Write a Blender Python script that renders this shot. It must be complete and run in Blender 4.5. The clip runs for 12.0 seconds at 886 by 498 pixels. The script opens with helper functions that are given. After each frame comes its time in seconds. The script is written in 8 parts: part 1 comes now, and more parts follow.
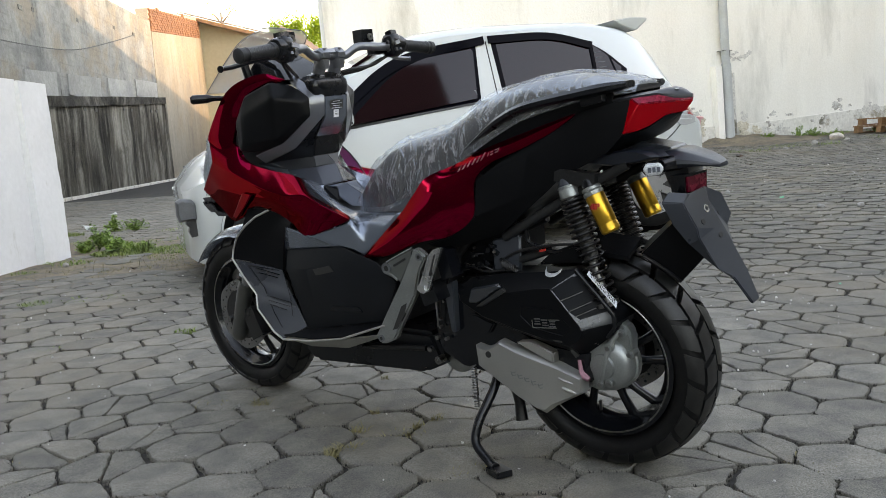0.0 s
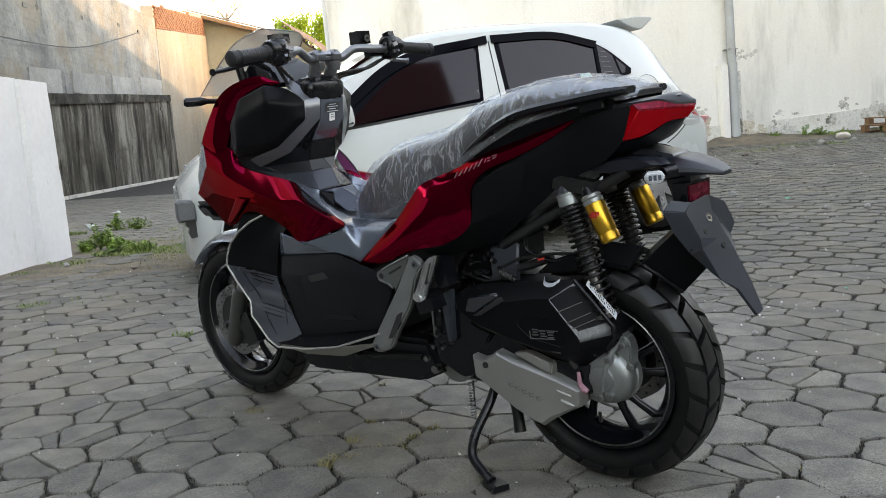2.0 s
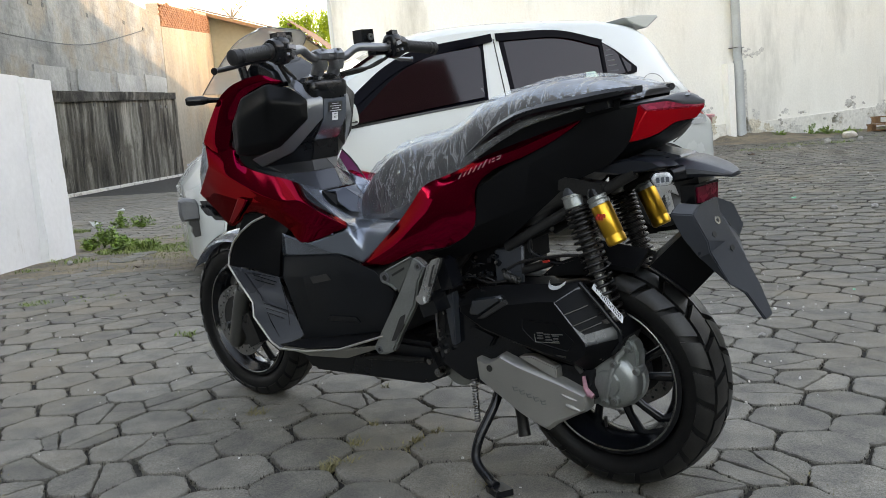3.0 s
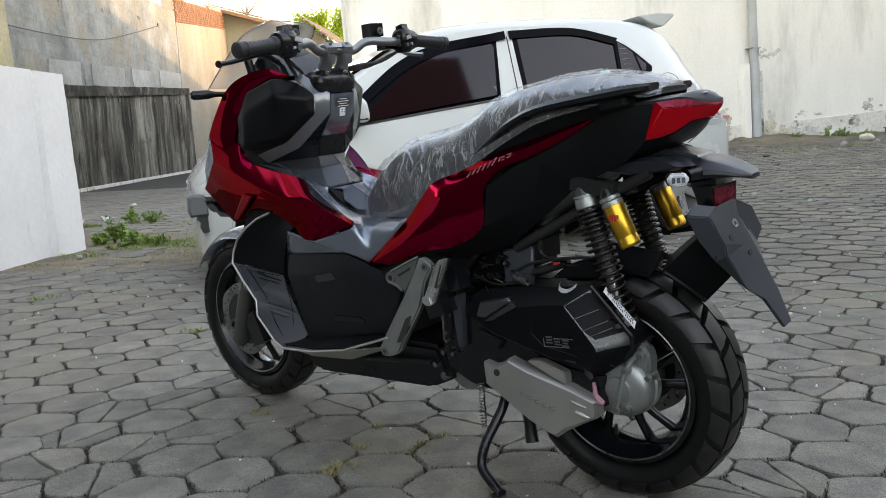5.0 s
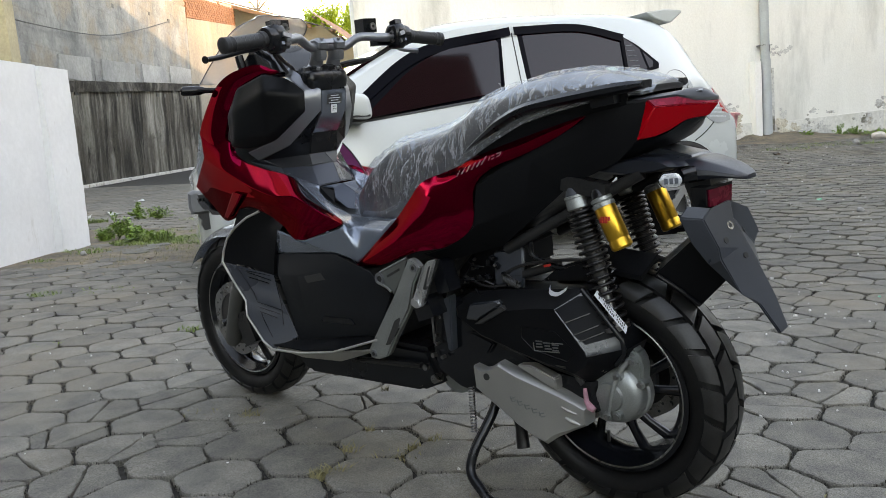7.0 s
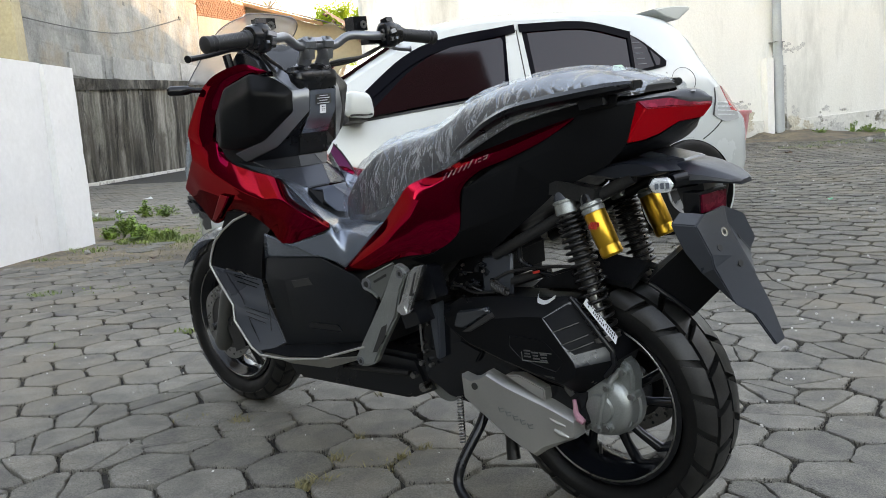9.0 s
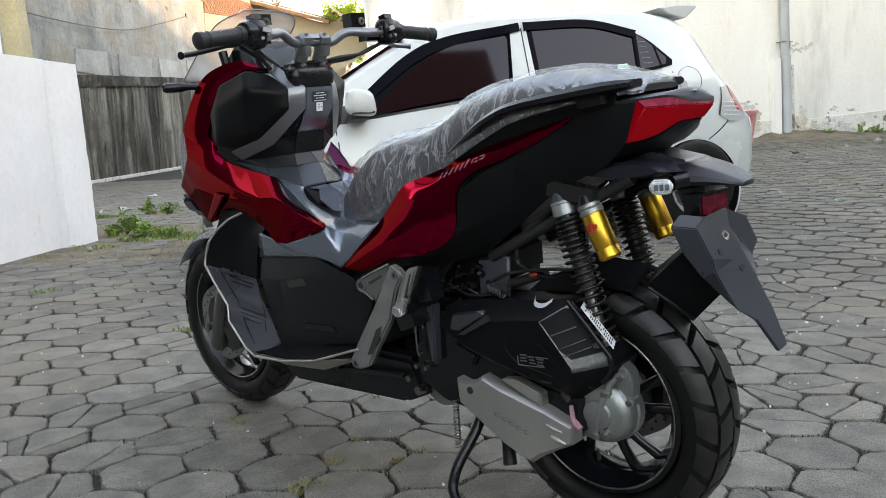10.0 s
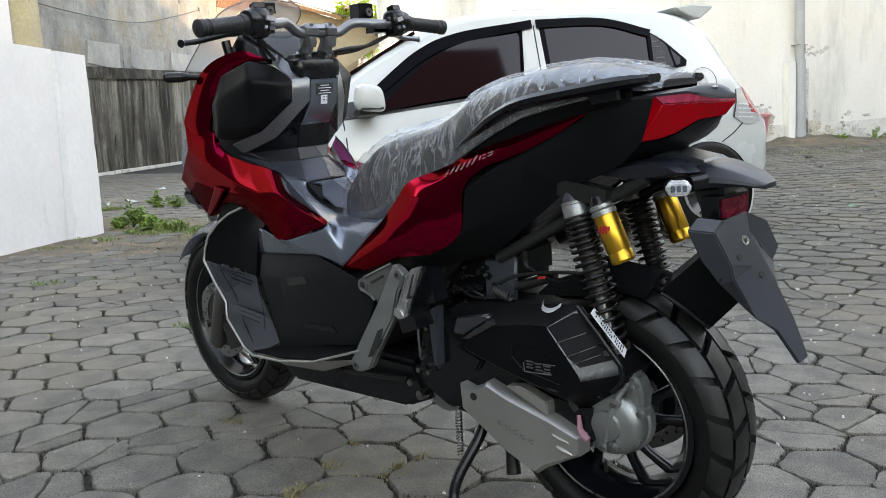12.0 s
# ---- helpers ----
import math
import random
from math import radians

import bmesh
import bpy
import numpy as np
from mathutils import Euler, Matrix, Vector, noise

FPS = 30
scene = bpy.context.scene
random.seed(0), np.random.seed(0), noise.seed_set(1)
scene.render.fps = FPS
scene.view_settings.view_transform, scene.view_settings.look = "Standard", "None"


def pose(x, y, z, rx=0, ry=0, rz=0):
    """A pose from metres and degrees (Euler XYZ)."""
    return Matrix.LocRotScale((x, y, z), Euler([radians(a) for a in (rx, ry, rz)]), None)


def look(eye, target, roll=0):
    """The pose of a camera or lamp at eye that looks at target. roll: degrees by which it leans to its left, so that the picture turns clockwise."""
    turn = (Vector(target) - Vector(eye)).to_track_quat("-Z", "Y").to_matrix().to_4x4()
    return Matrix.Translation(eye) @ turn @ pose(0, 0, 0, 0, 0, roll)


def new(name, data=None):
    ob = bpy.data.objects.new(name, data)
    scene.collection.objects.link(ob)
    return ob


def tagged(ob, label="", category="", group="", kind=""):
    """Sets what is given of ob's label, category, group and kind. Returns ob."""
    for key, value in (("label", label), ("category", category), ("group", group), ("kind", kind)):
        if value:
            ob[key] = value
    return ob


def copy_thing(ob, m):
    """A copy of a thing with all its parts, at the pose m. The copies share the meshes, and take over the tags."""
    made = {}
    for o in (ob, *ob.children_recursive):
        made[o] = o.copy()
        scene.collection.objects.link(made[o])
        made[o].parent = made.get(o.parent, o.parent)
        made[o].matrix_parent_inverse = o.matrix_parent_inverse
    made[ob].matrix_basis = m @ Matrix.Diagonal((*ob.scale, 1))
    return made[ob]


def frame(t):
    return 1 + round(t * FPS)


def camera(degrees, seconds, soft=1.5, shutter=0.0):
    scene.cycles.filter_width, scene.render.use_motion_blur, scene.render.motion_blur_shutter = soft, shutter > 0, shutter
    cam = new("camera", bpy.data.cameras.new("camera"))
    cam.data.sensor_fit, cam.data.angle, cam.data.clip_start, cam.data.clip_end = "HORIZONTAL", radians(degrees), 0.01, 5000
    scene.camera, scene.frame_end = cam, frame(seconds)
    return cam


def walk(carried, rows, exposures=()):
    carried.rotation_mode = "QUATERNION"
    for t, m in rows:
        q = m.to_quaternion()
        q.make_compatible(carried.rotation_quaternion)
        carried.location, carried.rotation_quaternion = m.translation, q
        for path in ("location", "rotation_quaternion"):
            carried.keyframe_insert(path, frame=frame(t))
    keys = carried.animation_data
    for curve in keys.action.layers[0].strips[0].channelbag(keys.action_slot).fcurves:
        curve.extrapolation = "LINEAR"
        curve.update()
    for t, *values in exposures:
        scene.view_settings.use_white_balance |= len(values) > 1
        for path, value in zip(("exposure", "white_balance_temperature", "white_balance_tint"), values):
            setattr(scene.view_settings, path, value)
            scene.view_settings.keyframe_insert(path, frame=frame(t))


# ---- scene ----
cam = camera(56.1, 12.0, soft=0.6)
EXPO = 3.35
PATH = [
    (0, (0.127, 0.06, 0.784), (0.052, 2.043, 0.528), -3.8),
    (0.5, (0.133, 0.071, 0.788), (0.057, 2.053, 0.529), -3.8),
    (1, (0.139, 0.085, 0.792), (0.06, 2.067, 0.532), -3.7),
    (1.5, (0.143, 0.096, 0.797), (0.063, 2.078, 0.538), -3.7),
    (2, (0.147, 0.11, 0.801), (0.06, 2.091, 0.54), -3.7),
    (2.5, (0.149, 0.122, 0.805), (0.057, 2.103, 0.542), -3.7),
    (3, (0.148, 0.137, 0.806), (0.05, 2.117, 0.541), -3.6),
    (5, (0.155, 0.191, 0.802), (0.029, 2.169, 0.535), -3.0),
    (5.5, (0.163, 0.199, 0.802), (0.032, 2.177, 0.534), -3.0),
    (6, (0.176, 0.211, 0.802), (0.038, 2.188, 0.531), -2.9),
    (6.5, (0.186, 0.225, 0.802), (0.041, 2.201, 0.53), -2.9),
    (7, (0.199, 0.24, 0.803), (0.048, 2.216, 0.529), -2.8),
    (9, (0.248, 0.301, 0.81), (0.069, 2.273, 0.531), -2.8),
    (9.5, (0.256, 0.318, 0.813), (0.07, 2.289, 0.535), -2.8),
    (10, (0.266, 0.338, 0.81), (0.073, 2.308, 0.528), -2.5),
    (10.5, (0.274, 0.365, 0.81), (0.074, 2.335, 0.53), -2.2),
    (11, (0.278, 0.392, 0.807), (0.073, 2.361, 0.525), -2.1),
    (11.5, (0.272, 0.41, 0.805), (0.063, 2.378, 0.521), -1.9),
    (12, (0.266, 0.406, 0.803), (0.053, 2.374, 0.518), -1.5),
]
walk(cam, [(t, look(eye, target, roll)) for t, eye, target, roll in PATH], [(0, EXPO, 11000, 22), (6, EXPO, 11000, 22), (9, EXPO + 0.18, 11000, 22), (12, EXPO + 0.2, 11000, 22)])

# ---- world, sun ----
SUN_EL, SUN_AZ = radians(14), radians(-14)  # azimuth of the sun from +x, counter-clockwise
world = bpy.data.worlds.new("sky")
scene.world = world
world.use_nodes = True
wn = world.node_tree.nodes
sky = wn.new("ShaderNodeTexSky")
sky.sky_type = "NISHITA"
sky.sun_disc = False
sky.sun_elevation = SUN_EL
sky.sun_rotation = radians(90) - SUN_AZ
sky.dust_density = 0.25
sky.air_density = 1.0
sky.ozone_density = 1.0
wn["Background"].inputs["Strength"].default_value = 0.15
world.node_tree.links.new(sky.outputs[0], wn["Background"].inputs["Color"])
sun_to = Vector((math.cos(SUN_AZ) * math.cos(SUN_EL), math.sin(SUN_AZ) * math.cos(SUN_EL), math.sin(SUN_EL)))
sun = new("sun", bpy.data.lights.new("sun", "SUN"))
sun.data.energy, sun.data.angle, sun.data.color = 0.33, radians(0.6), (1.0, 0.86, 0.68)
sun.matrix_world = look(sun_to * 60, (0, 0, 0))

# ---- materials ----
def mat(name, color, rough=0.5, metal=0.0, color2=None, big=3.0, fine=90.0, var=0.25, bump=0.1, coat=0.0, rvar=0.12,
        streak=1.0, spec=0.5, trans=0.0, alpha=1.0, per_piece=0.0, dist=0.002, stain=None, speck=None):
    """stain: colour, scale, how far it is drawn downwards, threshold, softness"""
    m = bpy.data.materials.new(name)
    m.use_nodes = True
    n, l = m.node_tree.nodes, m.node_tree.links
    b = n["Principled BSDF"]
    tc = n.new("ShaderNodeTexCoord")
    mp = n.new("ShaderNodeMapping")
    mp.inputs["Scale"].default_value = (1, 1, 1 / streak)
    l.new(tc.outputs["Object"], mp.inputs["Vector"])
    a = n.new("ShaderNodeTexNoise")
    a.inputs["Scale"].default_value, a.inputs["Detail"].default_value, a.inputs["Roughness"].default_value = big, 6, 0.6
    f = n.new("ShaderNodeTexNoise")
    f.inputs["Scale"].default_value, f.inputs["Detail"].default_value = fine, 5
    l.new(mp.outputs[0], a.inputs["Vector"])
    l.new(tc.outputs["Object"], f.inputs["Vector"])
    ramp = n.new("ShaderNodeValToRGB")
    ramp.color_ramp.elements[0].position, ramp.color_ramp.elements[1].position = 0.36, 0.64
    c2 = color2 or tuple(c * (1 - var) for c in color)
    ramp.color_ramp.elements[0].color, ramp.color_ramp.elements[1].color = (*c2, 1), (*color, 1)
    l.new(a.outputs["Fac"], ramp.inputs["Fac"])
    mul = n.new("ShaderNodeMix")
    mul.data_type, mul.blend_type = "RGBA", "MULTIPLY"
    mul.inputs["Factor"].default_value = 1.0
    fr = n.new("ShaderNodeMapRange")
    fr.inputs["From Min"].default_value, fr.inputs["From Max"].default_value = 0.3, 0.7
    fr.inputs["To Min"].default_value, fr.inputs["To Max"].default_value = 1 - var, 1 + var * 0.4
    l.new(f.outputs["Fac"], fr.inputs["Value"])
    l.new(ramp.outputs["Color"], mul.inputs["A"])
    l.new(fr.outputs["Result"], mul.inputs["B"])
    out = mul.outputs["Result"]
    if stain:
        sm = n.new("ShaderNodeMapping")
        sm.inputs["Scale"].default_value = (1, 1, 1 / stain[2])
        l.new(n.new("ShaderNodeNewGeometry").outputs["Position"], sm.inputs["Vector"])
        sn = n.new("ShaderNodeTexNoise")
        sn.inputs["Scale"].default_value, sn.inputs["Detail"].default_value, sn.inputs["Roughness"].default_value = stain[1], 8, 0.68
        l.new(sm.outputs[0], sn.inputs["Vector"])
        sr = n.new("ShaderNodeMapRange")
        sr.inputs["From Min"].default_value, sr.inputs["From Max"].default_value = stain[3], stain[3] + stain[4]
        l.new(sn.outputs["Fac"], sr.inputs["Value"])
        sx = n.new("ShaderNodeMix")
        sx.data_type = "RGBA"
        l.new(sr.outputs["Result"], sx.inputs["Factor"])
        l.new(out, sx.inputs["A"])
        sx.inputs["B"].default_value = (*stain[0], 1)
        out = sx.outputs["Result"]
    if speck:
        # pits and grains: colour, scale, threshold, strength
        vs = n.new("ShaderNodeTexNoise")
        vs.inputs["Scale"].default_value, vs.inputs["Detail"].default_value, vs.inputs["Roughness"].default_value = speck[1], 3, 0.7
        l.new(n.new("ShaderNodeNewGeometry").outputs["Position"], vs.inputs["Vector"])
        vr = n.new("ShaderNodeMapRange")
        vr.inputs["From Min"].default_value, vr.inputs["From Max"].default_value, vr.inputs["To Max"].default_value = speck[2], speck[2] + 0.08, speck[3]
        l.new(vs.outputs["Fac"], vr.inputs["Value"])
        vx = n.new("ShaderNodeMix")
        vx.data_type = "RGBA"
        l.new(vr.outputs["Result"], vx.inputs["Factor"])
        l.new(out, vx.inputs["A"])
        vx.inputs["B"].default_value = (*speck[0], 1)
        out = vx.outputs["Result"]
    if per_piece:
        oi = n.new("ShaderNodeObjectInfo")
        pr = n.new("ShaderNodeMapRange")
        pr.inputs["To Min"].default_value, pr.inputs["To Max"].default_value = 1 - per_piece, 1 + per_piece
        l.new(oi.outputs["Random"], pr.inputs["Value"])
        ge = n.new("ShaderNodeNewGeometry")
        gr = n.new("ShaderNodeMapRange")
        gr.inputs["To Min"].default_value, gr.inputs["To Max"].default_value = 1 - per_piece, 1 + per_piece
        l.new(ge.outputs["Random Per Island"], gr.inputs["Value"])
        for src in (pr, gr):
            k = n.new("ShaderNodeMix")
            k.data_type, k.blend_type = "RGBA", "MULTIPLY"
            k.inputs["Factor"].default_value = 1.0
            l.new(out, k.inputs["A"])
            l.new(src.outputs["Result"], k.inputs["B"])
            out = k.outputs["Result"]
    l.new(out, b.inputs["Base Color"])
    rr = n.new("ShaderNodeMapRange")
    rr.inputs["From Min"].default_value, rr.inputs["From Max"].default_value = 0.3, 0.7
    rr.inputs["To Min"].default_value, rr.inputs["To Max"].default_value = max(0.02, rough - rvar), min(1, rough + rvar)
    l.new(a.outputs["Fac"], rr.inputs["Value"])
    l.new(rr.outputs["Result"], b.inputs["Roughness"])
    b.inputs["Metallic"].default_value = metal
    b.inputs["Specular IOR Level"].default_value = spec
    b.inputs["Coat Weight"].default_value = coat
    b.inputs["Coat Roughness"].default_value = 0.04
    b.inputs["Transmission Weight"].default_value = trans
    b.inputs["Alpha"].default_value = alpha
    if bump:
        bp = n.new("ShaderNodeBump")
        bp.inputs["Strength"].default_value, bp.inputs["Distance"].default_value = bump, dist
        l.new(f.outputs["Fac"], bp.inputs["Height"])
        l.new(bp.outputs["Normal"], b.inputs["Normal"])
    return m


M_RED = mat("red metallic paint", (0.265, 0.0002, 0.024), 0.07, 0.95, big=1.5, fine=900, var=0.12, bump=0.0, coat=0.06, rvar=0.03)
M_RED.node_tree.nodes["Principled BSDF"].inputs["Specular Tint"].default_value = (0.30, 0.004, 0.05, 1)
M_MATTE = mat("matte black plastic", (0.0046, 0.0051, 0.0062), 0.46, 0, big=6, fine=1400, var=0.3, bump=0.3, spec=0.13, dist=0.0004)
M_BLACK = mat("satin black plastic", (0.0062, 0.0072, 0.0092), 0.26, 0, big=4, fine=900, var=0.25, bump=0.12, spec=0.34, dist=0.0004)
# bluish, paler base and strong specular stand in for sky sheen on black
M_AIR = mat("grained black plastic, bluish with sky sheen", (0.021, 0.026, 0.032), 0.28, 0, big=5, fine=1300, var=0.25, bump=0.12, spec=0.9, dist=0.0004)
M_DARK = mat("dark engine metal", (0.026, 0.026, 0.027), 0.36, 0.3, big=12, fine=300, var=0.4, bump=0.2)
M_GREY = mat("dark grey metallic paint", (0.20, 0.235, 0.285), 0.24, 0.68, big=2, fine=1200, var=0.12, bump=0.0, coat=0.3, rvar=0.04)
M_TUNNEL = mat("charcoal metallic plastic", (0.036, 0.042, 0.054), 0.30, 0.25, big=3, fine=1200, var=0.12, bump=0.05, spec=0.6, dist=0.0004)
M_TRIMGREY = mat("silver grey paint", (0.165, 0.175, 0.195), 0.30, 0.5, big=2, fine=1200, var=0.1, bump=0.0, coat=0.3, rvar=0.04)
M_FENDER = mat("charcoal grained plastic", (0.034, 0.040, 0.050), 0.34, 0, big=5, fine=1300, var=0.2, bump=0.3, spec=0.5, dist=0.0004)
M_SILVER = mat("brushed silver paint", (0.50, 0.49, 0.46), 0.40, 0.75, big=4, fine=1500, var=0.16, bump=0.06)
M_BAR = mat("satin aluminium", (0.24, 0.25, 0.265), 0.40, 0.9, big=9, fine=600, var=0.15, bump=0.05)
M_CAST = mat("cast aluminium", (0.35, 0.37, 0.36), 0.44, 0.8, big=14, fine=500, var=0.2, bump=0.12, dist=0.0006)
# same red as the cowl; the sky's mauve reflection is mixed into the base
M_LIP = mat("red paint with mauve sky reflection painted in", (0.20, 0.045, 0.13), 0.12, 0, big=1.5, fine=900, var=0.1, bump=0.0, coat=1.0, rvar=0.02)
M_LID = mat("slate blue plastic", (0.050, 0.062, 0.085), 0.34, 0.1, big=3, fine=1200, var=0.12, bump=0.05, spec=0.5, dist=0.0004)
M_SIDE = mat("grained dark plastic", (0.0078, 0.0092, 0.0115), 0.40, 0, big=6, fine=1400, var=0.3, bump=0.3, spec=0.24, dist=0.0004)
M_SATIN = mat("charcoal satin plastic", (0.020, 0.023, 0.028), 0.36, 0, big=5, fine=1200, var=0.2, bump=0.15, spec=0.42, dist=0.0004)
M_WING = mat("blue-grey grained plastic", (0.014, 0.017, 0.024), 0.36, 0, big=5, fine=1300, var=0.2, bump=0.25, spec=0.36, dist=0.0004)
M_HUB = mat("satin black hub paint", (0.014, 0.016, 0.019), 0.24, 0, big=8, fine=700, var=0.2, bump=0.05, spec=0.6)
M_FORK = mat("dark grey fork paint", (0.10, 0.10, 0.095), 0.38, 0.5, big=8, fine=600, var=0.15, bump=0.04)
M_BRACKET = mat("grey-green cast metal", (0.20, 0.215, 0.205), 0.38, 0.75, big=14, fine=500, var=0.15, bump=0.08, dist=0.0005)
M_ALU = mat("bright aluminium", (0.66, 0.67, 0.68), 0.24, 0.95, big=9, fine=500, var=0.2, bump=0.1)
M_GOLD = mat("gold anodised aluminium", (0.74, 0.40, 0.055), 0.34, 1.0, big=6, fine=800, var=0.04, bump=0.0, rvar=0.02)
M_STEEL = mat("bare steel", (0.33, 0.33, 0.33), 0.32, 1.0, big=15, fine=400, var=0.25, bump=0.1)
M_SPRING = mat("black coated spring", (0.008, 0.008, 0.009), 0.3, 0.1, big=12, fine=500, var=0.3, bump=0.05, spec=0.4)
M_TREAD = mat("dusty tread rubber", (0.018, 0.0177, 0.017), 0.46, 0, color2=(0.008, 0.0079, 0.0077), big=22, fine=300, var=0.45, bump=0.3, spec=0.46, dist=0.0008)
M_RUBBER = mat("tyre rubber", (0.0055, 0.0055, 0.006), 0.46, 0, color2=(0.0085, 0.0083, 0.008), big=16, fine=260, var=0.45, bump=0.3, spec=0.24, dist=0.0008)
M_GRIP = mat("grip rubber", (0.014, 0.015, 0.017), 0.55, 0, big=20, fine=700, var=0.3, bump=0.2, spec=0.4)
M_WHEEL = mat("black wheel paint", (0.005, 0.006, 0.008), 0.16, 0.0, big=8, fine=700, var=0.25, bump=0.03, spec=0.40)
M_SEAT = mat("black vinyl", (0.018, 0.018, 0.02), 0.5, 0, big=6, fine=700, var=0.2, bump=0.3, dist=0.0005)
M_LENS = mat("red lamp lens", (0.50, 0.0, 0.006), 0.16, 0.35, big=7, fine=300, var=0.08, bump=0.03, coat=0.12, spec=0.3)
M_REFL = mat("dark red reflector", (0.24, 0.003, 0.025), 0.25, 0.4, big=60, fine=700, var=0.3, bump=0.2, coat=0.12, spec=0.3)
M_CLEAR = mat("clear lamp lens", (0.8, 0.83, 0.86), 0.15, 0.2, big=60, fine=300, var=0.35, bump=0.5, coat=1.0)
M_LABEL = mat("white label", (0.75, 0.76, 0.78), 0.45, 0, big=20, fine=300, var=0.08, bump=0.0)
M_INK = mat("black print", (0.02, 0.02, 0.02), 0.5, 0, big=20, fine=300, var=0.1, bump=0.0)
M_REDINK = mat("red print", (0.55, 0.03, 0.02), 0.4, 0, big=20, fine=300, var=0.1, bump=0.0)
M_PINK = mat("pink rubber plug", (0.45, 0.2, 0.25), 0.5, 0, big=20, fine=300, var=0.2, bump=0.0)
M_SCREEN = mat("lightly smoked acrylic", (0.80, 0.80, 0.80), 0.10, 0, big=3, fine=100, var=0.03, bump=0.0, rvar=0.02, alpha=0.5)


# ---- geometry tools ----
def part(name, bm, material, parent=None, label="", smooth=False):
    me = bpy.data.meshes.new(name)
    bmesh.ops.recalc_face_normals(bm, faces=bm.faces)
    if smooth:
        for f in bm.faces:
            f.smooth = True
    bm.to_mesh(me)
    bm.free()
    me.materials.append(material)
    if smooth and smooth is not True:
        me.set_sharp_from_angle(angle=radians(smooth))
    ob = new(name, me)
    if parent:
        ob.parent = parent
    if label:
        ob["label"] = label
    return ob


def bevel(bm, w, angle=25, seg=2):
    es = [e for e in bm.edges if e.is_manifold and e.calc_face_angle(0) > radians(angle)]
    if es and w > 0:
        res = bmesh.ops.bevel(bm, geom=es, offset=w, segments=seg, affect="EDGES", clamp_overlap=True)
        for f in res["faces"]:
            f.smooth = True
    return bm


def add_box(bm, c, size, rot=(0, 0, 0), taper=1.0):
    m = Matrix.LocRotScale(c, Euler([radians(a) for a in rot]), None)
    sx, sy, sz = (s / 2 for s in size)
    v = []
    for z, k in ((-sz, 1.0), (sz, taper)):
        for x, y in ((-sx, -sy), (sx, -sy), (sx, sy), (-sx, sy)):
            v.append(bm.verts.new(m @ Vector((x * k, y * k, z))))
    for f in ((3, 2, 1, 0), (4, 5, 6, 7), (0, 1, 5, 4), (1, 2, 6, 5), (2, 3, 7, 6), (3, 0, 4, 7)):
        bm.faces.new([v[i] for i in f])
    return bm


def box(c, size, rot=(0, 0, 0), b=0.003, taper=1.0):
    return bevel(add_box(bmesh.new(), c, size, rot, taper), b)


def add_tube(bm, pts, radii, seg=12, closed_ends=True):
    pts = [Vector(p) for p in pts]
    if not isinstance(radii, (list, tuple)):
        radii = [radii] * len(pts)
    rings = []
    ref = None
    for i, p in enumerate(pts):
        d = (pts[min(i + 1, len(pts) - 1)] - pts[max(i - 1, 0)]).normalized()
        if ref is None:
            ref = d.orthogonal().normalized()
        ref = (ref - d * ref.dot(d)).normalized()
        s = d.cross(ref)
        rings.append([bm.verts.new(p + (ref * math.cos(2 * math.pi * k / seg) + s * math.sin(2 * math.pi * k / seg)) * radii[i]) for k in range(seg)])
    for a, c in zip(rings, rings[1:]):
        for k in range(seg):
            bm.faces.new((a[k], a[(k + 1) % seg], c[(k + 1) % seg], c[k]))
    if closed_ends:
        bm.faces.new(rings[0][::-1])
        bm.faces.new(rings[-1])
    return bm


def tube(pts, radii, seg=12):
    return add_tube(bmesh.new(), pts, radii, seg)


def smooth_path(pts, n=6):
    """Catmull-Rom points through pts."""
    p = [Vector(q) for q in pts]
    p = [2 * p[0] - p[1]] + p + [2 * p[-1] - p[-2]]
    out = []
    for i in range(1, len(p) - 2):
        for k in range(n):
            t = k / n
            a, b, c, d = p[i - 1:i + 3]
            out.append(0.5 * (2 * b + (c - a) * t + (2 * a - 5 * b + 4 * c - d) * t * t + (3 * b - a - 3 * c + d) * t ** 3))
    return out + [p[-2]]


def add_lathe(bm, profile, origin, axis, seg=48, close=False):
    """profile of (radius, height along axis)"""
    axis = Vector(axis).normalized()
    u = axis.orthogonal().normalized()
    w = axis.cross(u)
    rings = []
    for r, h in profile:
        rings.append([bm.verts.new(Vector(origin) + axis * h + (u * math.cos(2 * math.pi * k / seg) + w * math.sin(2 * math.pi * k / seg)) * max(r, 1e-4)) for k in range(seg)])
    pairs = list(zip(rings, rings[1:])) + ([(rings[-1], rings[0])] if close else [])
    for a, c in pairs:
        for k in range(seg):
            bm.faces.new((a[k], a[(k + 1) % seg], c[(k + 1) % seg], c[k]))
    if not close:
        bm.faces.new(rings[0][::-1])
        bm.faces.new(rings[-1])
    return bm


def lathe(profile, origin, axis, seg=48, close=False):
    return add_lathe(bmesh.new(), profile, origin, axis, seg, close)


def shell(verts, faces, thick=0.004, b=0.003, flip=False, cuts=0):
    bm = bmesh.new()
    v = [bm.verts.new((x, -y if flip else y, z)) for x, y, z in verts]
    for f in faces:
        bm.faces.new([v[i] for i in f])
    bmesh.ops.recalc_face_normals(bm, faces=bm.faces)
    if thick:
        # grow inward, towards the body's middle plane
        out = sum(f.normal.y * f.calc_area() for f in bm.faces)
        if (out < 0) != flip:
            bmesh.ops.reverse_faces(bm, faces=bm.faces)
        bmesh.ops.solidify(bm, geom=bm.faces[:], thickness=thick)
    return bevel(bm, b, 12)


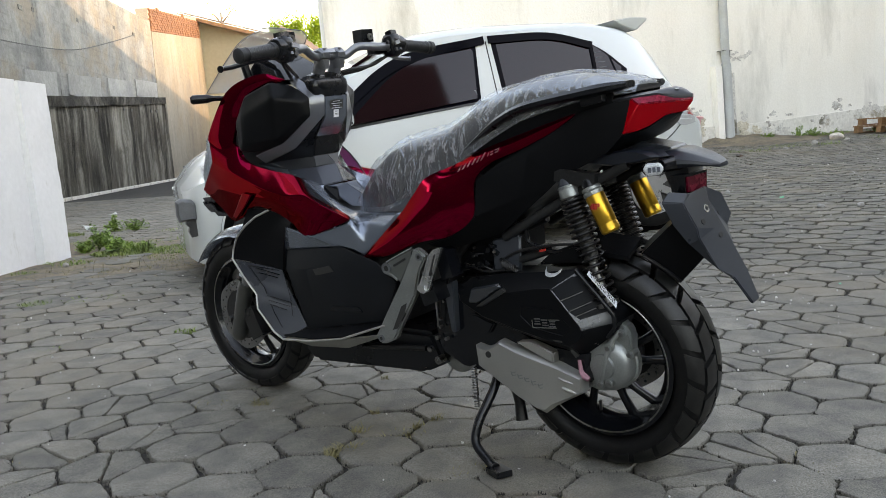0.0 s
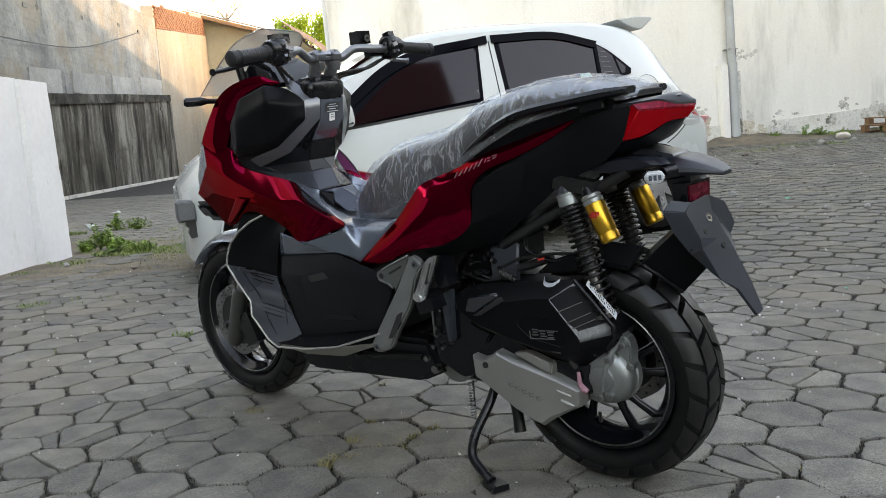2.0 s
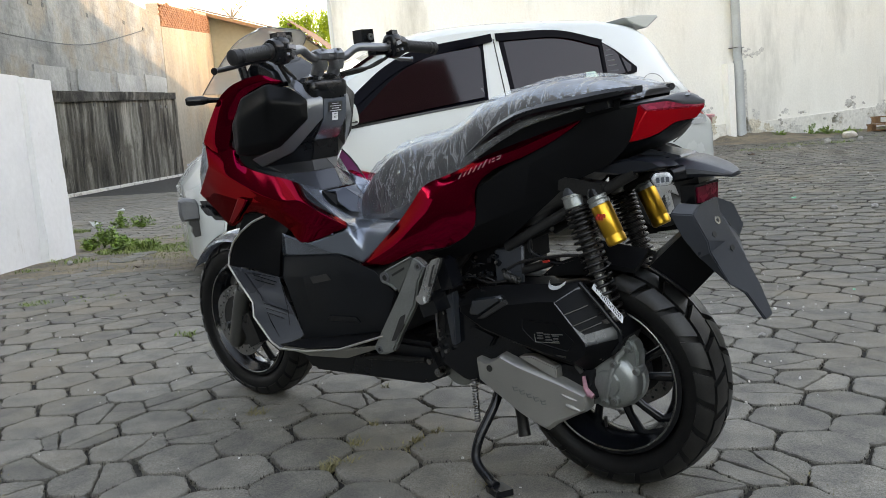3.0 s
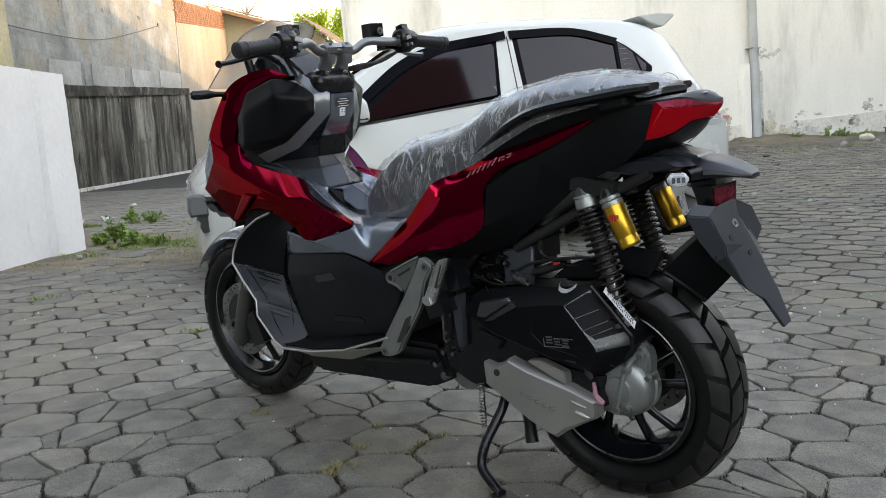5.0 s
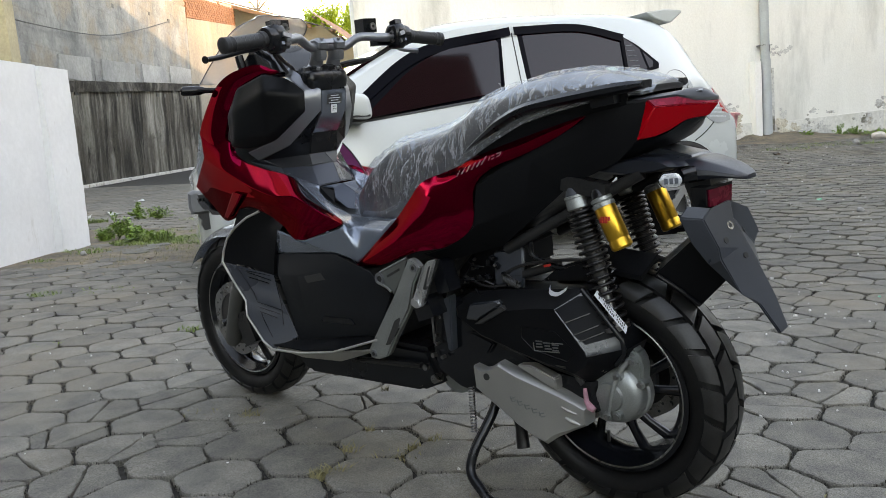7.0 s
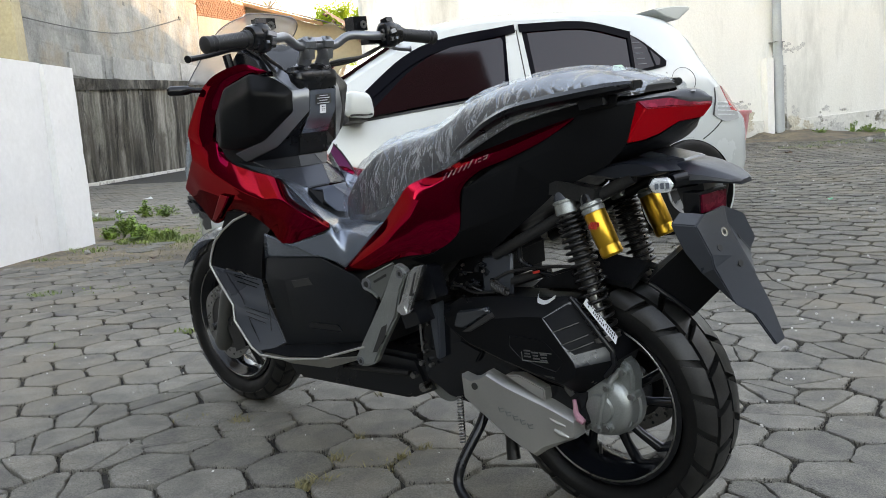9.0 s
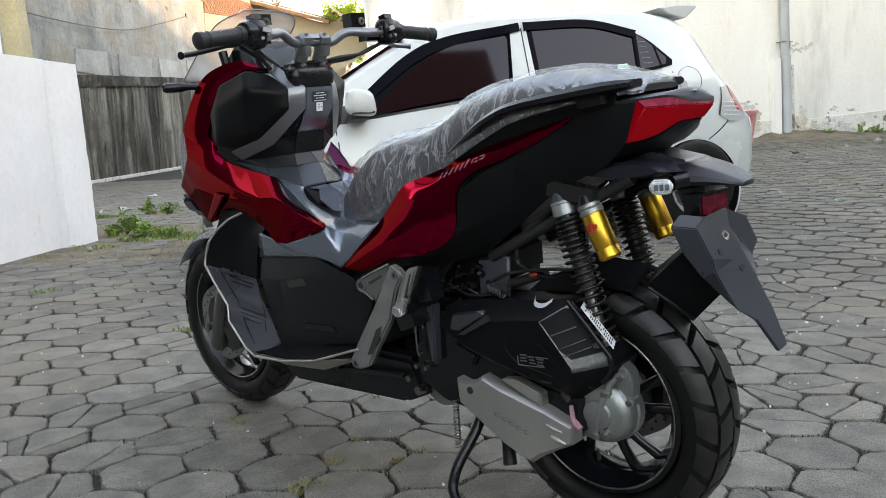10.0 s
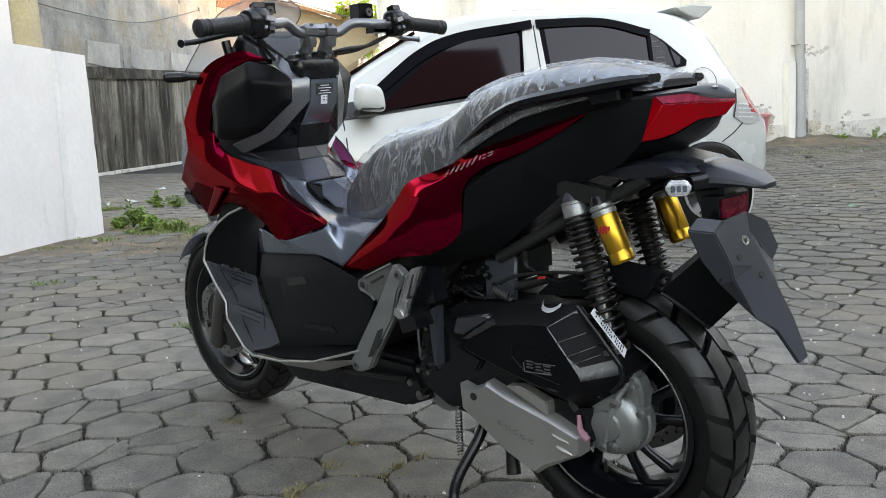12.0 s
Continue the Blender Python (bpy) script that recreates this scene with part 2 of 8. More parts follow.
def soft_shell(verts, faces, flip=False, ridge=13, hard=0.78):
    """open panel whose rim stays as drawn while its inside is rounded off"""
    bm = bmesh.new()
    v = [bm.verts.new((x, -y if flip else y, z)) for x, y, z in verts]
    for f in faces:
        bm.faces.new([v[i] for i in f])
    bmesh.ops.recalc_face_normals(bm, faces=bm.faces)
    cr = bm.edges.layers.float.new("crease_edge")
    for ed in bm.edges:
        if ed.is_boundary:
            ed[cr] = 1.0
        elif ed.calc_face_angle(0) > radians(ridge):
            ed[cr] = hard
    return bm


def both(name, verts, faces, material, parent, label="", thick=0.004, b=0.003, soft=None):
    made = []
    soft = material is M_RED if soft is None else soft
    for flip in (False, True):
        if soft:
            o = part(name, soft_shell(verts, faces, flip), material, parent, label, True)
            mod = o.modifiers.new("round", "SUBSURF")
            mod.levels = mod.render_levels = 3
            mod.boundary_smooth = "PRESERVE_CORNERS"
            mod = o.modifiers.new("thick", "SOLIDIFY")
            mod.thickness, mod.offset = thick, 0
        else:
            o = part(name, shell(verts, faces, thick, b, flip), material, parent, label, 38)
        made.append(o)
    return made[0]


def curve_at(p, t):
    """point at t, from 0 to 1, of the smooth curve through the points p"""
    q = [2 * p[0] - p[1]] + p + [2 * p[-1] - p[-2]]
    u = t * (len(p) - 1)
    i = min(int(u), len(p) - 2)
    u -= i
    a, b, c, d = q[i:i + 4]
    return 0.5 * (2 * b + (c - a) * u + (2 * a - 5 * b + 4 * c - d) * u * u + (3 * b - a - 3 * c + d) * u ** 3)


def patch(name, stations, material, parent, label="", nu=40, nv=24, lip=0.010, inner=0.6, sides=(1, -1)):
    """smooth moulded panel through rows of points, on both sides of the bike, its rim folded inwards"""
    st = [[Vector(p) for p in row] for row in stations]
    for s in sides:
        bm = bmesh.new()
        g = []
        for i in range(nu + 1):
            row = [curve_at([r[k] for r in st], i / nu) for k in range(len(st[0]))]
            g.append([bm.verts.new((p.x, s * p.y, p.z)) for p in (curve_at(row, j / nv) for j in range(nv + 1))])
        for a, c in zip(g, g[1:]):
            for j in range(nv):
                bm.faces.new((a[j], a[j + 1], c[j + 1], c[j]) if s > 0 else (c[j], c[j + 1], a[j + 1], a[j]))
        mid = sum((v.co for v in bm.verts), Vector()) / len(bm.verts)
        rim = [g[i][0] for i in range(nu + 1)] + [g[nu][j] for j in range(1, nv + 1)] + [g[i][nv] for i in range(nu - 1, -1, -1)] + [g[0][j] for j in range(nv - 1, 0, -1)]
        low = []
        for v in rim:
            d = (mid - v.co).normalized() * lip * inner
            low.append(bm.verts.new(v.co + Vector((d.x, -s * lip, d.z))))
        for k in range(len(rim)):
            m = (k + 1) % len(rim)
            bm.faces.new((rim[k], low[k], low[m], rim[m]))
        bmesh.ops.remove_doubles(bm, verts=bm.verts[:], dist=1e-5)
        part(name, bm, material, parent, label, 50)


def ridged(stations):
    """rows of edge, ridge, flank, foot: flat facets with a tight ridge between them"""
    out = []
    for row in stations:
        u, r, m, b = (Vector(p) for p in row)
        out.append([u, u.lerp(r, 0.04), u.lerp(r, 0.5), u.lerp(r, 0.92), r.lerp(m, 0.03), r.lerp(m, 0.14), r.lerp(m, 0.6), m, m.lerp(b, 0.5), b])
    return out


def prism(outline, y0, y1, b=0.003):
    """outline in (x, z), pulled from y0 to y1"""
    bm = bmesh.new()
    lo = [bm.verts.new((x, y0, z)) for x, z in outline]
    hi = [bm.verts.new((x, y1, z)) for x, z in outline]
    bm.faces.new(lo)
    bm.faces.new(hi[::-1])
    n = len(lo)
    for i in range(n):
        bm.faces.new((lo[i], hi[i], hi[(i + 1) % n], lo[(i + 1) % n]))
    bmesh.ops.recalc_face_normals(bm, faces=bm.faces)
    return bevel(bm, b, 20)


def loft(sections, cap=True):
    """sections: lists of points of equal length, each an open or closed ring (closed)."""
    bm = bmesh.new()
    rings = [[bm.verts.new(p) for p in s] for s in sections]
    n = len(rings[0])
    for a, c in zip(rings, rings[1:]):
        for k in range(n):
            bm.faces.new((a[k], a[(k + 1) % n], c[(k + 1) % n], c[k]))
    if cap:
        bm.faces.new(rings[0][::-1])
        bm.faces.new(rings[-1])
    return bm


# ---- the yard ----
M_PLASTER = mat("old white plaster", (0.84, 0.83, 0.79), 0.85, 0, color2=(0.76, 0.74, 0.69), big=0.7, fine=30, var=0.05, bump=0.35, streak=4, dist=0.012, stain=((0.46, 0.45, 0.41), 0.9, 4, 0.53, 0.20))
M_PIER = mat("white limewash", (0.67, 0.68, 0.69), 0.8, 0, color2=(0.62, 0.63, 0.64), big=2.0, fine=25, var=0.05, bump=0.3, dist=0.006, stain=((0.40, 0.38, 0.34), 2.2, 3, 0.60, 0.10))
M_BASE = mat("weathered plinth plaster", (0.76, 0.75, 0.71), 0.9, 0, color2=(0.62, 0.60, 0.55), big=2.2, fine=20, var=0.15, bump=0.3, dist=0.01, stain=((0.33, 0.30, 0.25), 2.2, 1.0, 0.53, 0.10))


def old_wall(name, ramp_cols, warm, streak, lines, bump=0.5):
    """weathered render: blotches, downward water streaks, faint block courses"""
    m = bpy.data.materials.new(name)
    m.use_nodes = True
    n, l = m.node_tree.nodes, m.node_tree.links
    b = n["Principled BSDF"]
    b.inputs["Roughness"].default_value, b.inputs["Specular IOR Level"].default_value = 0.92, 0.2
    pos = n.new("ShaderNodeNewGeometry").outputs["Position"]

    def noise_at(scale, stretch, detail=7, rough=0.65):
        mp = n.new("ShaderNodeMapping")
        mp.inputs["Scale"].default_value = stretch
        l.new(pos, mp.inputs["Vector"])
        t = n.new("ShaderNodeTexNoise")
        t.inputs["Scale"].default_value, t.inputs["Detail"].default_value, t.inputs["Roughness"].default_value = scale, detail, rough
        l.new(mp.outputs[0], t.inputs["Vector"])
        return t.outputs["Fac"]

    def span(v, lo, hi, top=1.0, low=0.0):
        r = n.new("ShaderNodeMapRange")
        r.inputs["From Min"].default_value, r.inputs["From Max"].default_value, r.inputs["To Min"].default_value, r.inputs["To Max"].default_value = lo, hi, low, top
        l.new(v, r.inputs["Value"])
        return r.outputs["Result"]

    def blend(fac, a, c, kind="MIX"):
        x = n.new("ShaderNodeMix")
        x.data_type, x.blend_type = "RGBA", kind
        l.new(fac, x.inputs["Factor"])
        l.new(a, x.inputs["A"])
        if isinstance(c, tuple):
            x.inputs["B"].default_value = (*c, 1)
        else:
            l.new(c, x.inputs["B"])
        return x.outputs["Result"]
    ramp = n.new("ShaderNodeValToRGB")
    while len(ramp.color_ramp.elements) < len(ramp_cols):
        ramp.color_ramp.elements.new(0.5)
    for e, (p, c) in zip(ramp.color_ramp.elements, ramp_cols):
        e.position, e.color = p, (*c, 1)
    l.new(noise_at(*streak[:2]), ramp.inputs["Fac"])
    out = ramp.outputs["Color"]
    out = blend(span(noise_at(0.55, (1, 1, 1.5)), 0.50, 0.62, 0.75), out, warm)
    out = blend(span(noise_at(1.1, (1, 1, 0.22), 8, 0.7), streak[2], streak[2] + 0.05, streak[4]), out, streak[3])
    fine = noise_at(9, (1, 1, 1), 8, 0.75)
    grey = span(fine, 0.3, 0.7, 1.12, 0.72)
    x = n.new("ShaderNodeMix")
    x.data_type, x.blend_type = "RGBA", "MULTIPLY"
    x.inputs["Factor"].default_value = 1.0
    l.new(out, x.inputs["A"])
    l.new(grey, x.inputs["B"])
    out = x.outputs["Result"]
    bp = n.new("ShaderNodeBump")
    bp.inputs["Strength"].default_value, bp.inputs["Distance"].default_value = bump, 0.05
    l.new(fine, bp.inputs["Height"])
    if lines:
        sep, com = n.new("ShaderNodeSeparateXYZ"), n.new("ShaderNodeCombineXYZ")
        l.new(pos, sep.inputs[0])
        l.new(sep.outputs["Y"], com.inputs["X"])
        l.new(sep.outputs["Z"], com.inputs["Y"])
        br = n.new("ShaderNodeTexBrick")
        br.inputs["Scale"].default_value = 1.0
        br.inputs["Brick Width"].default_value, br.inputs["Row Height"].default_value, br.inputs["Mortar Size"].default_value, br.inputs["Mortar Smooth"].default_value = 0.85, 0.33, 0.025, 0.6
        l.new(com.outputs[0], br.inputs["Vector"])
        k = n.new("ShaderNodeMath")
        k.operation = "MULTIPLY"
        l.new(br.outputs["Fac"], k.inputs[0])
        l.new(span(noise_at(1.3, (1, 1, 1)), 0.44, 0.58, lines), k.inputs[1])
        out = blend(k.outputs[0], out, (0.10, 0.095, 0.085))
    l.new(out, b.inputs["Base Color"])
    l.new(bp.outputs["Normal"], b.inputs["Normal"])
    return m


M_CONC = old_wall("stained dark concrete", [(0.36, (0.016, 0.015, 0.013)), (0.46, (0.070, 0.064, 0.054)), (0.56, (0.19, 0.18, 0.155)), (0.68, (0.36, 0.34, 0.30))], (0.085, 0.075, 0.060), (1.7, (1, 1, 0.15), 0.56, (0.012, 0.011, 0.010), 0.8), 0, 0.8)
M_RENDER = old_wall("grey cement render", [(0.34, (0.16, 0.165, 0.165)), (0.46, (0.25, 0.255, 0.25)), (0.58, (0.33, 0.33, 0.315)), (0.70, (0.40, 0.375, 0.33))], (0.30, 0.255, 0.205), (0.8, (1, 1, 0.9), 0.64, (0.050, 0.047, 0.042), 0.8), 0.22, 0.6)
M_PATCHED = old_wall("pale cement patch", [(0.34, (0.29, 0.295, 0.29)), (0.5, (0.36, 0.36, 0.35)), (0.66, (0.42, 0.415, 0.40))], (0.34, 0.33, 0.31), (0.9, (1, 1, 1), 0.66, (0.10, 0.095, 0.085), 0.6), 0, 0.3)
M_SOOT = old_wall("blackened concrete", [(0.38, (0.020, 0.019, 0.017)), (0.52, (0.055, 0.051, 0.045)), (0.64, (0.16, 0.15, 0.13))], (0.10, 0.09, 0.075), (1.6, (1, 1, 0.8), 0.60, (0.015, 0.014, 0.012), 0.8), 0, 0.8)
M_SMOOTH = old_wall("pinkish old plaster", [(0.34, (0.235, 0.21, 0.18)), (0.5, (0.30, 0.265, 0.22)), (0.66, (0.35, 0.315, 0.265))], (0.32, 0.26, 0.20), (0.7, (1, 1, 0.3), 0.64, (0.20, 0.15, 0.10), 0.6), 0, 0.3)
# colours of walls added out of view to block or dim light
M_CLOSE = mat("plain grey for the unseen wall", (0.20, 0.20, 0.19), 0.9, 0, big=0.7, fine=6, var=0.2, bump=0.2, dist=0.02)
M_UNSEEN = mat("plain dark for unseen walls", (0.05, 0.05, 0.045), 0.9, 0, big=0.7, fine=6, var=0.3, bump=0.2, dist=0.02)
M_BRICK = mat("red clay brick", (0.34, 0.16, 0.095), 0.9, 0, color2=(0.22, 0.10, 0.06), big=2, fine=30, var=0.25, bump=0.2, per_piece=0.15)
M_MORTAR = mat("old mortar", (0.45, 0.38, 0.30), 0.95, 0, big=2, fine=25, var=0.2, bump=0.2)
M_SOIL = mat("gritty soil", (0.028, 0.025, 0.020), 0.95, 0, color2=(0.010, 0.009, 0.008), big=3, fine=60, var=0.4, bump=0.5, dist=0.006)
M_PIPE = mat("grey plastic pipe", (0.42, 0.45, 0.46), 0.5, 0, color2=(0.36, 0.38, 0.38), big=2, fine=40, var=0.08, bump=0.05)
M_HOUSE = mat("cream house plaster", (0.40, 0.345, 0.245), 0.85, 0, big=0.5, fine=6, var=0.08, bump=0.1)
M_ROOF = mat("clay roof tile", (0.17, 0.105, 0.075), 0.85, 0, big=1, fine=14, var=0.35, bump=0.4, dist=0.03)
M_WOOD = mat("raw pallet wood", (0.30, 0.16, 0.08), 0.8, 0, color2=(0.2, 0.1, 0.05), big=6, fine=60, var=0.3, bump=0.2)
M_TUB = mat("faded red plastic", (0.62, 0.16, 0.18), 0.45, 0, color2=(0.7, 0.35, 0.36), big=5, fine=40, var=0.1, bump=0.05)
M_POST = mat("ochre painted post", (0.42, 0.37, 0.25), 0.8, 0, big=3, fine=30, var=0.15, bump=0.15)


def ground_z(x, y):
    def st(a, b, v):
        t = min(1, max(0, (v - a) / (b - a)))
        return t * t * (3 - 2 * t)
    return 0.033 * max(0.0, min(y, 19.0) - 4.3) * st(-2.5, 2.8, x)


def ground_sheet():
    bm = bmesh.new()
    xs = [-2000, -300, -60, -30] + [-20 + 1.0 * i for i in range(41)] + [30, 60, 300, 2000]
    ys = [-2000, -300, -60, -20] + sorted([-6 + 1.0 * i for i in range(44)] + [4.6, 4.8]) + [50, 80, 300, 3000]
    g = [[bm.verts.new((x, y, ground_z(x, y) - 0.017)) for x in xs] for y in ys]
    for a, c in zip(g, g[1:]):
        for k in range(len(xs) - 1):
            bm.faces.new((a[k], a[k + 1], c[k + 1], c[k]))
    return tagged(part("ground", bm, M_SOIL, smooth=True), "gritty grey-brown soil under and between the paving", "ground", kind="structure")


ground = ground_sheet()


def wall(name, p, q, height, thick, material, label, z0=-0.3, lean=0.0, top2=None):
    """upright slab from p to q, thick on the far side (left of p->q), its top going from height to top2"""
    p, q = Vector(p), Vector(q)
    d = (q - p).normalized()
    nrm = Vector((-d.y, d.x))
    bm = bmesh.new()
    h2 = height if top2 is None else top2
    v = []
    for a, h in ((p, height), (q, h2)):
        for off in (0, thick):
            for z in (z0, h):
                b2 = a + nrm * off
                v.append(bm.verts.new((b2.x - lean * (z - z0), b2.y, z)))
    for f in ((0, 1, 5, 4), (2, 6, 7, 3), (0, 2, 3, 1), (4, 5, 7, 6), (1, 3, 7, 5), (0, 4, 6, 2)):
        bm.faces.new([v[i] for i in f])
    return tagged(part(name, bm, material), label, "wall", kind="structure")


LEAN = 0.035  # the yard falls a little, so that upright walls lean against it
BW_P, BW_Q = (-2.25, 13.15), (25.0, 24.0)
wall("wall_north", (-1.89, 13.294), BW_Q, 8.5, 0.3, M_PLASTER, "tall old white plastered warehouse wall with dirty streaks", lean=LEAN)
# hidden behind the corner; top slope fitted to the diagonal shadow on the west wall
wall("wall_north_side", (-1.89, 13.44), (-5.64, 42.0), 7.25, -0.3, M_PLASTER, "white plastered side wall of the warehouse, out of view, top sloped to shape its shadow", lean=LEAN, top2=4.35)
# added walls, never in view: they block sun, sky glow and bright reflections
wall("unseen_wall_east", (24.0, 24.5), (21.4, -0.5), 12.4, -0.3, M_CLOSE, "plain grey wall added out of view to keep the sun off the yard")
wall("unseen_wall_east_high", (21.4, -0.5), (16.0, -8.0), 13.0, -0.3, M_UNSEEN, "tall plain dark wall added out of view to hide bright sky")
# out of view; sized for the dark reflection in the car's front window
wall("unseen_block_south", (16.2, -8.3), (9.0, -8.3), 20.2, -0.3, M_UNSEEN, "tall plain dark building out of view, placed for its reflection in the car windows", top2=17.2)
wall("unseen_wall_south", (16.2, -8.0), (-6.5, -8.0), 2.6, -0.3, M_UNSEEN, "plain dark wall added out of view to limit the sky light")
wall("unseen_wall_west", (-6.2, -8.0), (-6.2, 3.3), 9.0, -0.3, M_UNSEEN, "plain dark wall added out of view to darken the scooter's reflections")


def on_north(s, out, z):
    """s metres along the north wall from its corner, out metres in front of it"""
    d = (Vector(BW_Q) - Vector(BW_P)).normalized()
    n = Vector((d.y, -d.x))
    b2 = Vector(BW_P) + d * s + n * out
    return Vector((b2.x - LEAN * (z + 0.3), b2.y, z))


def along_north(s0, s1, z0, z1, depth, material, name, label, dz=0.0):
    bm = bmesh.new()
    v = []
    for s in (s0, s1):
        rise = dz * (s - s0)
        for o in (-0.02, depth):
            for z in (z0, z1):
                v.append(bm.verts.new(on_north(s, o, z + rise)))
    for f in ((0, 1, 5, 4), (2, 6, 7, 3), (0, 2, 3, 1), (4, 5, 7, 6), (1, 3, 7, 5), (0, 4, 6, 2)):
        bm.faces.new([v[i] for i in f])
    return tagged(part(name, bm, material), label, "plinth", kind="structure")


along_north(0.42, 7.55, -0.3, 0.62, 0.05, M_BASE, "wall_plinth", "low weathered plinth of the white wall, paint flaking", 0.015)
along_north(8.15, 19.5, -0.3, 0.72, 0.05, M_BASE, "wall_plinth", "low weathered plinth of the white wall, paint flaking", 0.055)


def drain_pipe():
    e = tagged(new("drain_pipe"), "tall grey plastic drain pipe fixed to the white wall", "drain pipe")
    part("pipe_shaft", tube([on_north(7.83, 0.12, z) for z in (1.84, 8.3)], 0.078, 20), M_PIPE, e, smooth=40)
    part("pipe_shaft", tube([on_north(7.83, 0.12, z) for z in (0.34, 1.86)], 0.090, 20), M_PIPE, e, smooth=40)
    for z in (2.10, 4.4, 6.6):
        part("bracket", box(on_north(7.83, 0.09, z), (0.20, 0.20, 0.014), (0, 0, 21.7)), M_STEEL, e)
        part("bracket_stem", box(on_north(7.86, 0.205, z - 0.06), (0.012, 0.012, 0.12), (0, 0, 21.7)), M_STEEL, e)
    f = tagged(new("concrete_chase"), "narrow raised plaster strips either side of the drain pipe", "trim", kind="structure")
    part("strip", box(on_north(7.63, 0.06, 0.94), (0.14, 0.20, 1.77), (0, -LEAN * 57.3, 21.7), 0.01), M_PLASTER, f)
    # this grey holds both the staining and the shadow beside the pipe
    part("strip", box(on_north(7.985, 0.02, 0.90), (0.11, 0.10, 1.60), (0, -LEAN * 57.3, 21.7), 0.01), M_DAMP, f, "damp-stained strip, its grey also the shadow beside the pipe")


M_DAMP = mat("damp grey plaster", (0.68, 0.67, 0.64), 0.9, 0, color2=(0.56, 0.55, 0.52), big=3, fine=30, var=0.3, bump=0.3, dist=0.006, stain=((0.16, 0.15, 0.12), 3.0, 1.0, 0.5, 0.12))
M_OCHRE = mat("ochre algae stain", (0.64, 0.60, 0.51), 0.95, 0, color2=(0.52, 0.46, 0.36), big=5, fine=40, var=0.35, bump=0.3, dist=0.006)


def flake(s, z, w, h, material, seed, off):
    """cluster of small spots on the wall where the paint is gone"""
    rnd = random.Random(seed)
    bm = bmesh.new()
    for i in range(26):
        cs, cz, r0 = s + w * rnd.gauss(0, .24), z + h * rnd.gauss(0, .24), rnd.uniform(.06, .30) ** 1.4 * min(w, h)
        rim = []
        for k in range(14):
            a = 2 * math.pi * k / 14
            r = r0 * (1 + 0.8 * noise.noise(Vector((math.cos(a) * 1.6, math.sin(a) * 1.6, seed * 3.1 + i))))
            rim.append([bm.verts.new(on_north(cs + 1.4 * r * math.cos(a), o + .0002 * i, cz + r * math.sin(a))) for o in (off - 0.004, off)])
        hub = bm.verts.new(on_north(cs, off + .0002 * i, cz))
        for k in range(14):
            a, b = rim[k], rim[(k + 1) % 14]
            bm.faces.new((a[1], b[1], hub))
            bm.faces.new((a[0], b[0], b[1], a[1]))
    bmesh.ops.recalc_face_normals(bm, faces=bm.faces)
    tagged(part("bare_patch", bm, material), "patch of bare stained plaster on the white wall", "wall patch", "bare patches of the white wall", kind="structure")


for n, (s, z, w, h, m, off) in enumerate(((8.35, .50, .50, .42, M_OCHRE, .056), (8.75, .46, .40, .36, M_DAMP, .0565), (9.05, .56, .55, .40, M_DAMP, .057), (9.25, .44, .16, .30, M_DAMP, .0575), (8.28, .86, .16, .20, M_DAMP, .006),
                                          (8.95, .90, .28, .12, M_DAMP, .006), (9.35, .86, .22, .10, M_DAMP, .0065), (10.1, .72, .45, .26, M_DAMP, .056), (10.55, .98, .5, .26, M_DAMP, .006), (11.3, .84, .3, .3, M_DAMP, .056),
                                          (8.2, 1.98, .45, .22, M_DAMP, .006), (7.2, .72, .3, .34, M_OCHRE, .056), (6.9, .42, .5, .3, M_DAMP, .0565), (7.1, 1.0, .4, .16, M_DAMP, .006))):
    flake(s, z, w, h, m, n + 2, off)

drain_pipe()

M_DIRT = mat("dusty earth", (0.22, 0.170, 0.115), 0.95, 0, color2=(0.085, 0.072, 0.054), big=3.5, fine=40, var=0.5, bump=0.6, dist=0.01)


def dirt_strip():
    """washed-up earth along the foot of the white wall"""
    bm = bmesh.new()
    g = []
    for i in range(121):
        s = 0.5 + i * 0.15
        w = 0.30 + 0.95 * math.exp(-((s - 8.2) / 1.3) ** 2) + 0.5 * noise.noise(Vector((s * 0.8, 2.0, 0))) + 0.12 * noise.noise(Vector((s * 4, 5.0, 0)))
        row = []
        for j in range(7):
            o = 0.02 + max(0.1, w) * j / 6
            p = on_north(s, o, 0)
            h = ((0.055 + 0.09 * math.exp(-((s - 8.0) / 0.9) ** 2)) * (1 - j / 6) - 0.02 * (j / 6)) * (1 + 0.8 * noise.noise(Vector((s * 3, o * 6, 1))))
            row.append(bm.verts.new((p.x, p.y, ground_z(p.x, p.y) + h)))
        g.append(row)
    for a, c in zip(g, g[1:]):
        for j in range(6):
            bm.faces.new((a[j], a[j + 1], c[j + 1], c[j]))
    tagged(part("dirt", bm, M_DIRT, smooth=True), "brown earth washed up along the foot of the white wall", "earth", kind="stuff")


dirt_strip()


def dirt_patch():
    """bare trodden earth where pavers are missing by the low wall"""
    bm = bmesh.new()
    g = [[bm.verts.new((-4.6 + 0.1 * i, 5.3 + 0.1 * j, -0.008 + 0.014 * min(1, max(0, (16 - i) / 10)) + 0.012 * noise.noise(Vector((i * 0.33, j * 0.33, 0))) + 0.004 * noise.noise(Vector((i, j, 3.0))))) for i in range(36)] for j in range(32)]
    for a, c in zip(g, g[1:]):
        for i in range(35):
            bm.faces.new((a[i], a[i + 1], c[i + 1], c[i]))
    tagged(part("dirt", bm, M_DIRT, smooth=True), "trodden brown earth between the low wall and the paving", "earth", kind="stuff")


dirt_patch()

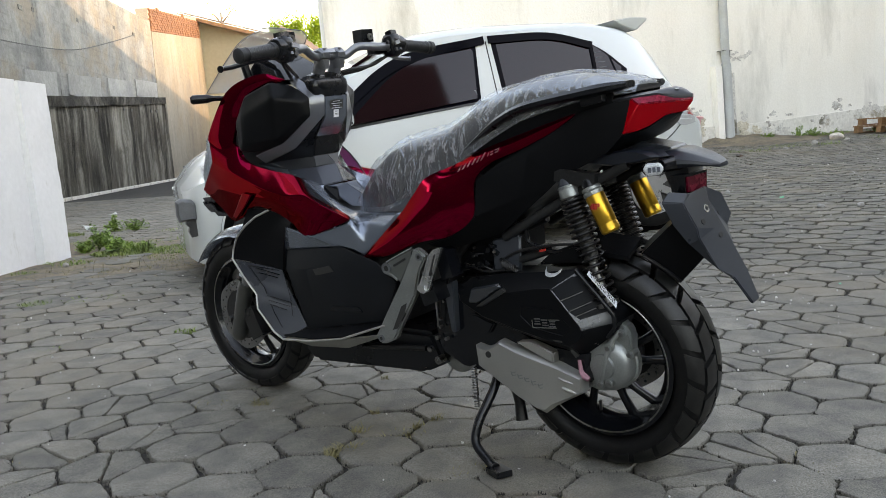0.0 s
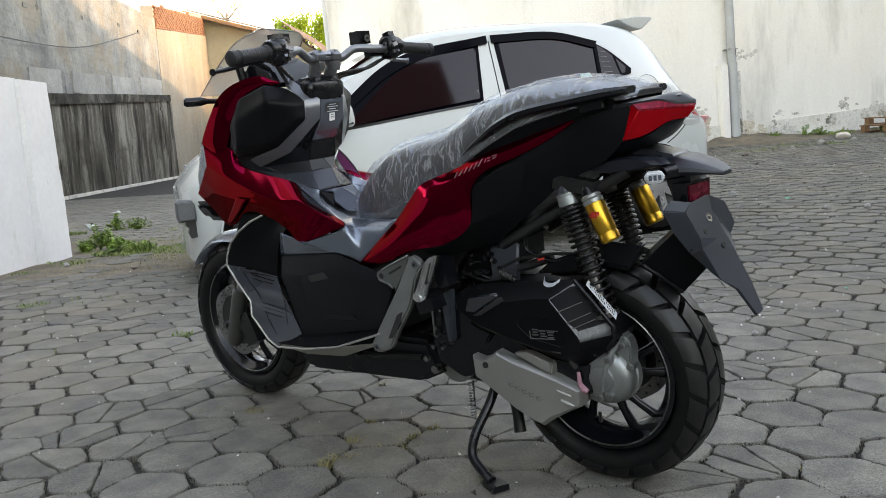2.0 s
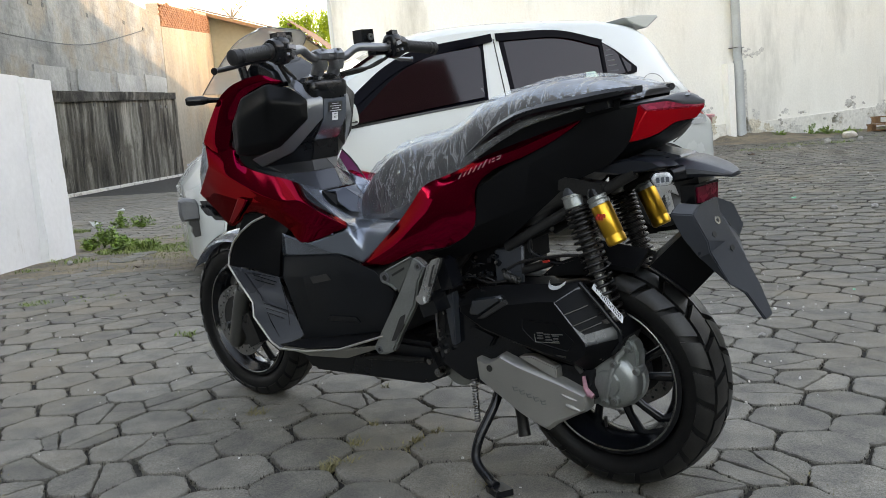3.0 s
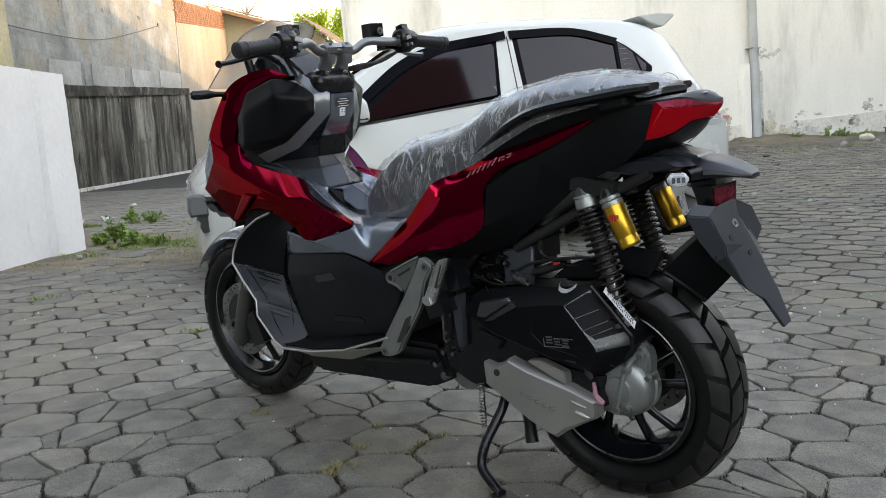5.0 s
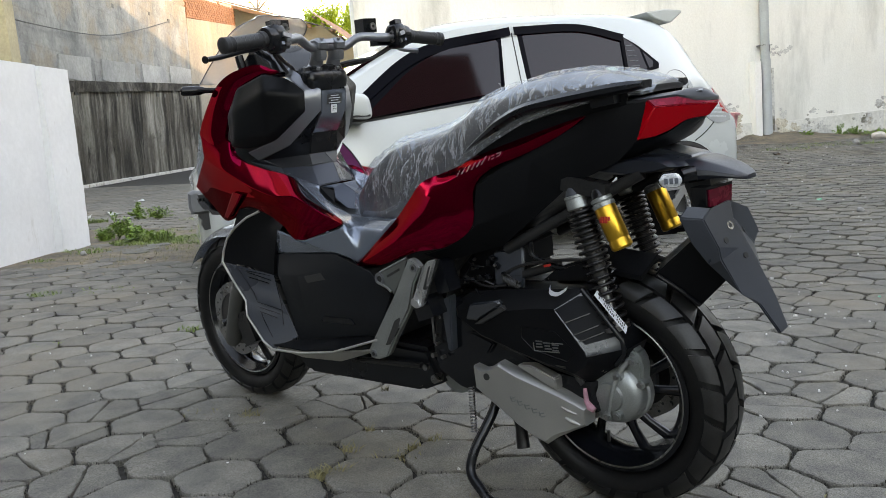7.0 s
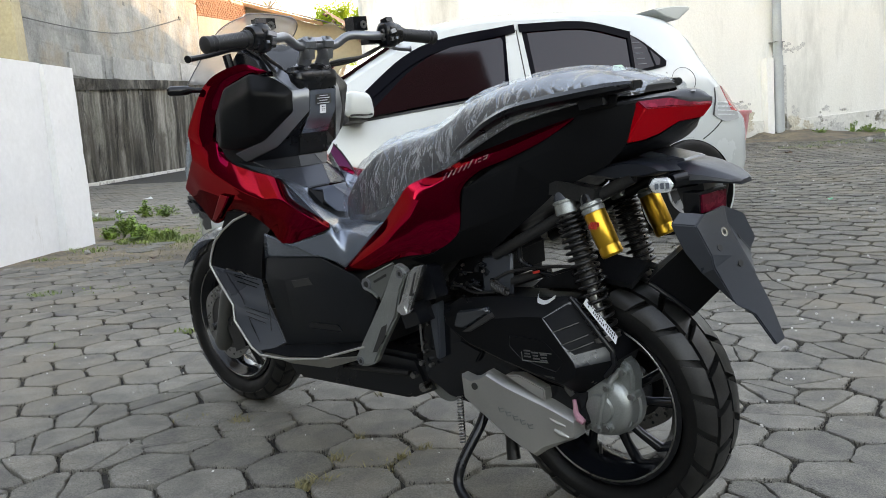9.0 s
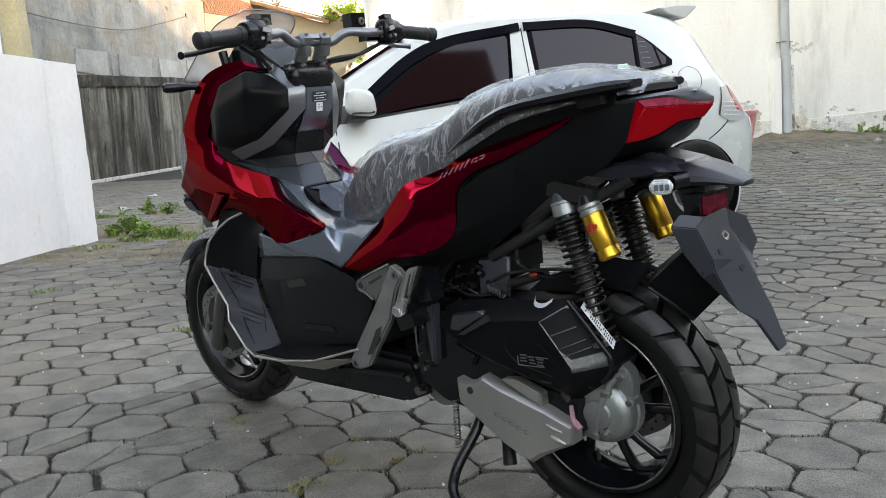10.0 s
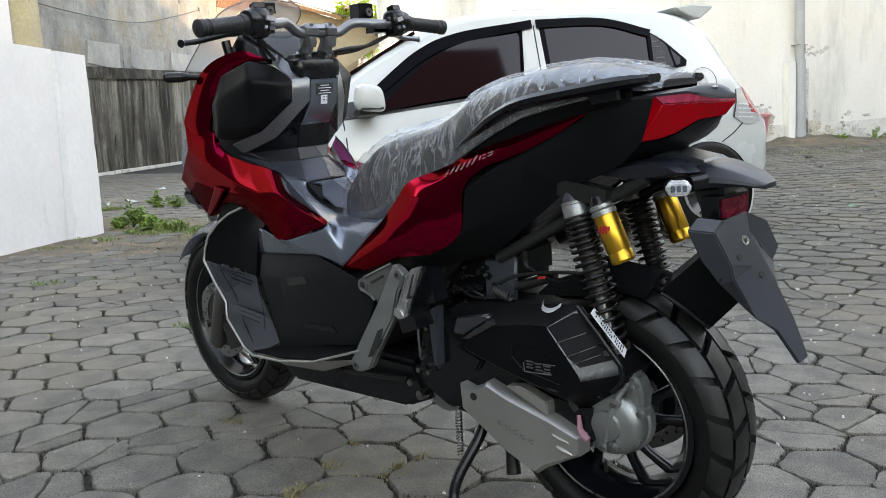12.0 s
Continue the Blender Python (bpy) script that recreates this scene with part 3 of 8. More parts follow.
# near white wall with its pier, and what stands behind it
wall("wall_near", (-3.48, 2.5), (-3.46, 6.72), 1.50, 0.25, M_PIER, "low limewashed wall with chipped edges", lean=0.0)


def pier():
    bm = bmesh.new()
    add_box(bm, (-3.56, 6.93, 0.63), (0.36, 0.44, 1.72))
    bmesh.ops.subdivide_edges(bm, edges=bm.edges[:], cuts=23, use_grid_fill=True)
    for v in bm.verts:
        d = noise.noise_vector(v.co * 4.0) * 0.009 + noise.noise_vector(v.co * 17.0) * (0.006 + 0.012 * max(0, 0.35 - v.co.z))
        v.co += Vector((d.x, d.y, 0)) + Vector((-0.028 * (v.co.z + 0.2), 0, 0))
    return tagged(part("wall_pier", bm, M_PIER, smooth=40), "limewashed end pier of the low wall, crumbling at its foot", "pier", kind="structure")


pier()
wall("wall_tall_near", (-5.05, 3.4), (-5.0, 8.7), 6.0, 0.25, M_PIER, "tall white wall behind the low one", lean=0.02)
tagged(part("wall_post", box((-5.08, 9.0, 2.5), (0.2, 0.2, 6.0), (0, -2.5, 4), 0.01), M_POST), "ochre painted concrete post against the white wall", "post", kind="structure")

# long old wall: dark retaining base, render above, bricks at the far end
FW_P, FW_Q = Vector((-7.9, 9.5)), Vector((-12.3, 38.5))


def on_west(y, out, z):
    t = (y - FW_P.y) / (FW_Q.y - FW_P.y)
    d = (FW_Q - FW_P).normalized()
    n = Vector((d.y, -d.x))
    b2 = FW_P + (FW_Q - FW_P) * t + n * out
    return Vector((b2.x, b2.y, z))


def west_slab(name, y0, y1, z0, z1, o0, o1, material, label, z1b=None, ny=40, nz=6, rough=0.02, z0b=None):
    bm = bmesh.new()
    g = []
    zf = z0 if z0b is None else z0b
    for i in range(ny + 1):
        y = y0 + (y1 - y0) * i / ny
        top = z1 + ((z1b if z1b is not None else z1) - z1) * i / ny
        row = []
        for j in range(nz + 1):
            foot_z = z0 + (zf - z0) * i / ny
            z = foot_z + (top - foot_z) * j / nz
            k = noise.noise(Vector((y * 0.9, z * 1.3, 3.1))) * rough
            row.append(bm.verts.new(on_west(y, o1 + k, z)))
        row.append(bm.verts.new(on_west(y, o0, top)))
        g.append(row)
    for a, c in zip(g, g[1:]):
        for j in range(len(a) - 1):
            bm.faces.new((a[j], a[j + 1], c[j + 1], c[j]))
    for row in (g[0], g[-1]):
        foot = bm.verts.new(on_west(y0 if row is g[0] else y1, o0, z0 if row is g[0] else zf))
        bm.faces.new(row + [foot])
    return tagged(part(name, bm, material, smooth=40), label, "wall", kind="structure")


west_slab("wall_west_base", 9.5, 32.2, -0.3, 1.80, -0.4, 0.0, M_CONC, "dark concrete retaining wall with black water streaks", 3.06, rough=0.06)
west_slab("wall_west_upper", 9.5, 31.1, -0.3, 5.2, -0.6, -0.08, M_RENDER, "grey patched cement render on an old high wall", 5.85, rough=0.05)
west_slab("wall_west_far", 31.1, 42.9, -0.3, 5.5, -0.6, -0.05, M_SMOOTH, "pinkish plastered stretch of the old wall", 6.75, rough=0.03)
west_slab("wall_west_ledge", 9.5, 31.9, 1.60, 1.86, -0.3, 0.06, M_SOOT, "blackened concrete ledge on the old wall", 3.14, 60, 4, 0.14, 2.90)
west_slab("wall_west_core", 31.1, 42.9, 5.0, 6.35, -0.55, -0.12, M_MORTAR, "mortar bed of the bricks on top of the old wall", 7.75, nz=2)
for y0, y1, za, zb in ((17.9, 19.95, 2.42, 2.90), (20.8, 23.6, 2.55, 3.06), (24.4, 27.2, 2.74, 3.26), (27.8, 31.0, 2.95, 3.50)):
    west_slab("cement_patch", y0, y1, za, zb, -0.2, -0.045, M_PATCHED, "pale rectangular cement patch on the old wall", zb + 0.12, 24, 4, 0.05)
west_slab("wall_foot", 9.5, 42.8, -0.2, 0.055, -0.2, 0.13, M_BASE, "low pale kerb along the foot of the old wall", nz=1)


def wall_bricks():
    """courses of bricks on the far top of the old wall"""
    holder = tagged(new("wall_west_bricks"), "weathered red brick courses on the old wall", "wall", kind="structure")
    me = bpy.data.meshes.new("brick")
    bm = box((0, 0, 0), (0.10, 0.30, 0.075), b=0.008)
    bm.to_mesh(me)
    bm.free()
    me.materials.append(M_BRICK)
    ang = math.atan2((FW_Q - FW_P).y, (FW_Q - FW_P).x) - math.pi / 2
    for r in range(11):
        for i in range(27):
            y = 31.3 + i * 0.42 + (0.2 if r % 2 else 0)
            z = 5.56 + r * 0.092 + 0.105 * (y - 31.1)
            if y > 42.8 or r > 8.6 + 1.2 * noise.noise(Vector((y * .9, 0, 3))):
                continue
            b2 = new("brick", me)
            b2.parent = holder
            b2.matrix_basis = Matrix.LocRotScale(on_west(y, -0.10 + random.uniform(-.015, .015), z), Euler((0, 0, ang)), None)


wall_bricks()


def weep_holes():
    """rows of small drain openings with a worn lip"""
    holder = tagged(new("weep_hole_row"), "small dark drain holes in the old wall", "drain holes", kind="structure")
    ang = math.degrees(math.atan2((FW_Q - FW_P).y, (FW_Q - FW_P).x)) - 90
    for y, z, o in ((18.2, 4.24, -.07), (19.0, 4.31, -.07), (21.4, 4.49, -.07), (22.2, 4.57, -.07), (25.0, 4.84, -.07), (25.9, 4.90, -.07), (28.4, 5.03, -.07), (18.6, 2.12, .01), (21.7, 2.23, .01), (22.7, 2.26, .01), (25.7, 2.42, .01), (26.6, 2.44, .01), (29.4, 2.52, .01), (30.3, 2.55, .01)):
        p = on_west(y, o - .042, z)
        part("drain_hole", box(p + Vector((0.0, 0, 0)), (0.08, 0.22, 0.10), (0, 0, ang), 0.02), M_INK, holder)
    part("stray_wire", tube(smooth_path([on_west(12.0, .05, 3.2), on_west(17.0, .05, 3.36), on_west(21, .05, 3.66), on_west(24.5, .05, 4.26), on_west(27.7, .05, 4.9)], 6), 0.014, 6), M_INK, holder)


weep_holes()


def tile_roof(name, label, p0, p1, p2, p3, nx, nz):
    """roof slope with rounded tile rows; corners: eave left, eave right, ridge right, ridge left"""
    bm = bmesh.new()
    p0, p1, p2, p3 = (Vector(p) for p in (p0, p1, p2, p3))
    nrm = (p1 - p0).cross(p3 - p0).normalized()
    g = []
    for j in range(nz * 2 + 1):
        v = j / (nz * 2)
        row = []
        for i in range(nx * 4 + 1):
            u = i / (nx * 4)
            p = (p0 * (1 - u) + p1 * u) * (1 - v) + (p3 * (1 - u) + p2 * u) * v
            row.append(bm.verts.new(p + nrm * (0.05 * abs(math.sin(u * nx * math.pi)) + (0.04 if j % 2 else 0))))
        g.append(row)
    for a, c in zip(g, g[1:]):
        for i in range(len(a) - 1):
            bm.faces.new((a[i], a[i + 1], c[i + 1], c[i]))
    return part(name, bm, M_ROOF, None, label, smooth=30)


def far_house():
    e = tagged(new("house"), "cream plastered house with a brown tiled roof in sunlight", "house")
    bm = prism([(-13.35, -0.5), (-5.0, -0.5), (-5.0, 3.7), (-8.7, 6.55), (-9.4, 6.45), (-13.35, 7.75)], 43.0, 49.0, 0.02)
    part("wall", bm, M_HOUSE, e)
    r = tile_roof("roof", "brown clay tile roof", (-13.9, 42.2, 8.0), (-9.0, 42.2, 6.5), (-9.0, 49.5, 7.0), (-13.9, 49.5, 8.5), 18, 14)
    r.parent = e
    r = tile_roof("lean_to_roof", "brown tile roof of the lower wing", (-8.9, 41.4, 7.0), (-5.0, 41.4, 3.95), (-5.0, 49.0, 4.1), (-8.9, 49.0, 7.15), 14, 14)
    r.parent = e
    for k in range(9):
        p = Vector((-8.7 + k * 0.42, 41.5, 6.72 - k * 0.328))
        part("rafter_end", box(p, (0.09, 0.7, 0.10), (0, 38, 0), 0.01), M_ROOF, e)
    bm = bmesh.new()
    v = [bm.verts.new(p) for p in ((-13.9, 42.1, 7.98), (-9.0, 42.1, 6.48), (-9.0, 42.1, 6.3), (-13.9, 42.1, 7.8))]
    w = [bm.verts.new(x.co + Vector((0, 0.12, 0))) for x in v]
    bm.faces.new(v)
    bm.faces.new(w[::-1])
    for i in range(4):
        bm.faces.new((v[i], w[i], w[(i + 1) % 4], v[(i + 1) % 4]))
    part("eave_board", bm, M_WOOD, e)
    fr = part("window", box((-6.4, 42.98, 2.9), (1.3, 0.12, 1.5), b=0.02), M_WOOD, e)
    part("pane", box((-6.4, 42.9, 2.9), (1.05, 0.05, 1.25), b=0.01), M_DARK, fr)
    k = tagged(new("neighbour_roof"), "red clay tile roof behind the old wall", "roof")
    t = tile_roof("tiles", "", (-13.0, 17.0, 5.9), (-14.2, 33.5, 5.6), (-18.5, 33.5, 9.6), (-17.5, 17.0, 9.6), 44, 18)
    t.parent = k
    part("house_wall", box((-16.6, 25.2, 2.7), (4.0, 15, 6.0), b=0.02), M_HOUSE, k)


far_house()

M_LEAF = mat("green leaves", (0.17, 0.25, 0.02), 0.5, 0, color2=(0.09, 0.16, 0.012), big=0.8, fine=8, var=0.3, bump=0.0, per_piece=0.25)
lm = M_LEAF.node_tree
glow = lm.nodes.new("ShaderNodeBsdfTranslucent")
glow.inputs["Color"].default_value = (0.30, 0.42, 0.03, 1)
leaf_mix = lm.nodes.new("ShaderNodeMixShader")
leaf_mix.inputs["Fac"].default_value = 0.5
lm.links.new(lm.nodes["Principled BSDF"].outputs[0], leaf_mix.inputs[1])
lm.links.new(glow.outputs[0], leaf_mix.inputs[2])
lm.links.new(leaf_mix.outputs[0], lm.nodes["Material Output"].inputs["Surface"])
M_BARK = mat("grey bark", (0.16, 0.13, 0.10), 0.9, 0, big=3, fine=30, var=0.3, bump=0.4)


def tree(x, y, h, r, leaves, seed, label):
    rnd = random.Random(seed)
    e = tagged(new("tree"), label, "tree")
    e.location = (x, y, 0)
    bm = bmesh.new()
    add_tube(bm, smooth_path([(0, 0, -0.2), (0.1, 0, h * 0.3), (-0.1, 0.1, h * 0.6), (0, 0, h * 0.9)], 4), [0.22 - 0.013 * i for i in range(13)], 8)
    tips = []
    for i in range(16):
        a, z0 = rnd.uniform(0, 6.28), h * rnd.uniform(0.5, 0.85)
        tip = Vector((math.cos(a) * r * rnd.uniform(0.5, 1.0), math.sin(a) * r * rnd.uniform(0.5, 1), min(h * 1.02, z0 + rnd.uniform(0.2, 0.5) * r * 1.6)))
        add_tube(bm, smooth_path([(0, 0, z0), tip * 0.5 + Vector((0, 0, z0 * 0.5 + 0.1)), tip], 3), [0.07 - 0.008 * k for k in range(7)], 6)
        tips.append(tip)
    part("trunk", bm, M_BARK, e, smooth=True)
    bm = bmesh.new()
    for i in range(leaves):
        c = rnd.choice(tips) + Vector([rnd.gauss(0, r * 0.2) for _ in range(3)])
        q = Euler([rnd.uniform(0, 6.28) for _ in range(3)]).to_matrix()
        s = rnd.uniform(0.07, 0.15)
        v = [bm.verts.new(c + q @ Vector(p) * s) for p in ((-1, 0, 0), (-0.2, -0.45, 0.1), (1, 0, -0.1), (-0.2, 0.45, 0.1))]
        bm.faces.new(v)
    part("crown", bm, M_LEAF, e)


tree(-11.6, 62, 10.4, 2.1, 17000, 5, "leafy green tree in sunlight behind the house")
tree(-18.4, 66, 13.2, 2.0, 260, 8, "nearly bare tree with thin twigs behind the house")


def tub(x, y):
    z = ground_z(x, y)
    e = tagged(new("plastic_tub"), "large faded red plastic tub on the paving by the white wall", "tub")
    e.location = (x, y, z)
    part("tub_body", lathe([(0.02, 0.0), (0.24, 0.0), (0.27, 0.1), (0.33, 0.56), (0.315, 0.56), (0.25, 0.06), (0.02, 0.05)], (0, 0, 0), (0, 0, 1), 32), M_TUB, e, smooth=50)
    part("rim", lathe([(0.32, 0.54), (0.36, 0.54), (0.365, 0.58), (0.32, 0.59)], (0, 0, 0), (0, 0, 1), 32, True), M_TUB, e, smooth=50)


tub(3.71, 14.25)


def pallet(x, y, rz, level):
    e = tagged(new("pallet"), "rough reddish wooden pallet stacked by the white wall", "pallet", "stacked pallets")
    for i in range(6):
        part("board", box((0, -0.5 + i * 0.2, 0.125), (1.15, 0.13, 0.022), b=0.003), M_WOOD, e)
    for dy in (-0.5, 0, 0.5):
        part("runner", box((0, dy, 0.011), (1.15, 0.1, 0.022), b=0.003), M_WOOD, e)
        for dx in (-0.5, 0, 0.5):
            part("block", box((dx, dy, 0.068), (0.12, 0.1, 0.09), b=0.003), M_WOOD, e)
    e.matrix_basis = pose(x, y, ground_z(x, y) + 0.02 + level * 0.14, 0, 0, rz)
    return e


first = pallet(8.35, 16.3, 24, 0)
copy_thing(first, pose(8.45, 16.35, ground_z(8.4, 16.3) + 0.16, 0, 0, 18))

# ---- white hatchback ----
M_CARW = mat("white car paint", (0.50, 0.525, 0.515), 0.25, 0, big=1, fine=300, var=0.02, bump=0.0, coat=0.5, rvar=0.03)
M_TINT = mat("dark tinted glass", (0.010, 0.0022, 0.0035), 0.04, 0, big=1, fine=100, var=0.05, bump=0.0, rvar=0.02, spec=0.31)
M_TINT.node_tree.nodes["Principled BSDF"].inputs["Specular Tint"].default_value = (0.86, 0.95, 1.0, 1)
M_VISOR = mat("smoked acrylic visor", (0.002, 0.002, 0.004), 0.08, 0, big=2, fine=100, var=0.1, bump=0.0, spec=0.035)
M_TRIM = mat("black car trim", (0.02, 0.02, 0.021), 0.5, 0, big=4, fine=300, var=0.2, bump=0.1)
M_GAP = mat("panel gap", (0.03, 0.03, 0.03), 0.8, 0, var=0.1, bump=0.0)
M_ALLOY = mat("silver alloy", (0.6, 0.6, 0.6), 0.3, 0.8, big=5, fine=200, var=0.1, bump=0.0)
M_GREYPL = mat("grey bumper plastic", (0.11, 0.115, 0.12), 0.55, 0, big=5, fine=300, var=0.2, bump=0.1)
M_CARLAMP = mat("clear car lamp", (0.74, 0.76, 0.78), 0.14, 0.55, big=9, fine=40, var=0.06, bump=0.05, coat=0.8)
M_HOLE = mat("black wheel well", (0.004, 0.004, 0.004), 0.95, 0, big=5, fine=200, var=0.2, bump=0.1, spec=0.02)
M_MINT = mat("pale green sticker", (0.42, 0.62, 0.52), 0.4, 0, big=20, fine=300, var=0.1, bump=0.0)
M_TLRED = mat("red tail lens", (0.45, 0.02, 0.03), 0.15, 0, big=10, fine=200, var=0.2, bump=0.1, coat=1)

# x from the rear, half width, bottom, belt height, belt half width, roof edge height, roof edge half width, roof height
CAR = [
    (0.00, 0.52, 0.36, 0.66, 0.49, 0.68, 0.44, 0.70),
    (0.04, 0.635, 0.30, 0.72, 0.58, 0.76, 0.49, 0.78),
    (0.14, 0.735, 0.27, 0.81, 0.645, 0.89, 0.55, 0.92),
    (0.30, 0.795, 0.25, 0.94, 0.72, 1.06, 0.57, 1.10),
    (0.45, 0.825, 0.23, 1.02, 0.760, 1.27, 0.58, 1.32),
    (0.60, 0.838, 0.22, 1.05, 0.775, 1.38, 0.59, 1.44),
    (0.80, 0.845, 0.21, 1.03, 0.782, 1.43, 0.60, 1.49),
    (1.00, 0.847, 0.20, 0.985, 0.785, 1.45, 0.605, 1.515),
    (1.50, 0.847, 0.19, 0.95, 0.79, 1.46, 0.605, 1.524),
    (1.95, 0.847, 0.19, 0.925, 0.79, 1.455, 0.605, 1.515),
    (2.35, 0.847, 0.19, 0.91, 0.79, 1.40, 0.60, 1.46),
    (2.75, 0.845, 0.19, 0.895, 0.78, 1.22, 0.64, 1.27),
    (3.12, 0.84, 0.19, 0.88, 0.77, 1.01, 0.68, 1.04),
    (3.40, 0.825, 0.17, 0.84, 0.74, 0.92, 0.62, 0.95),
    (3.60, 0.82, 0.16, 0.77, 0.70, 0.84, 0.55, 0.86),
    (3.74, 0.78, 0.16, 0.70, 0.62, 0.76, 0.48, 0.78),
    (3.82, 0.68, 0.18, 0.64, 0.53, 0.68, 0.42, 0.69),
    (3.86, 0.48, 0.20, 0.60, 0.38, 0.63, 0.32, 0.64),
]


def refine(rows, n=4):
    """smooth curve through the body's sections"""
    r = [rows[0]] + rows + [rows[-1]]
    out = []
    for i in range(1, len(r) - 2):
        for k in range(n):
            t = k / n
            out.append(tuple(0.5 * (2 * b + (c - a) * t + (2 * a - 5 * b + 4 * c - d) * t * t + (3 * b - a - 3 * c + d) * t ** 3) for a, b, c, d in zip(*r[i - 1:i + 3])))
    return out + [rows[-1]]


CAR = refine(CAR)


def car_at(x):
    for a, c in zip(CAR, CAR[1:]):
        if a[0] <= x <= c[0]:
            t = (x - a[0]) / (c[0] - a[0])
            return [p + (q - p) * t for p, q in zip(a, c)]
    return CAR[-1]


def car_y(x, z):
    """half width of the body side at x and height z"""
    _, hw, zb, zbelt, yb, zr, yr, zt = car_at(x)
    pts = [(zb, hw * 0.94), (zb + 0.14, hw), (0.62, hw), (0.62 + (zbelt - 0.62) * 0.6, hw * 0.985), (zbelt, yb), (zr, yr), (zt, yr - 0.12)]
    for (z0, y0), (z1, y1) in zip(pts, pts[1:]):
        if z <= z1:
            return y0 + (y1 - y0) * max(0, (z - z0) / max(1e-6, z1 - z0))
    return pts[-1][1]


def glass_y(x, z):
    """flat plane of the front door glass"""
    return 0.792 - 0.36 * (z - 0.93)


def car_plate(name, outline, off, material, parent, side=1, thick=0.006, label="", cells=18, lie=car_y):
    """panel that follows the body side; outline in (x, z): lower edge then upper edge, of equal counts"""
    lo, hi = ([(p.x, p.y) for p in smooth_path([(x, z, 0) for x, z in o], 6)] for o in outline)
    bm = bmesh.new()

    def lerp(poly, t):
        s = t * (len(poly) - 1)
        i = min(int(s), len(poly) - 2)
        return tuple(a + (b - a) * (s - i) for a, b in zip(poly[i], poly[i + 1]))
    g = []
    for i in range(cells + 1):
        a, c = lerp(lo, i / cells), lerp(hi, i / cells)
        row = []
        for j in range(6):
            x, z = (a[0] + (c[0] - a[0]) * j / 5, a[1] + (c[1] - a[1]) * j / 5)
            row.append(bm.verts.new((x, side * (lie(x, z) + off), z)))
        g.append(row)
    for a, c in zip(g, g[1:]):
        for j in range(5):
            if (a[j].co - a[j + 1].co).length + (c[j].co - c[j + 1].co).length > 1e-4:
                bm.faces.new((a[j], a[j + 1], c[j + 1], c[j]))
    bmesh.ops.remove_doubles(bm, verts=bm.verts[:], dist=1e-5)
    bmesh.ops.recalc_face_normals(bm, faces=bm.faces)
    bmesh.ops.solidify(bm, geom=bm.faces[:], thickness=thick)
    return part(name, bm, material, parent, label, 40)


def car_wheel(x, side, e):
    y = side * 0.80
    w = part("wheel", lathe([(0.0, 0.05), (0.06, 0.06), (0.19, 0.075), (0.205, 0.09), (0.205, -0.09), (0.0, -0.09)], (x, y, 0.30), (0, side, 0), 36), M_TRIM, e, "", 40)
    part("tyre", lathe([(0.205, -0.09), (0.27, -0.095), (0.295, -0.08), (0.30, 0.0), (0.295, 0.08), (0.27, 0.095), (0.205, 0.09)], (x, y, 0.30), (0, side, 0), 48, True), M_RUBBER, w, "", 40)
    bm = bmesh.new()
    for k in range(7):
        a = 2 * math.pi * k / 7
        add_box(bm, (x + math.cos(a) * 0.115, y + side * 0.085, 0.30 + math.sin(a) * 0.115), (0.18, 0.025, 0.05), (0, -math.degrees(a), 0))
    add_lathe(bm, [(0.0, 0.07), (0.045, 0.07), (0.045, 0.10), (0, 0.105)], (x, y, 0.30), (0, side, 0), 20)
    add_lathe(bm, [(0.19, 0.06), (0.207, 0.06), (0.207, 0.098), (0.19, 0.098)], (x, y, 0.30), (0, side, 0), 40, True)
    part("rim", bm, M_ALLOY, w, "silver alloy rim", 40)


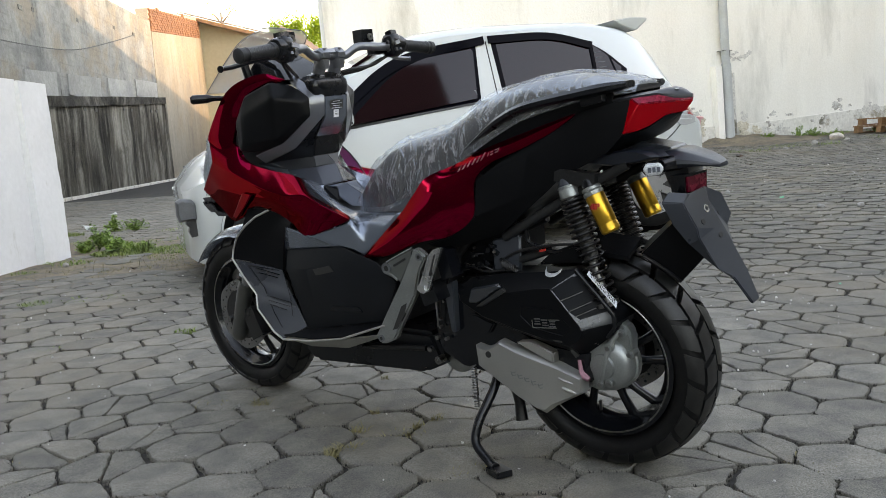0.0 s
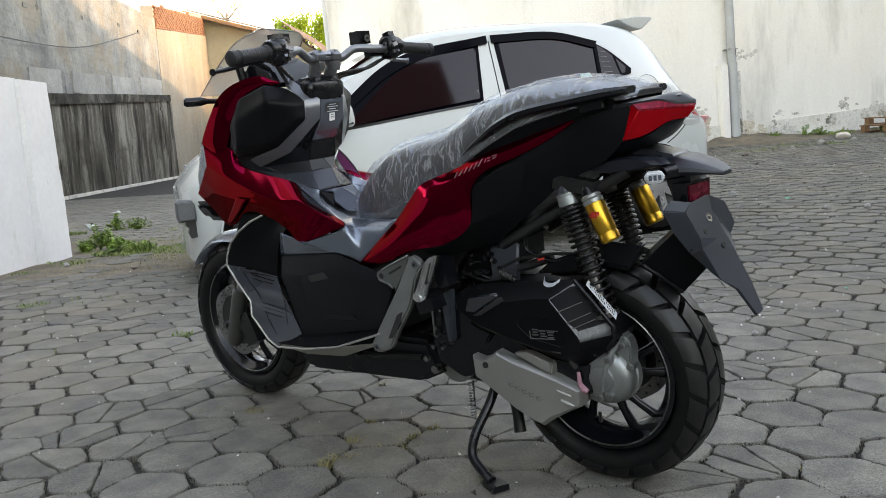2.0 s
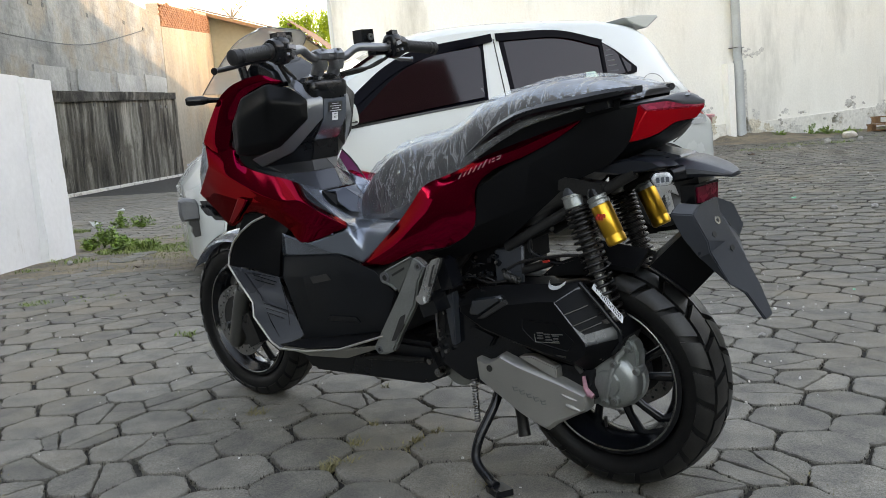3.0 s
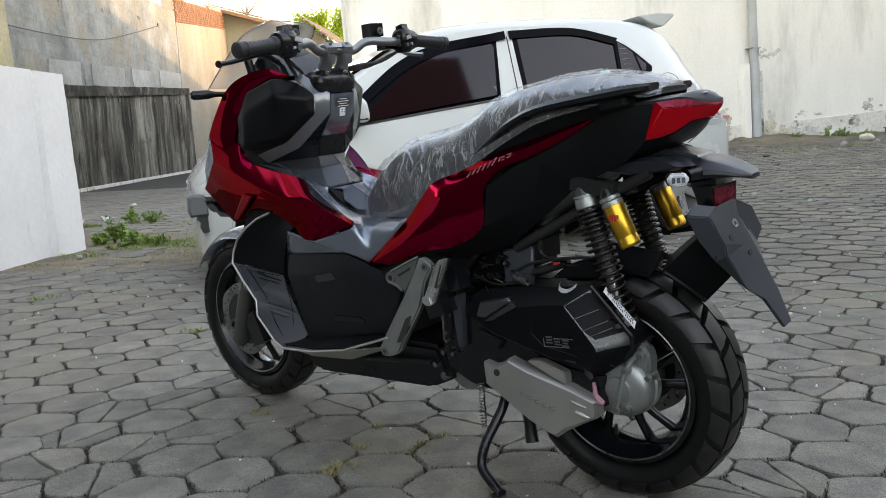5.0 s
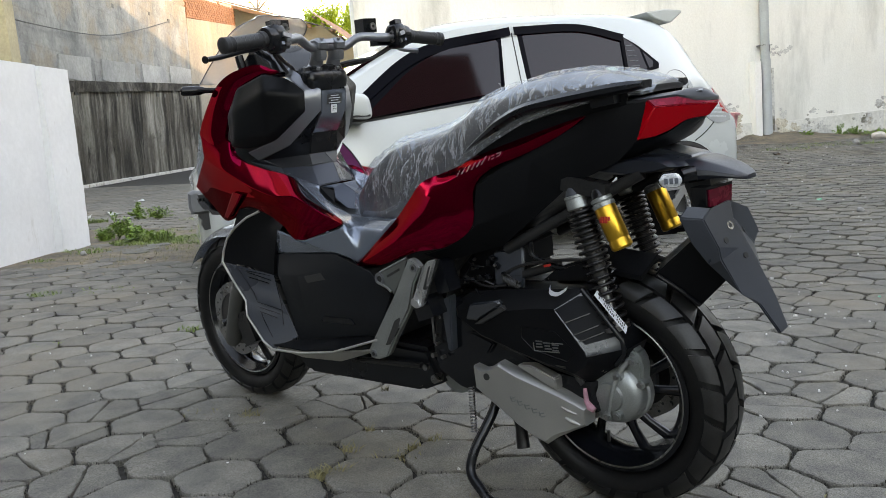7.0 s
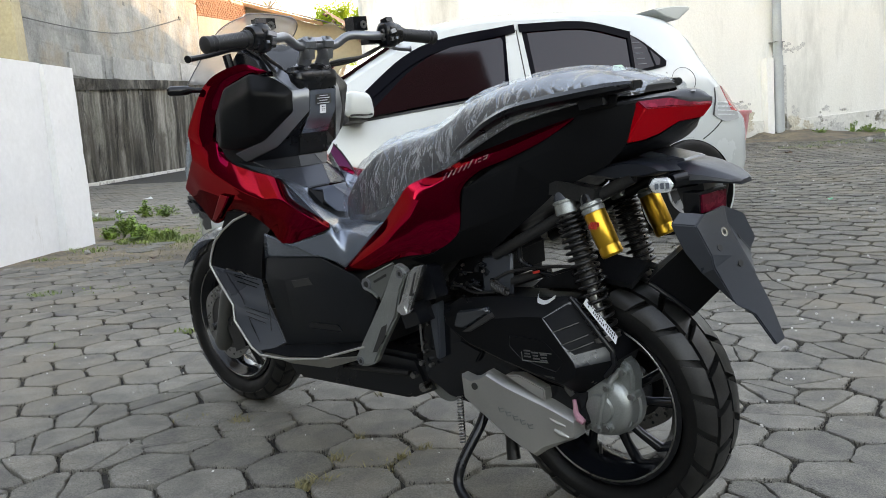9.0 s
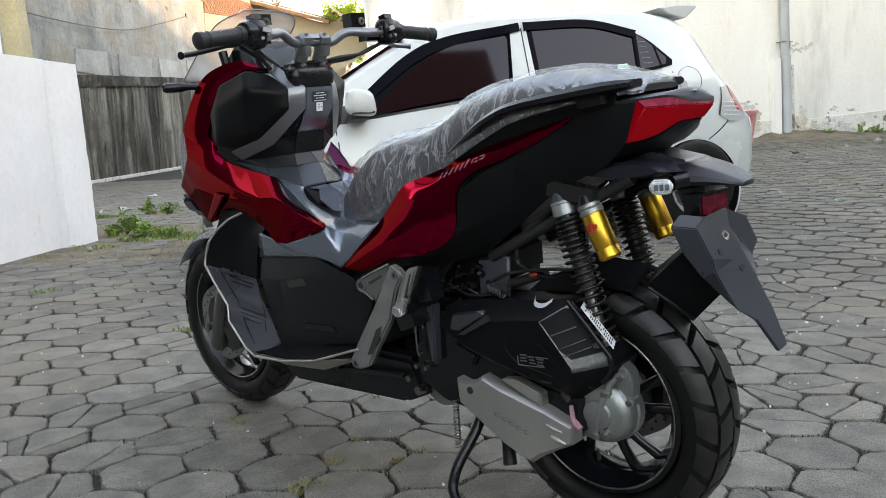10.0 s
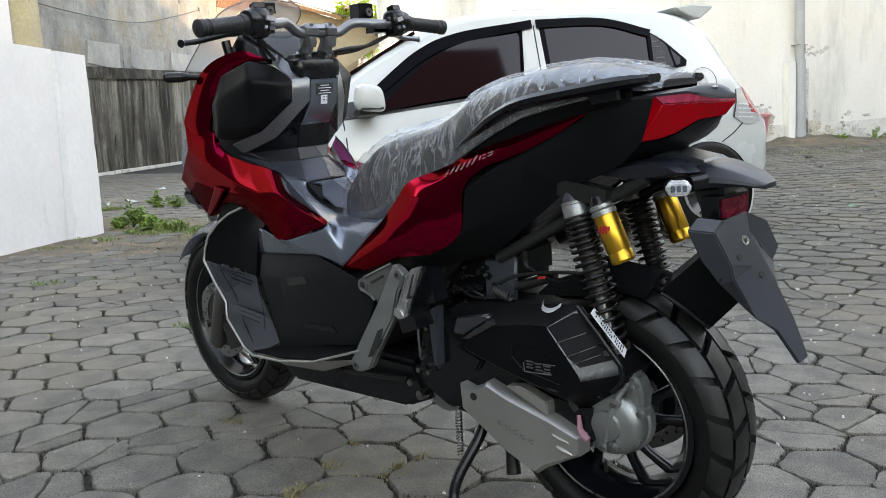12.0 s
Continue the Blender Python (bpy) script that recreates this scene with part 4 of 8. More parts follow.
def hatchback():
    e = tagged(new("car"), "white five-door hatchback with tinted windows, front bumper loose", "car")
    secs = []
    for x, hw, zb, zbelt, yb, zr, yr, zt in CAR:
        half = [(hw * 0.94, zb), (hw, zb + 0.14), (hw, 0.62), (hw * 0.985, 0.62 + (zbelt - 0.62) * 0.6), (yb, zbelt), (yr, zr), (yr - 0.05, zr + (zt - zr) * 0.6), (yr - 0.16, zt), (yr * 0.4, zt + 0.006)]
        secs.append([(x, y, z) for y, z in half] + [(x, -y, z) for y, z in half[::-1]])
    bm = loft(secs)
    part("body", bm, M_CARW, e, "glossy white body", 32)
    for s in (1, -1):
        car_plate("front_window", ([(2.86, 0.915), (2.4, 0.968), (1.93, 1.020)], [(2.83, 0.945), (2.40, 1.255), (1.875, 1.385)]), 0.004, M_TINT, e, s, 0.03, label="dark tinted front door window", lie=glass_y)
        car_plate("rear_window", ([(1.705, 1.040), (1.3, 1.070), (1.02, 1.090)], [(1.705, 1.392), (1.3, 1.392), (0.995, 1.325)]), 0.004, M_TINT, e, s, label="dark tinted rear door window")
        car_plate("window_frame", ([(2.98, 0.890), (2.4, 0.948), (1.905, 1.000)], [(2.96, 0.945), (2.43, 1.300), (1.85, 1.415)]), 0.002, M_VISOR, e, s, 0.004)
        car_plate("window_frame", ([(1.735, 1.020), (1.3, 1.050), (1.005, 1.070)], [(1.74, 1.42), (1.3, 1.42), (0.975, 1.345)]), 0.002, M_VISOR, e, s, 0.004)
        car_plate("window_frame", ([(1.01, 1.070), (0.88, 1.082), (0.755, 1.105)], [(0.985, 1.345), (0.87, 1.27), (0.740, 1.140)]), 0.010, M_VISOR, e, s, 0.004)
        car_plate("quarter_window", ([(0.99, 1.090), (0.90, 1.098), (0.80, 1.115)], [(0.965, 1.325), (0.885, 1.262), (0.785, 1.155)]), 0.014, M_TINT, e, s)
        car_plate("quarter_bar", ([(0.842, 1.090), (0.828, 1.092)], [(0.862, 1.245), (0.848, 1.232)]), 0.017, M_VISOR, e, s, 0.004, cells=4)
        car_plate("sail_window", ([(3.2, 0.885), (3.08, 0.89), (2.97, 0.90)], [(3.18, 0.895), (3.08, 0.96), (2.94, 0.99)]), 0.004, M_TRIM, e, s)
        car_plate("window_sticker", ([(1.985, 1.032), (2.045, 1.027)], [(1.985, 1.062), (2.045, 1.057)]), 0.006, M_GREYPL, e, s, 0.001, "small pale sticker", 2)
        car_plate("window_sticker", ([(1.925, 1.040), (1.950, 1.038)], [(1.925, 1.078), (1.950, 1.076)]), 0.006, M_GREYPL, e, s, 0.001, "small pale sticker", 2)
        for k in range(5):
            z = 1.125 + 0.036 * k
            car_plate("window_slat", ([(0.965, z), (0.895 + 0.004 * k, z)], [(0.965, z + 0.006), (0.895 + 0.004 * k, z + 0.006)]), 0.016, M_GREYPL, e, s, 0.002, cells=2)
        if s > 0:
            car_plate("window_sticker", ([(1.055, 1.095), (1.155, 1.093)], [(1.075, 1.132), (1.145, 1.130)]), 0.007, M_MINT, e, s, 0.001, "pale green sticker", 3)
        # weather visors over the doors
        car_plate("door_visor", ([(2.86, 0.985), (2.40, 1.265), (1.79, 1.383)], [(2.94, 0.99), (2.44, 1.325), (1.79, 1.436)]), 0.016, M_VISOR, e, s, label="smoked rain visor")
        car_plate("door_visor", ([(1.76, 1.383), (1.3, 1.385), (0.985, 1.305)], [(1.76, 1.436), (1.3, 1.436), (0.955, 1.350)]), 0.016, M_VISOR, e, s, label="smoked rain visor")
        # gaps of the doors, fuel flap
        for x0, x1 in ((1.785, 1.775), (0.72, 0.76), (3.04, 3.06)):
            car_plate("door_gap", ([(x0 - 0.004, 0.30), (x0 + 0.004, 0.30)], [(x1 - 0.004, 0.89 if x1 > 2 else 1.40 if x1 > 1 else 1.06), (x1 + 0.004, 0.89 if x1 > 2 else 1.40 if x1 > 1 else 1.06)]), 0.0015, M_GAP, e, s, 0.002, cells=2)
        car_plate("belt_trim", ([(3.15, 0.866), (1.8, 0.996), (1.0, 1.056)], [(3.15, 0.880), (1.8, 1.010), (1.0, 1.070)]), 0.006, M_TRIM, e, s)
        car_plate("sill_skirt", ([(3.0, 0.20), (0.9, 0.20)], [(3.0, 0.30), (0.9, 0.30)]), 0.012, M_CARW, e, s)
        for x in (0.67, 3.34):
            h, r = (0.25, 0.352) if x < 1 else (0.315, 0.345)
            part("wheel_arch", lathe([(0.0, 0.0), (r, 0.0), (r + 0.01, -0.05), (0.0, -0.05)], (x, s * 0.853, h), (0, s, 0), 40), M_HOLE, e)
            part("arch_lip", lathe([(r, -0.02), (r + 0.014, -0.02), (r + 0.012, 0.004), (r, 0.004)], (x, s * 0.85, h), (0, s, 0), 48, True), M_CARW, e, "", 40)
        # tail lamp: clear outside, red inside
        lamp = car_plate("tail_lamp", ([(0.185, 0.712), (0.33, 0.700), (0.44, 0.752)], [(0.205, 0.925), (0.30, 0.945), (0.39, 0.935)]), 0.008, M_CARLAMP, e, s, label="clear tail lamp with a red strip", cells=10)
        for k in range(4):
            z = 0.735 + 0.028 * k
            car_plate("lens_rib", ([(0.235 - 0.004 * k, z), (0.40, z + 0.012)], [(0.235 - 0.004 * k, z + 0.009), (0.40, z + 0.021)]), 0.011, M_CLEAR, lamp, s, 0.002, cells=4)
        car_plate("tail_lens", ([(0.200, 0.765), (0.268, 0.775)], [(0.225, 0.93), (0.318, 0.945)]), 0.012, M_TLRED, lamp, s, label="red tail lens", cells=6)
        car_plate("lamp_seal", ([(0.435, 0.748), (0.446, 0.752)], [(0.387, 0.938), (0.396, 0.934)]), 0.010, M_GAP, lamp, s, 0.002, cells=2)
        part("headlamp", box((3.55, s * 0.70, 0.72), (0.36, 0.14, 0.14), (0, 9, -s * 22), 0.03), M_CLEAR, e, "clear headlamp")
        if s > 0:
            part("fog_bracket", bevel(loft([[(3.86 + x * k, s * (.62 + dy), 0.505 + z * k + (x * .25 if z > 0 else 0)) for x, z in ((-.055, -.060), (.050, -.062), (.062, -.020), (.058, .050), (.030, .072), (-.040, .076), (-.060, .050))] for dy, k in ((-.02, .9), (.04, 1.0), (.085, .96), (.105, .75))]), .012, 20), M_GREYPL, e, "dark grey bumper bracket", 40)
            part("bracket_foot", bevel(loft([[(3.835 + x * k, s * (.62 + dy), 0.395 + z) for x, z in ((-.035, -.045), (.015, -.050), (.030, -.015), (.022, .010), (.040, .030), (.035, .055), (-.040, .055))] for dy, k in ((.0, 1), (.06, 1.0), (.075, .8))]), .006, 20), M_TRIM, e, "", 40)
        ring = []
        for k in range(28):
            c, n = math.cos(2 * math.pi * k / 28), math.sin(2 * math.pi * k / 28)
            x, z = .080 * math.copysign(abs(c) ** .55, c), .076 * math.copysign(abs(n) ** .55, n)
            ring.append((x * (1 - 1.6 * z), z + .14 * x))
        bm = loft([[(2.93 + x * k, s * y, 0.990 + z * k) for x, z in ring] for y, k in ((.830, .45), (.836, .72), (.850, .88), (.880, .97), (.930, 1.02), (.980, 1.0), (1.004, .93), (1.018, .80), (1.025, .60), (1.028, .3))])
        bmesh.ops.recalc_face_normals(bm, faces=bm.faces)
        m = part("mirror", bm, M_CARW, e, "white wing mirror with dark foot", True)
        part("mirror_foot", box((2.935, s * 0.862, 0.908), (0.11, 0.16, 0.035), (s * 6, 0, 0), 0.012), M_TRIM, m)
        part("mirror_seam", box((2.93, s * 0.93, 0.930), (0.125, 0.18, 0.012), (0, 0, 0), 0.004), M_TRIM, m)
        car_plate("door_handle", ([(1.90, 0.78), (2.08, 0.78)], [(1.90, 0.815), (2.08, 0.815)]), 0.022, M_CARW, e, s)
        car_plate("door_handle", ([(0.98, 0.83), (1.16, 0.83)], [(0.98, 0.865), (1.16, 0.865)]), 0.022, M_CARW, e, s)
        for x in (0.67, 3.34):
            car_wheel(x, s, e)
    part("spoiler", prism([(0.70, 1.505), (0.55, 1.520), (0.405, 1.512), (0.398, 1.500), (0.50, 1.425), (0.54, 1.430), (0.62, 1.46)], -0.545, 0.545, 0.012), M_CARW, e, "white roof spoiler")
    part("rear_glass", box((0.43, 0, 1.30), (0.02, 0.70, 0.26), (0, 48, 0), 0.008), M_TINT, e)
    bm = bmesh.new()
    add_lathe(bm, [(0.0865, 0.0), (0.089, 0.0), (0.089, 0.003), (0.0865, 0.003)], (0.645, car_y(0.645, 1.0) + 0.003, 1.0), (0.05, 1, 0.28), 36, True)
    part("fuel_flap_gap", bm, M_GAP, e)
    part("windscreen", box((2.78, 0, 1.25), (0.02, 1.15, 0.55), (0, -61, 0), 0.008), M_TINT, e)
    for s in (1, -1):
        car_plate("bumper_gap", ([(0.355, 0.705), (0.44, 0.643), (0.545, 0.585)], [(0.362, 0.710), (0.447, 0.648), (0.552, 0.590)]), 0.002, M_GAP, e, s, 0.002, cells=8)
    return e


car = hatchback()
car.matrix_basis = pose(1.72, 7.13, 0.10, 0, 2.0, 203)

# ---- scooter ----
from mathutils.bvhtree import BVHTree

bike = tagged(new("scooter"), "red and black adventure scooter, seat wrapped in clear plastic", "scooter")
bike.matrix_basis = Matrix.LocRotScale((0.445, 2.003, 0.0), (Matrix.Rotation(radians(142.13), 3, "Z") @ Matrix.Rotation(radians(-4.0), 3, "X")).to_quaternion(), None)
R_REAR, R_FRONT, BASE = 0.258, 0.266, 1.324


def tyre_point(cx, R, rim_r, hw, th, phi, lift=0.0):
    h = R - rim_r
    rc, k = rim_r + h * 0.5, 0.80
    c, s = math.cos(phi), math.sin(phi)
    # squarer than a circle
    q = (abs(c) ** 2.4 + abs(s) ** 2.4) ** (-1 / 2.4)
    r, y = rc + (h * 0.5 + lift) * c * q, (hw + lift * 0.6) * s * q
    return Vector((cx + r * math.cos(th), y, R + r * math.sin(th)))


def tyre_mesh(cx, R, rim_r, hw, lift):
    bm = bmesh.new()
    seg, ring = 96, 20
    g = [[bm.verts.new(tyre_point(cx, R - lift, rim_r, hw, 2 * math.pi * i / seg, radians(-158 + 316 * j / ring))) for j in range(ring + 1)] for i in range(seg)]
    for i in range(seg):
        a, c = g[i], g[(i + 1) % seg]
        for j in range(ring):
            bm.faces.new((a[j], a[j + 1], c[j + 1], c[j]))
        bm.faces.new((a[ring], a[0], c[0], c[ring]))
    return bm


def tread(wheel, cx, R, rim_r, hw, n, blocks, lift):
    """rubber blocks round the tyre, one mesh for each row"""
    pitch = 2 * math.pi / n
    for t0, t1, p0, p1, sk in blocks:
        for side in (1, -1):
            bm = bmesh.new()
            rows = []
            for u in range(3):
                for w in range(4):
                    ph = p0 + (p1 - p0) * w / 3
                    rows.append(((t0 + (t1 - t0) * u / 2 + sk * (ph - p0) / 40) * pitch, radians(ph) * side))
            top = [bm.verts.new(tyre_point(0, R - lift, rim_r, hw, th, ph, lift) - Vector((0, 0, R - lift))) for th, ph in rows]
            low = [bm.verts.new(tyre_point(0, R - lift, rim_r, hw, th, ph, -0.002) - Vector((0, 0, R - lift))) for th, ph in rows]
            for u in range(2):
                for w in range(3):
                    a = u * 4 + w
                    bm.faces.new((top[a], top[a + 1], top[a + 5], top[a + 4]))
            edge = [0, 1, 2, 3, 7, 11, 10, 9, 8, 4]
            for a, c in zip(edge, edge[1:] + edge[:1]):
                bm.faces.new((top[a], top[c], low[c], low[a]))
            first_block = part("tread_block", bm, M_TREAD, wheel, "", 40)
            for i in range(n):
                o = first_block if i == 0 else new("tread_block", first_block.data)
                o.parent = wheel
                o.matrix_basis = Matrix.Translation((cx, 0, R)) @ Matrix.Rotation(-(i + (0.0 if side > 0 else 0.5)) * pitch, 4, "Y")


def spoked_wheel(name, cx, R, rim_r, hw, n, blocks, lift, label):
    bm = bmesh.new()
    w = hw * 0.78
    add_lathe(bm, [(rim_r + 0.010, w), (rim_r - 0.004, w + 0.004), (rim_r - 0.010, w - 0.006), (rim_r - 0.022, w * 0.55), (rim_r - 0.028, 0.012),
                   (rim_r - 0.028, -0.012), (rim_r - 0.022, -w * 0.55), (rim_r - 0.010, -w + 0.006), (rim_r - 0.004, -w - 0.004), (rim_r + 0.010, -w)], (cx, 0, R), (0, 1, 0), 72, True)
    wheel = part(name, bm, M_WHEEL, bike, label, 40)
    part("tyre", tyre_mesh(cx, R, rim_r, hw, lift), M_RUBBER, wheel, "black block tread tyre", 32)
    tread(wheel, cx, R, rim_r, hw, n, blocks, lift)
    part("rim_lip", lathe([(rim_r - 0.003, w + 0.0042), (rim_r - 0.001, w + 0.0055), (rim_r + 0.001, w + 0.0045)], (cx, 0, R), (0, 1, 0), 72, True), M_STEEL, wheel, "thin bright rim lip", 40)
    part("hub", lathe([(0.0, 0.06), (0.032, 0.06), (0.034, 0.05), (0.05, 0.045), (0.055, 0.02), (0.055, -0.02), (0.05, -0.045), (0.0, -0.05)], (cx, 0, R), (0, 1, 0), 32), M_WHEEL, wheel, "", 40)
    for k in range(5):
        for d in (-0.16, 0.16):
            a = 2 * math.pi * k / 5 + 0.35
            p, q = a + d * 0.9, a + d * 1.5
            c0 = Vector((cx + math.cos(p) * 0.045, 0.02, R + math.sin(p) * 0.045))
            c1 = Vector((cx + math.cos(q) * (rim_r - 0.02), 0.0, R + math.sin(q) * (rim_r - 0.02)))
            part("spoke", tube([c0, c0.lerp(c1, 0.5) + Vector((0, 0.006, 0)), c1], [0.013, 0.0095, 0.012], 8), M_WHEEL, wheel, "", 60)
    v = Vector((cx + math.cos(-1.35) * (rim_r - 0.03), 0.012, R + math.sin(-1.35) * (rim_r - 0.03)))
    part("valve", tube([v, v + Vector((-0.004, 0.006, 0.026))], 0.004, 8), M_INK, wheel)
    return wheel


rear_wheel = spoked_wheel("rear_wheel", 0.0, R_REAR, 0.170, 0.066, 21, [(0.06, 0.86, 2.5, 33.0, 0.35), (0.03, 0.82, 38.5, 77, -0.30)], 0.0100, "black five-spoke rear wheel")
front_wheel = spoked_wheel("front_wheel", BASE, R_FRONT, 0.182, 0.054, 24, [(0.06, 0.86, 3, 36, 0.3), (0.06, 0.84, 40, 74, -0.2)], 0.0065, "black five-spoke front wheel")


def disc(cx, R, y, r, wheel, name="brake_disc"):
    bm = bmesh.new()
    n = 60
    hi, lo = [], []
    for yy in (y - 0.002, y + 0.002):
        o = [bm.verts.new((cx + math.cos(2 * math.pi * k / n) * (r - 0.005 * (0.5 + 0.5 * math.cos(2 * math.pi * k / 10))), yy, R + math.sin(2 * math.pi * k / n) * (r - 0.005 * (0.5 + 0.5 * math.cos(2 * math.pi * k / 10))))) for k in range(n)]
        i = [bm.verts.new((cx + math.cos(2 * math.pi * k / n) * r * 0.70, yy, R + math.sin(2 * math.pi * k / n) * r * 0.70)) for k in range(n)]
        hi.append(o)
        lo.append(i)
    for k in range(n):
        m = (k + 1) % n
        for s in (0, 1):
            bm.faces.new((hi[s][k], hi[s][m], lo[s][m], lo[s][k]))
        bm.faces.new((hi[0][k], hi[0][m], hi[1][m], hi[1][k]))
        bm.faces.new((lo[0][k], lo[0][m], lo[1][m], lo[1][k]))
    d = part(name, bm, M_STEEL, wheel, "drilled steel brake disc", 40)
    bm = bmesh.new()
    for k in range(30):
        a = 2 * math.pi * k / 30
        rr = r * (0.78 if k % 2 else 0.87)
        add_lathe(bm, [(0.0, 0.0), (0.0035, 0.0), (0.0035, 0.0008), (0, 0.0008)], (cx + math.cos(a) * rr, y + 0.002, R + math.sin(a) * rr), (0, 1, 0), 8)
    tagged(part("disc_holes", bm, M_INK, wheel), kind="stuff")
    part("disc_carrier", lathe([(0.03, 0.0), (r * 0.72, 0.0), (r * 0.72, -0.004), (0.03, -0.006)], (cx, y, R), (0, 1, 0), 30, True), M_DARK, wheel)
    return d


disc(BASE, R_FRONT, 0.066, 0.118, front_wheel)
disc(0.0, R_REAR, -0.075, 0.110, rear_wheel)

# ---- body panels, left and right ----
patch("front_cowl", ridged([
    [(1.205, .173, .858), (1.198, .178, .782), (1.246, .166, .743), (1.315, .145, .695)],
    [(1.102, .165, .831), (1.112, .190, .755), (1.171, .180, .701), (1.227, .155, .644)],
    [(1.072, .165, .789), (1.016, .198, .724), (1.076, .189, .678), (1.149, .162, .600)],
    [(1.026, .164, .766), (.937, .204, .700), (.983, .197, .671), (1.027, .180, .647)],
    [(.939, .167, .747), (.852, .208, .683), (.886, .202, .659), (.922, .190, .632)],
    [(.833, .164, .724), (.775, .206, .681), (.813, .201, .635), (.856, .190, .602)],
    [(.791, .164, .672), (.711, .200, .652), (.751, .196, .612), (.802, .187, .566)],
    [(.658, .164, .616), (.651, .168, .610), (.664, .168, .605), (.673, .168, .601)]]), M_RED, bike, "glossy dark red front cowl side", 56, 36, sides=(1,))
patch("front_cowl", ridged([
    [(1.205, .173, .858), (1.198, .178, .782), (1.246, .166, .743), (1.315, .145, .695)],
    [(1.102, .165, .831), (1.112, .190, .755), (1.171, .180, .701), (1.227, .155, .644)],
    [(1.091, .152, .788), (1.016, .198, .724), (1.076, .189, .678), (1.149, .162, .600)],
    [(1.060, .140, .763), (.937, .204, .700), (.983, .197, .671), (1.027, .180, .647)],
    [(.993, .127, .742), (.852, .208, .683), (.886, .202, .659), (.922, .190, .632)],
    [(.895, .115, .717), (.775, .206, .681), (.813, .201, .635), (.856, .190, .602)],
    [(.843, .122, .665), (.711, .200, .652), (.751, .196, .612), (.802, .187, .566)],
    [(.674, .150, .613), (.651, .168, .610), (.664, .168, .605), (.673, .168, .601)]]), M_RED, bike, "glossy dark red front cowl side", 56, 36, sides=(-1,))
patch("cowl_arch", [
    [(.915, .112, 1.001), (.904, .112, .998), (.891, .112, .992)],
    [(.961, .136, 1.018), (.952, .138, 1.001), (.954, .132, .984)],
    [(1.052, .152, 1.004), (1.026, .153, .987), (1.016, .143, .967)],
    [(1.110, .163, .974), (1.069, .162, .960), (1.043, .150, .942)],
    [(1.157, .169, .924), (1.110, .168, .913), (1.077, .156, .898)],
    [(1.204, .174, .859), (1.143, .175, .849), (1.100, .166, .832)],
    [(1.204, .173, .835), (1.140, .174, .815), (1.096, .163, .800)]], M_RED, bike, "glossy dark red arch of the front cowl", 40, 12)
# winglet above the leg shield
both("cowl_winglet", [(1.047, .196, .690), (1.000, .204, .684), (1.030, .201, .655), (1.120, .180, .607), (1.138, .176, .612), (1.085, .190, .655)], [(0, 1, 2, 5), (5, 2, 3, 4)], M_RED, bike, "glossy red winglet", .008, .003)
both("knee_panel",
     [(1.024, .156, .962), (.931, .138, .990), (.890, .096, .981), (.846, .075, .937), (.846, .080, .888), (.920, .128, .820), (1.005, .152, .798), (1.066, .168, .809), (1.070, .166, .890),
      (.900, .160, .946), (.853, .092, .928), (.856, .096, .893), (.925, .148, .835), (1.040, .176, .830), (1.035, .172, .905)],
     [(0, 1, 9, 14), (1, 2, 10, 9), (2, 3, 10), (3, 4, 11, 10), (4, 5, 12, 11), (5, 6, 13, 12), (6, 7, 13), (7, 8, 14, 13), (8, 0, 14), (9, 10, 11, 12), (9, 12, 13, 14)], M_MATTE, bike, "matte black faceted glovebox panel", soft=True)
both("knee_trim",
     [(.900, .072, 1.006), (.815, .043, .938), (.824, .043, .886), (.905, .098, .800), (1.010, .130, .765), (.890, .098, .985), (.842, .078, .939), (.842, .083, .886), (.922, .131, .818), (1.02, .154, .790)],
     [(0, 1, 6, 5), (1, 2, 7, 6), (2, 3, 8, 7), (3, 4, 9, 8)], M_TRIMGREY, bike, "silver-grey trim strip", b=0.003)
# console facing the rider
cons = [(.905, .072, 1.003), (.818, .044, .937), (.827, .044, .884), (.872, .046, .829), (.886, .050, .772)]


def strip(name, left, faces_rows, material, label="", sub=0.0, b=0.003):
    bm = bmesh.new()
    rows = [[bm.verts.new((x, s * y, z)) for s in (1, -1)] for x, y, z in left]
    for i in faces_rows:
        bm.faces.new((rows[i][0], rows[i][1], rows[i + 1][1], rows[i + 1][0]))
    bmesh.ops.recalc_face_normals(bm, faces=bm.faces)
    bmesh.ops.solidify(bm, geom=bm.faces[:], thickness=0.004)
    return part(name, bevel(bm, b, 15), material, bike, label, 35)


strip("console", [(x + 0.001, y - 0.001, z) for x, y, z in cons[1:4]], [0, 1], M_GREY, "grey metallic console below the handlebar")
strip("console_foot", [(x + 0.001, y - 0.001, z) for x, y, z in cons[3:]], [0], M_BLACK, "satin black console foot")
strip("top_deck", [(.822, .043, .936), (.90, .070, .985), (1.00, .10, .990)], [0, 1], M_BLACK, "black deck under the handlebar")
both("console_cheek", [(.888, .050, .770), (.874, .046, .829), (.829, .044, .882), (.907, .097, .799), (1.012, .129, .764)], [(0, 1, 3, 4), (1, 2, 3)], M_BLACK, bike, "satin black lower console cheek")
both("tunnel_side",
     [(.925, .170, .520), (.890, .186, .590), (.787, .187, .565), (.646, .163, .603), (.904, .100, .716), (.845, .065, .689), (.733, .068, .615), (.492, .120, .622), (.627, .150, .506), (.655, .158, .527), (.695, .169, .536), (.845, .068, .657)],
     [(4, 3, 6, 11, 5), (3, 2, 10), (2, 1, 0, 10), (3, 10, 9, 8), (3, 8, 7, 6)], M_GREY, bike, "grey metallic tunnel side", b=0.004, soft=True)
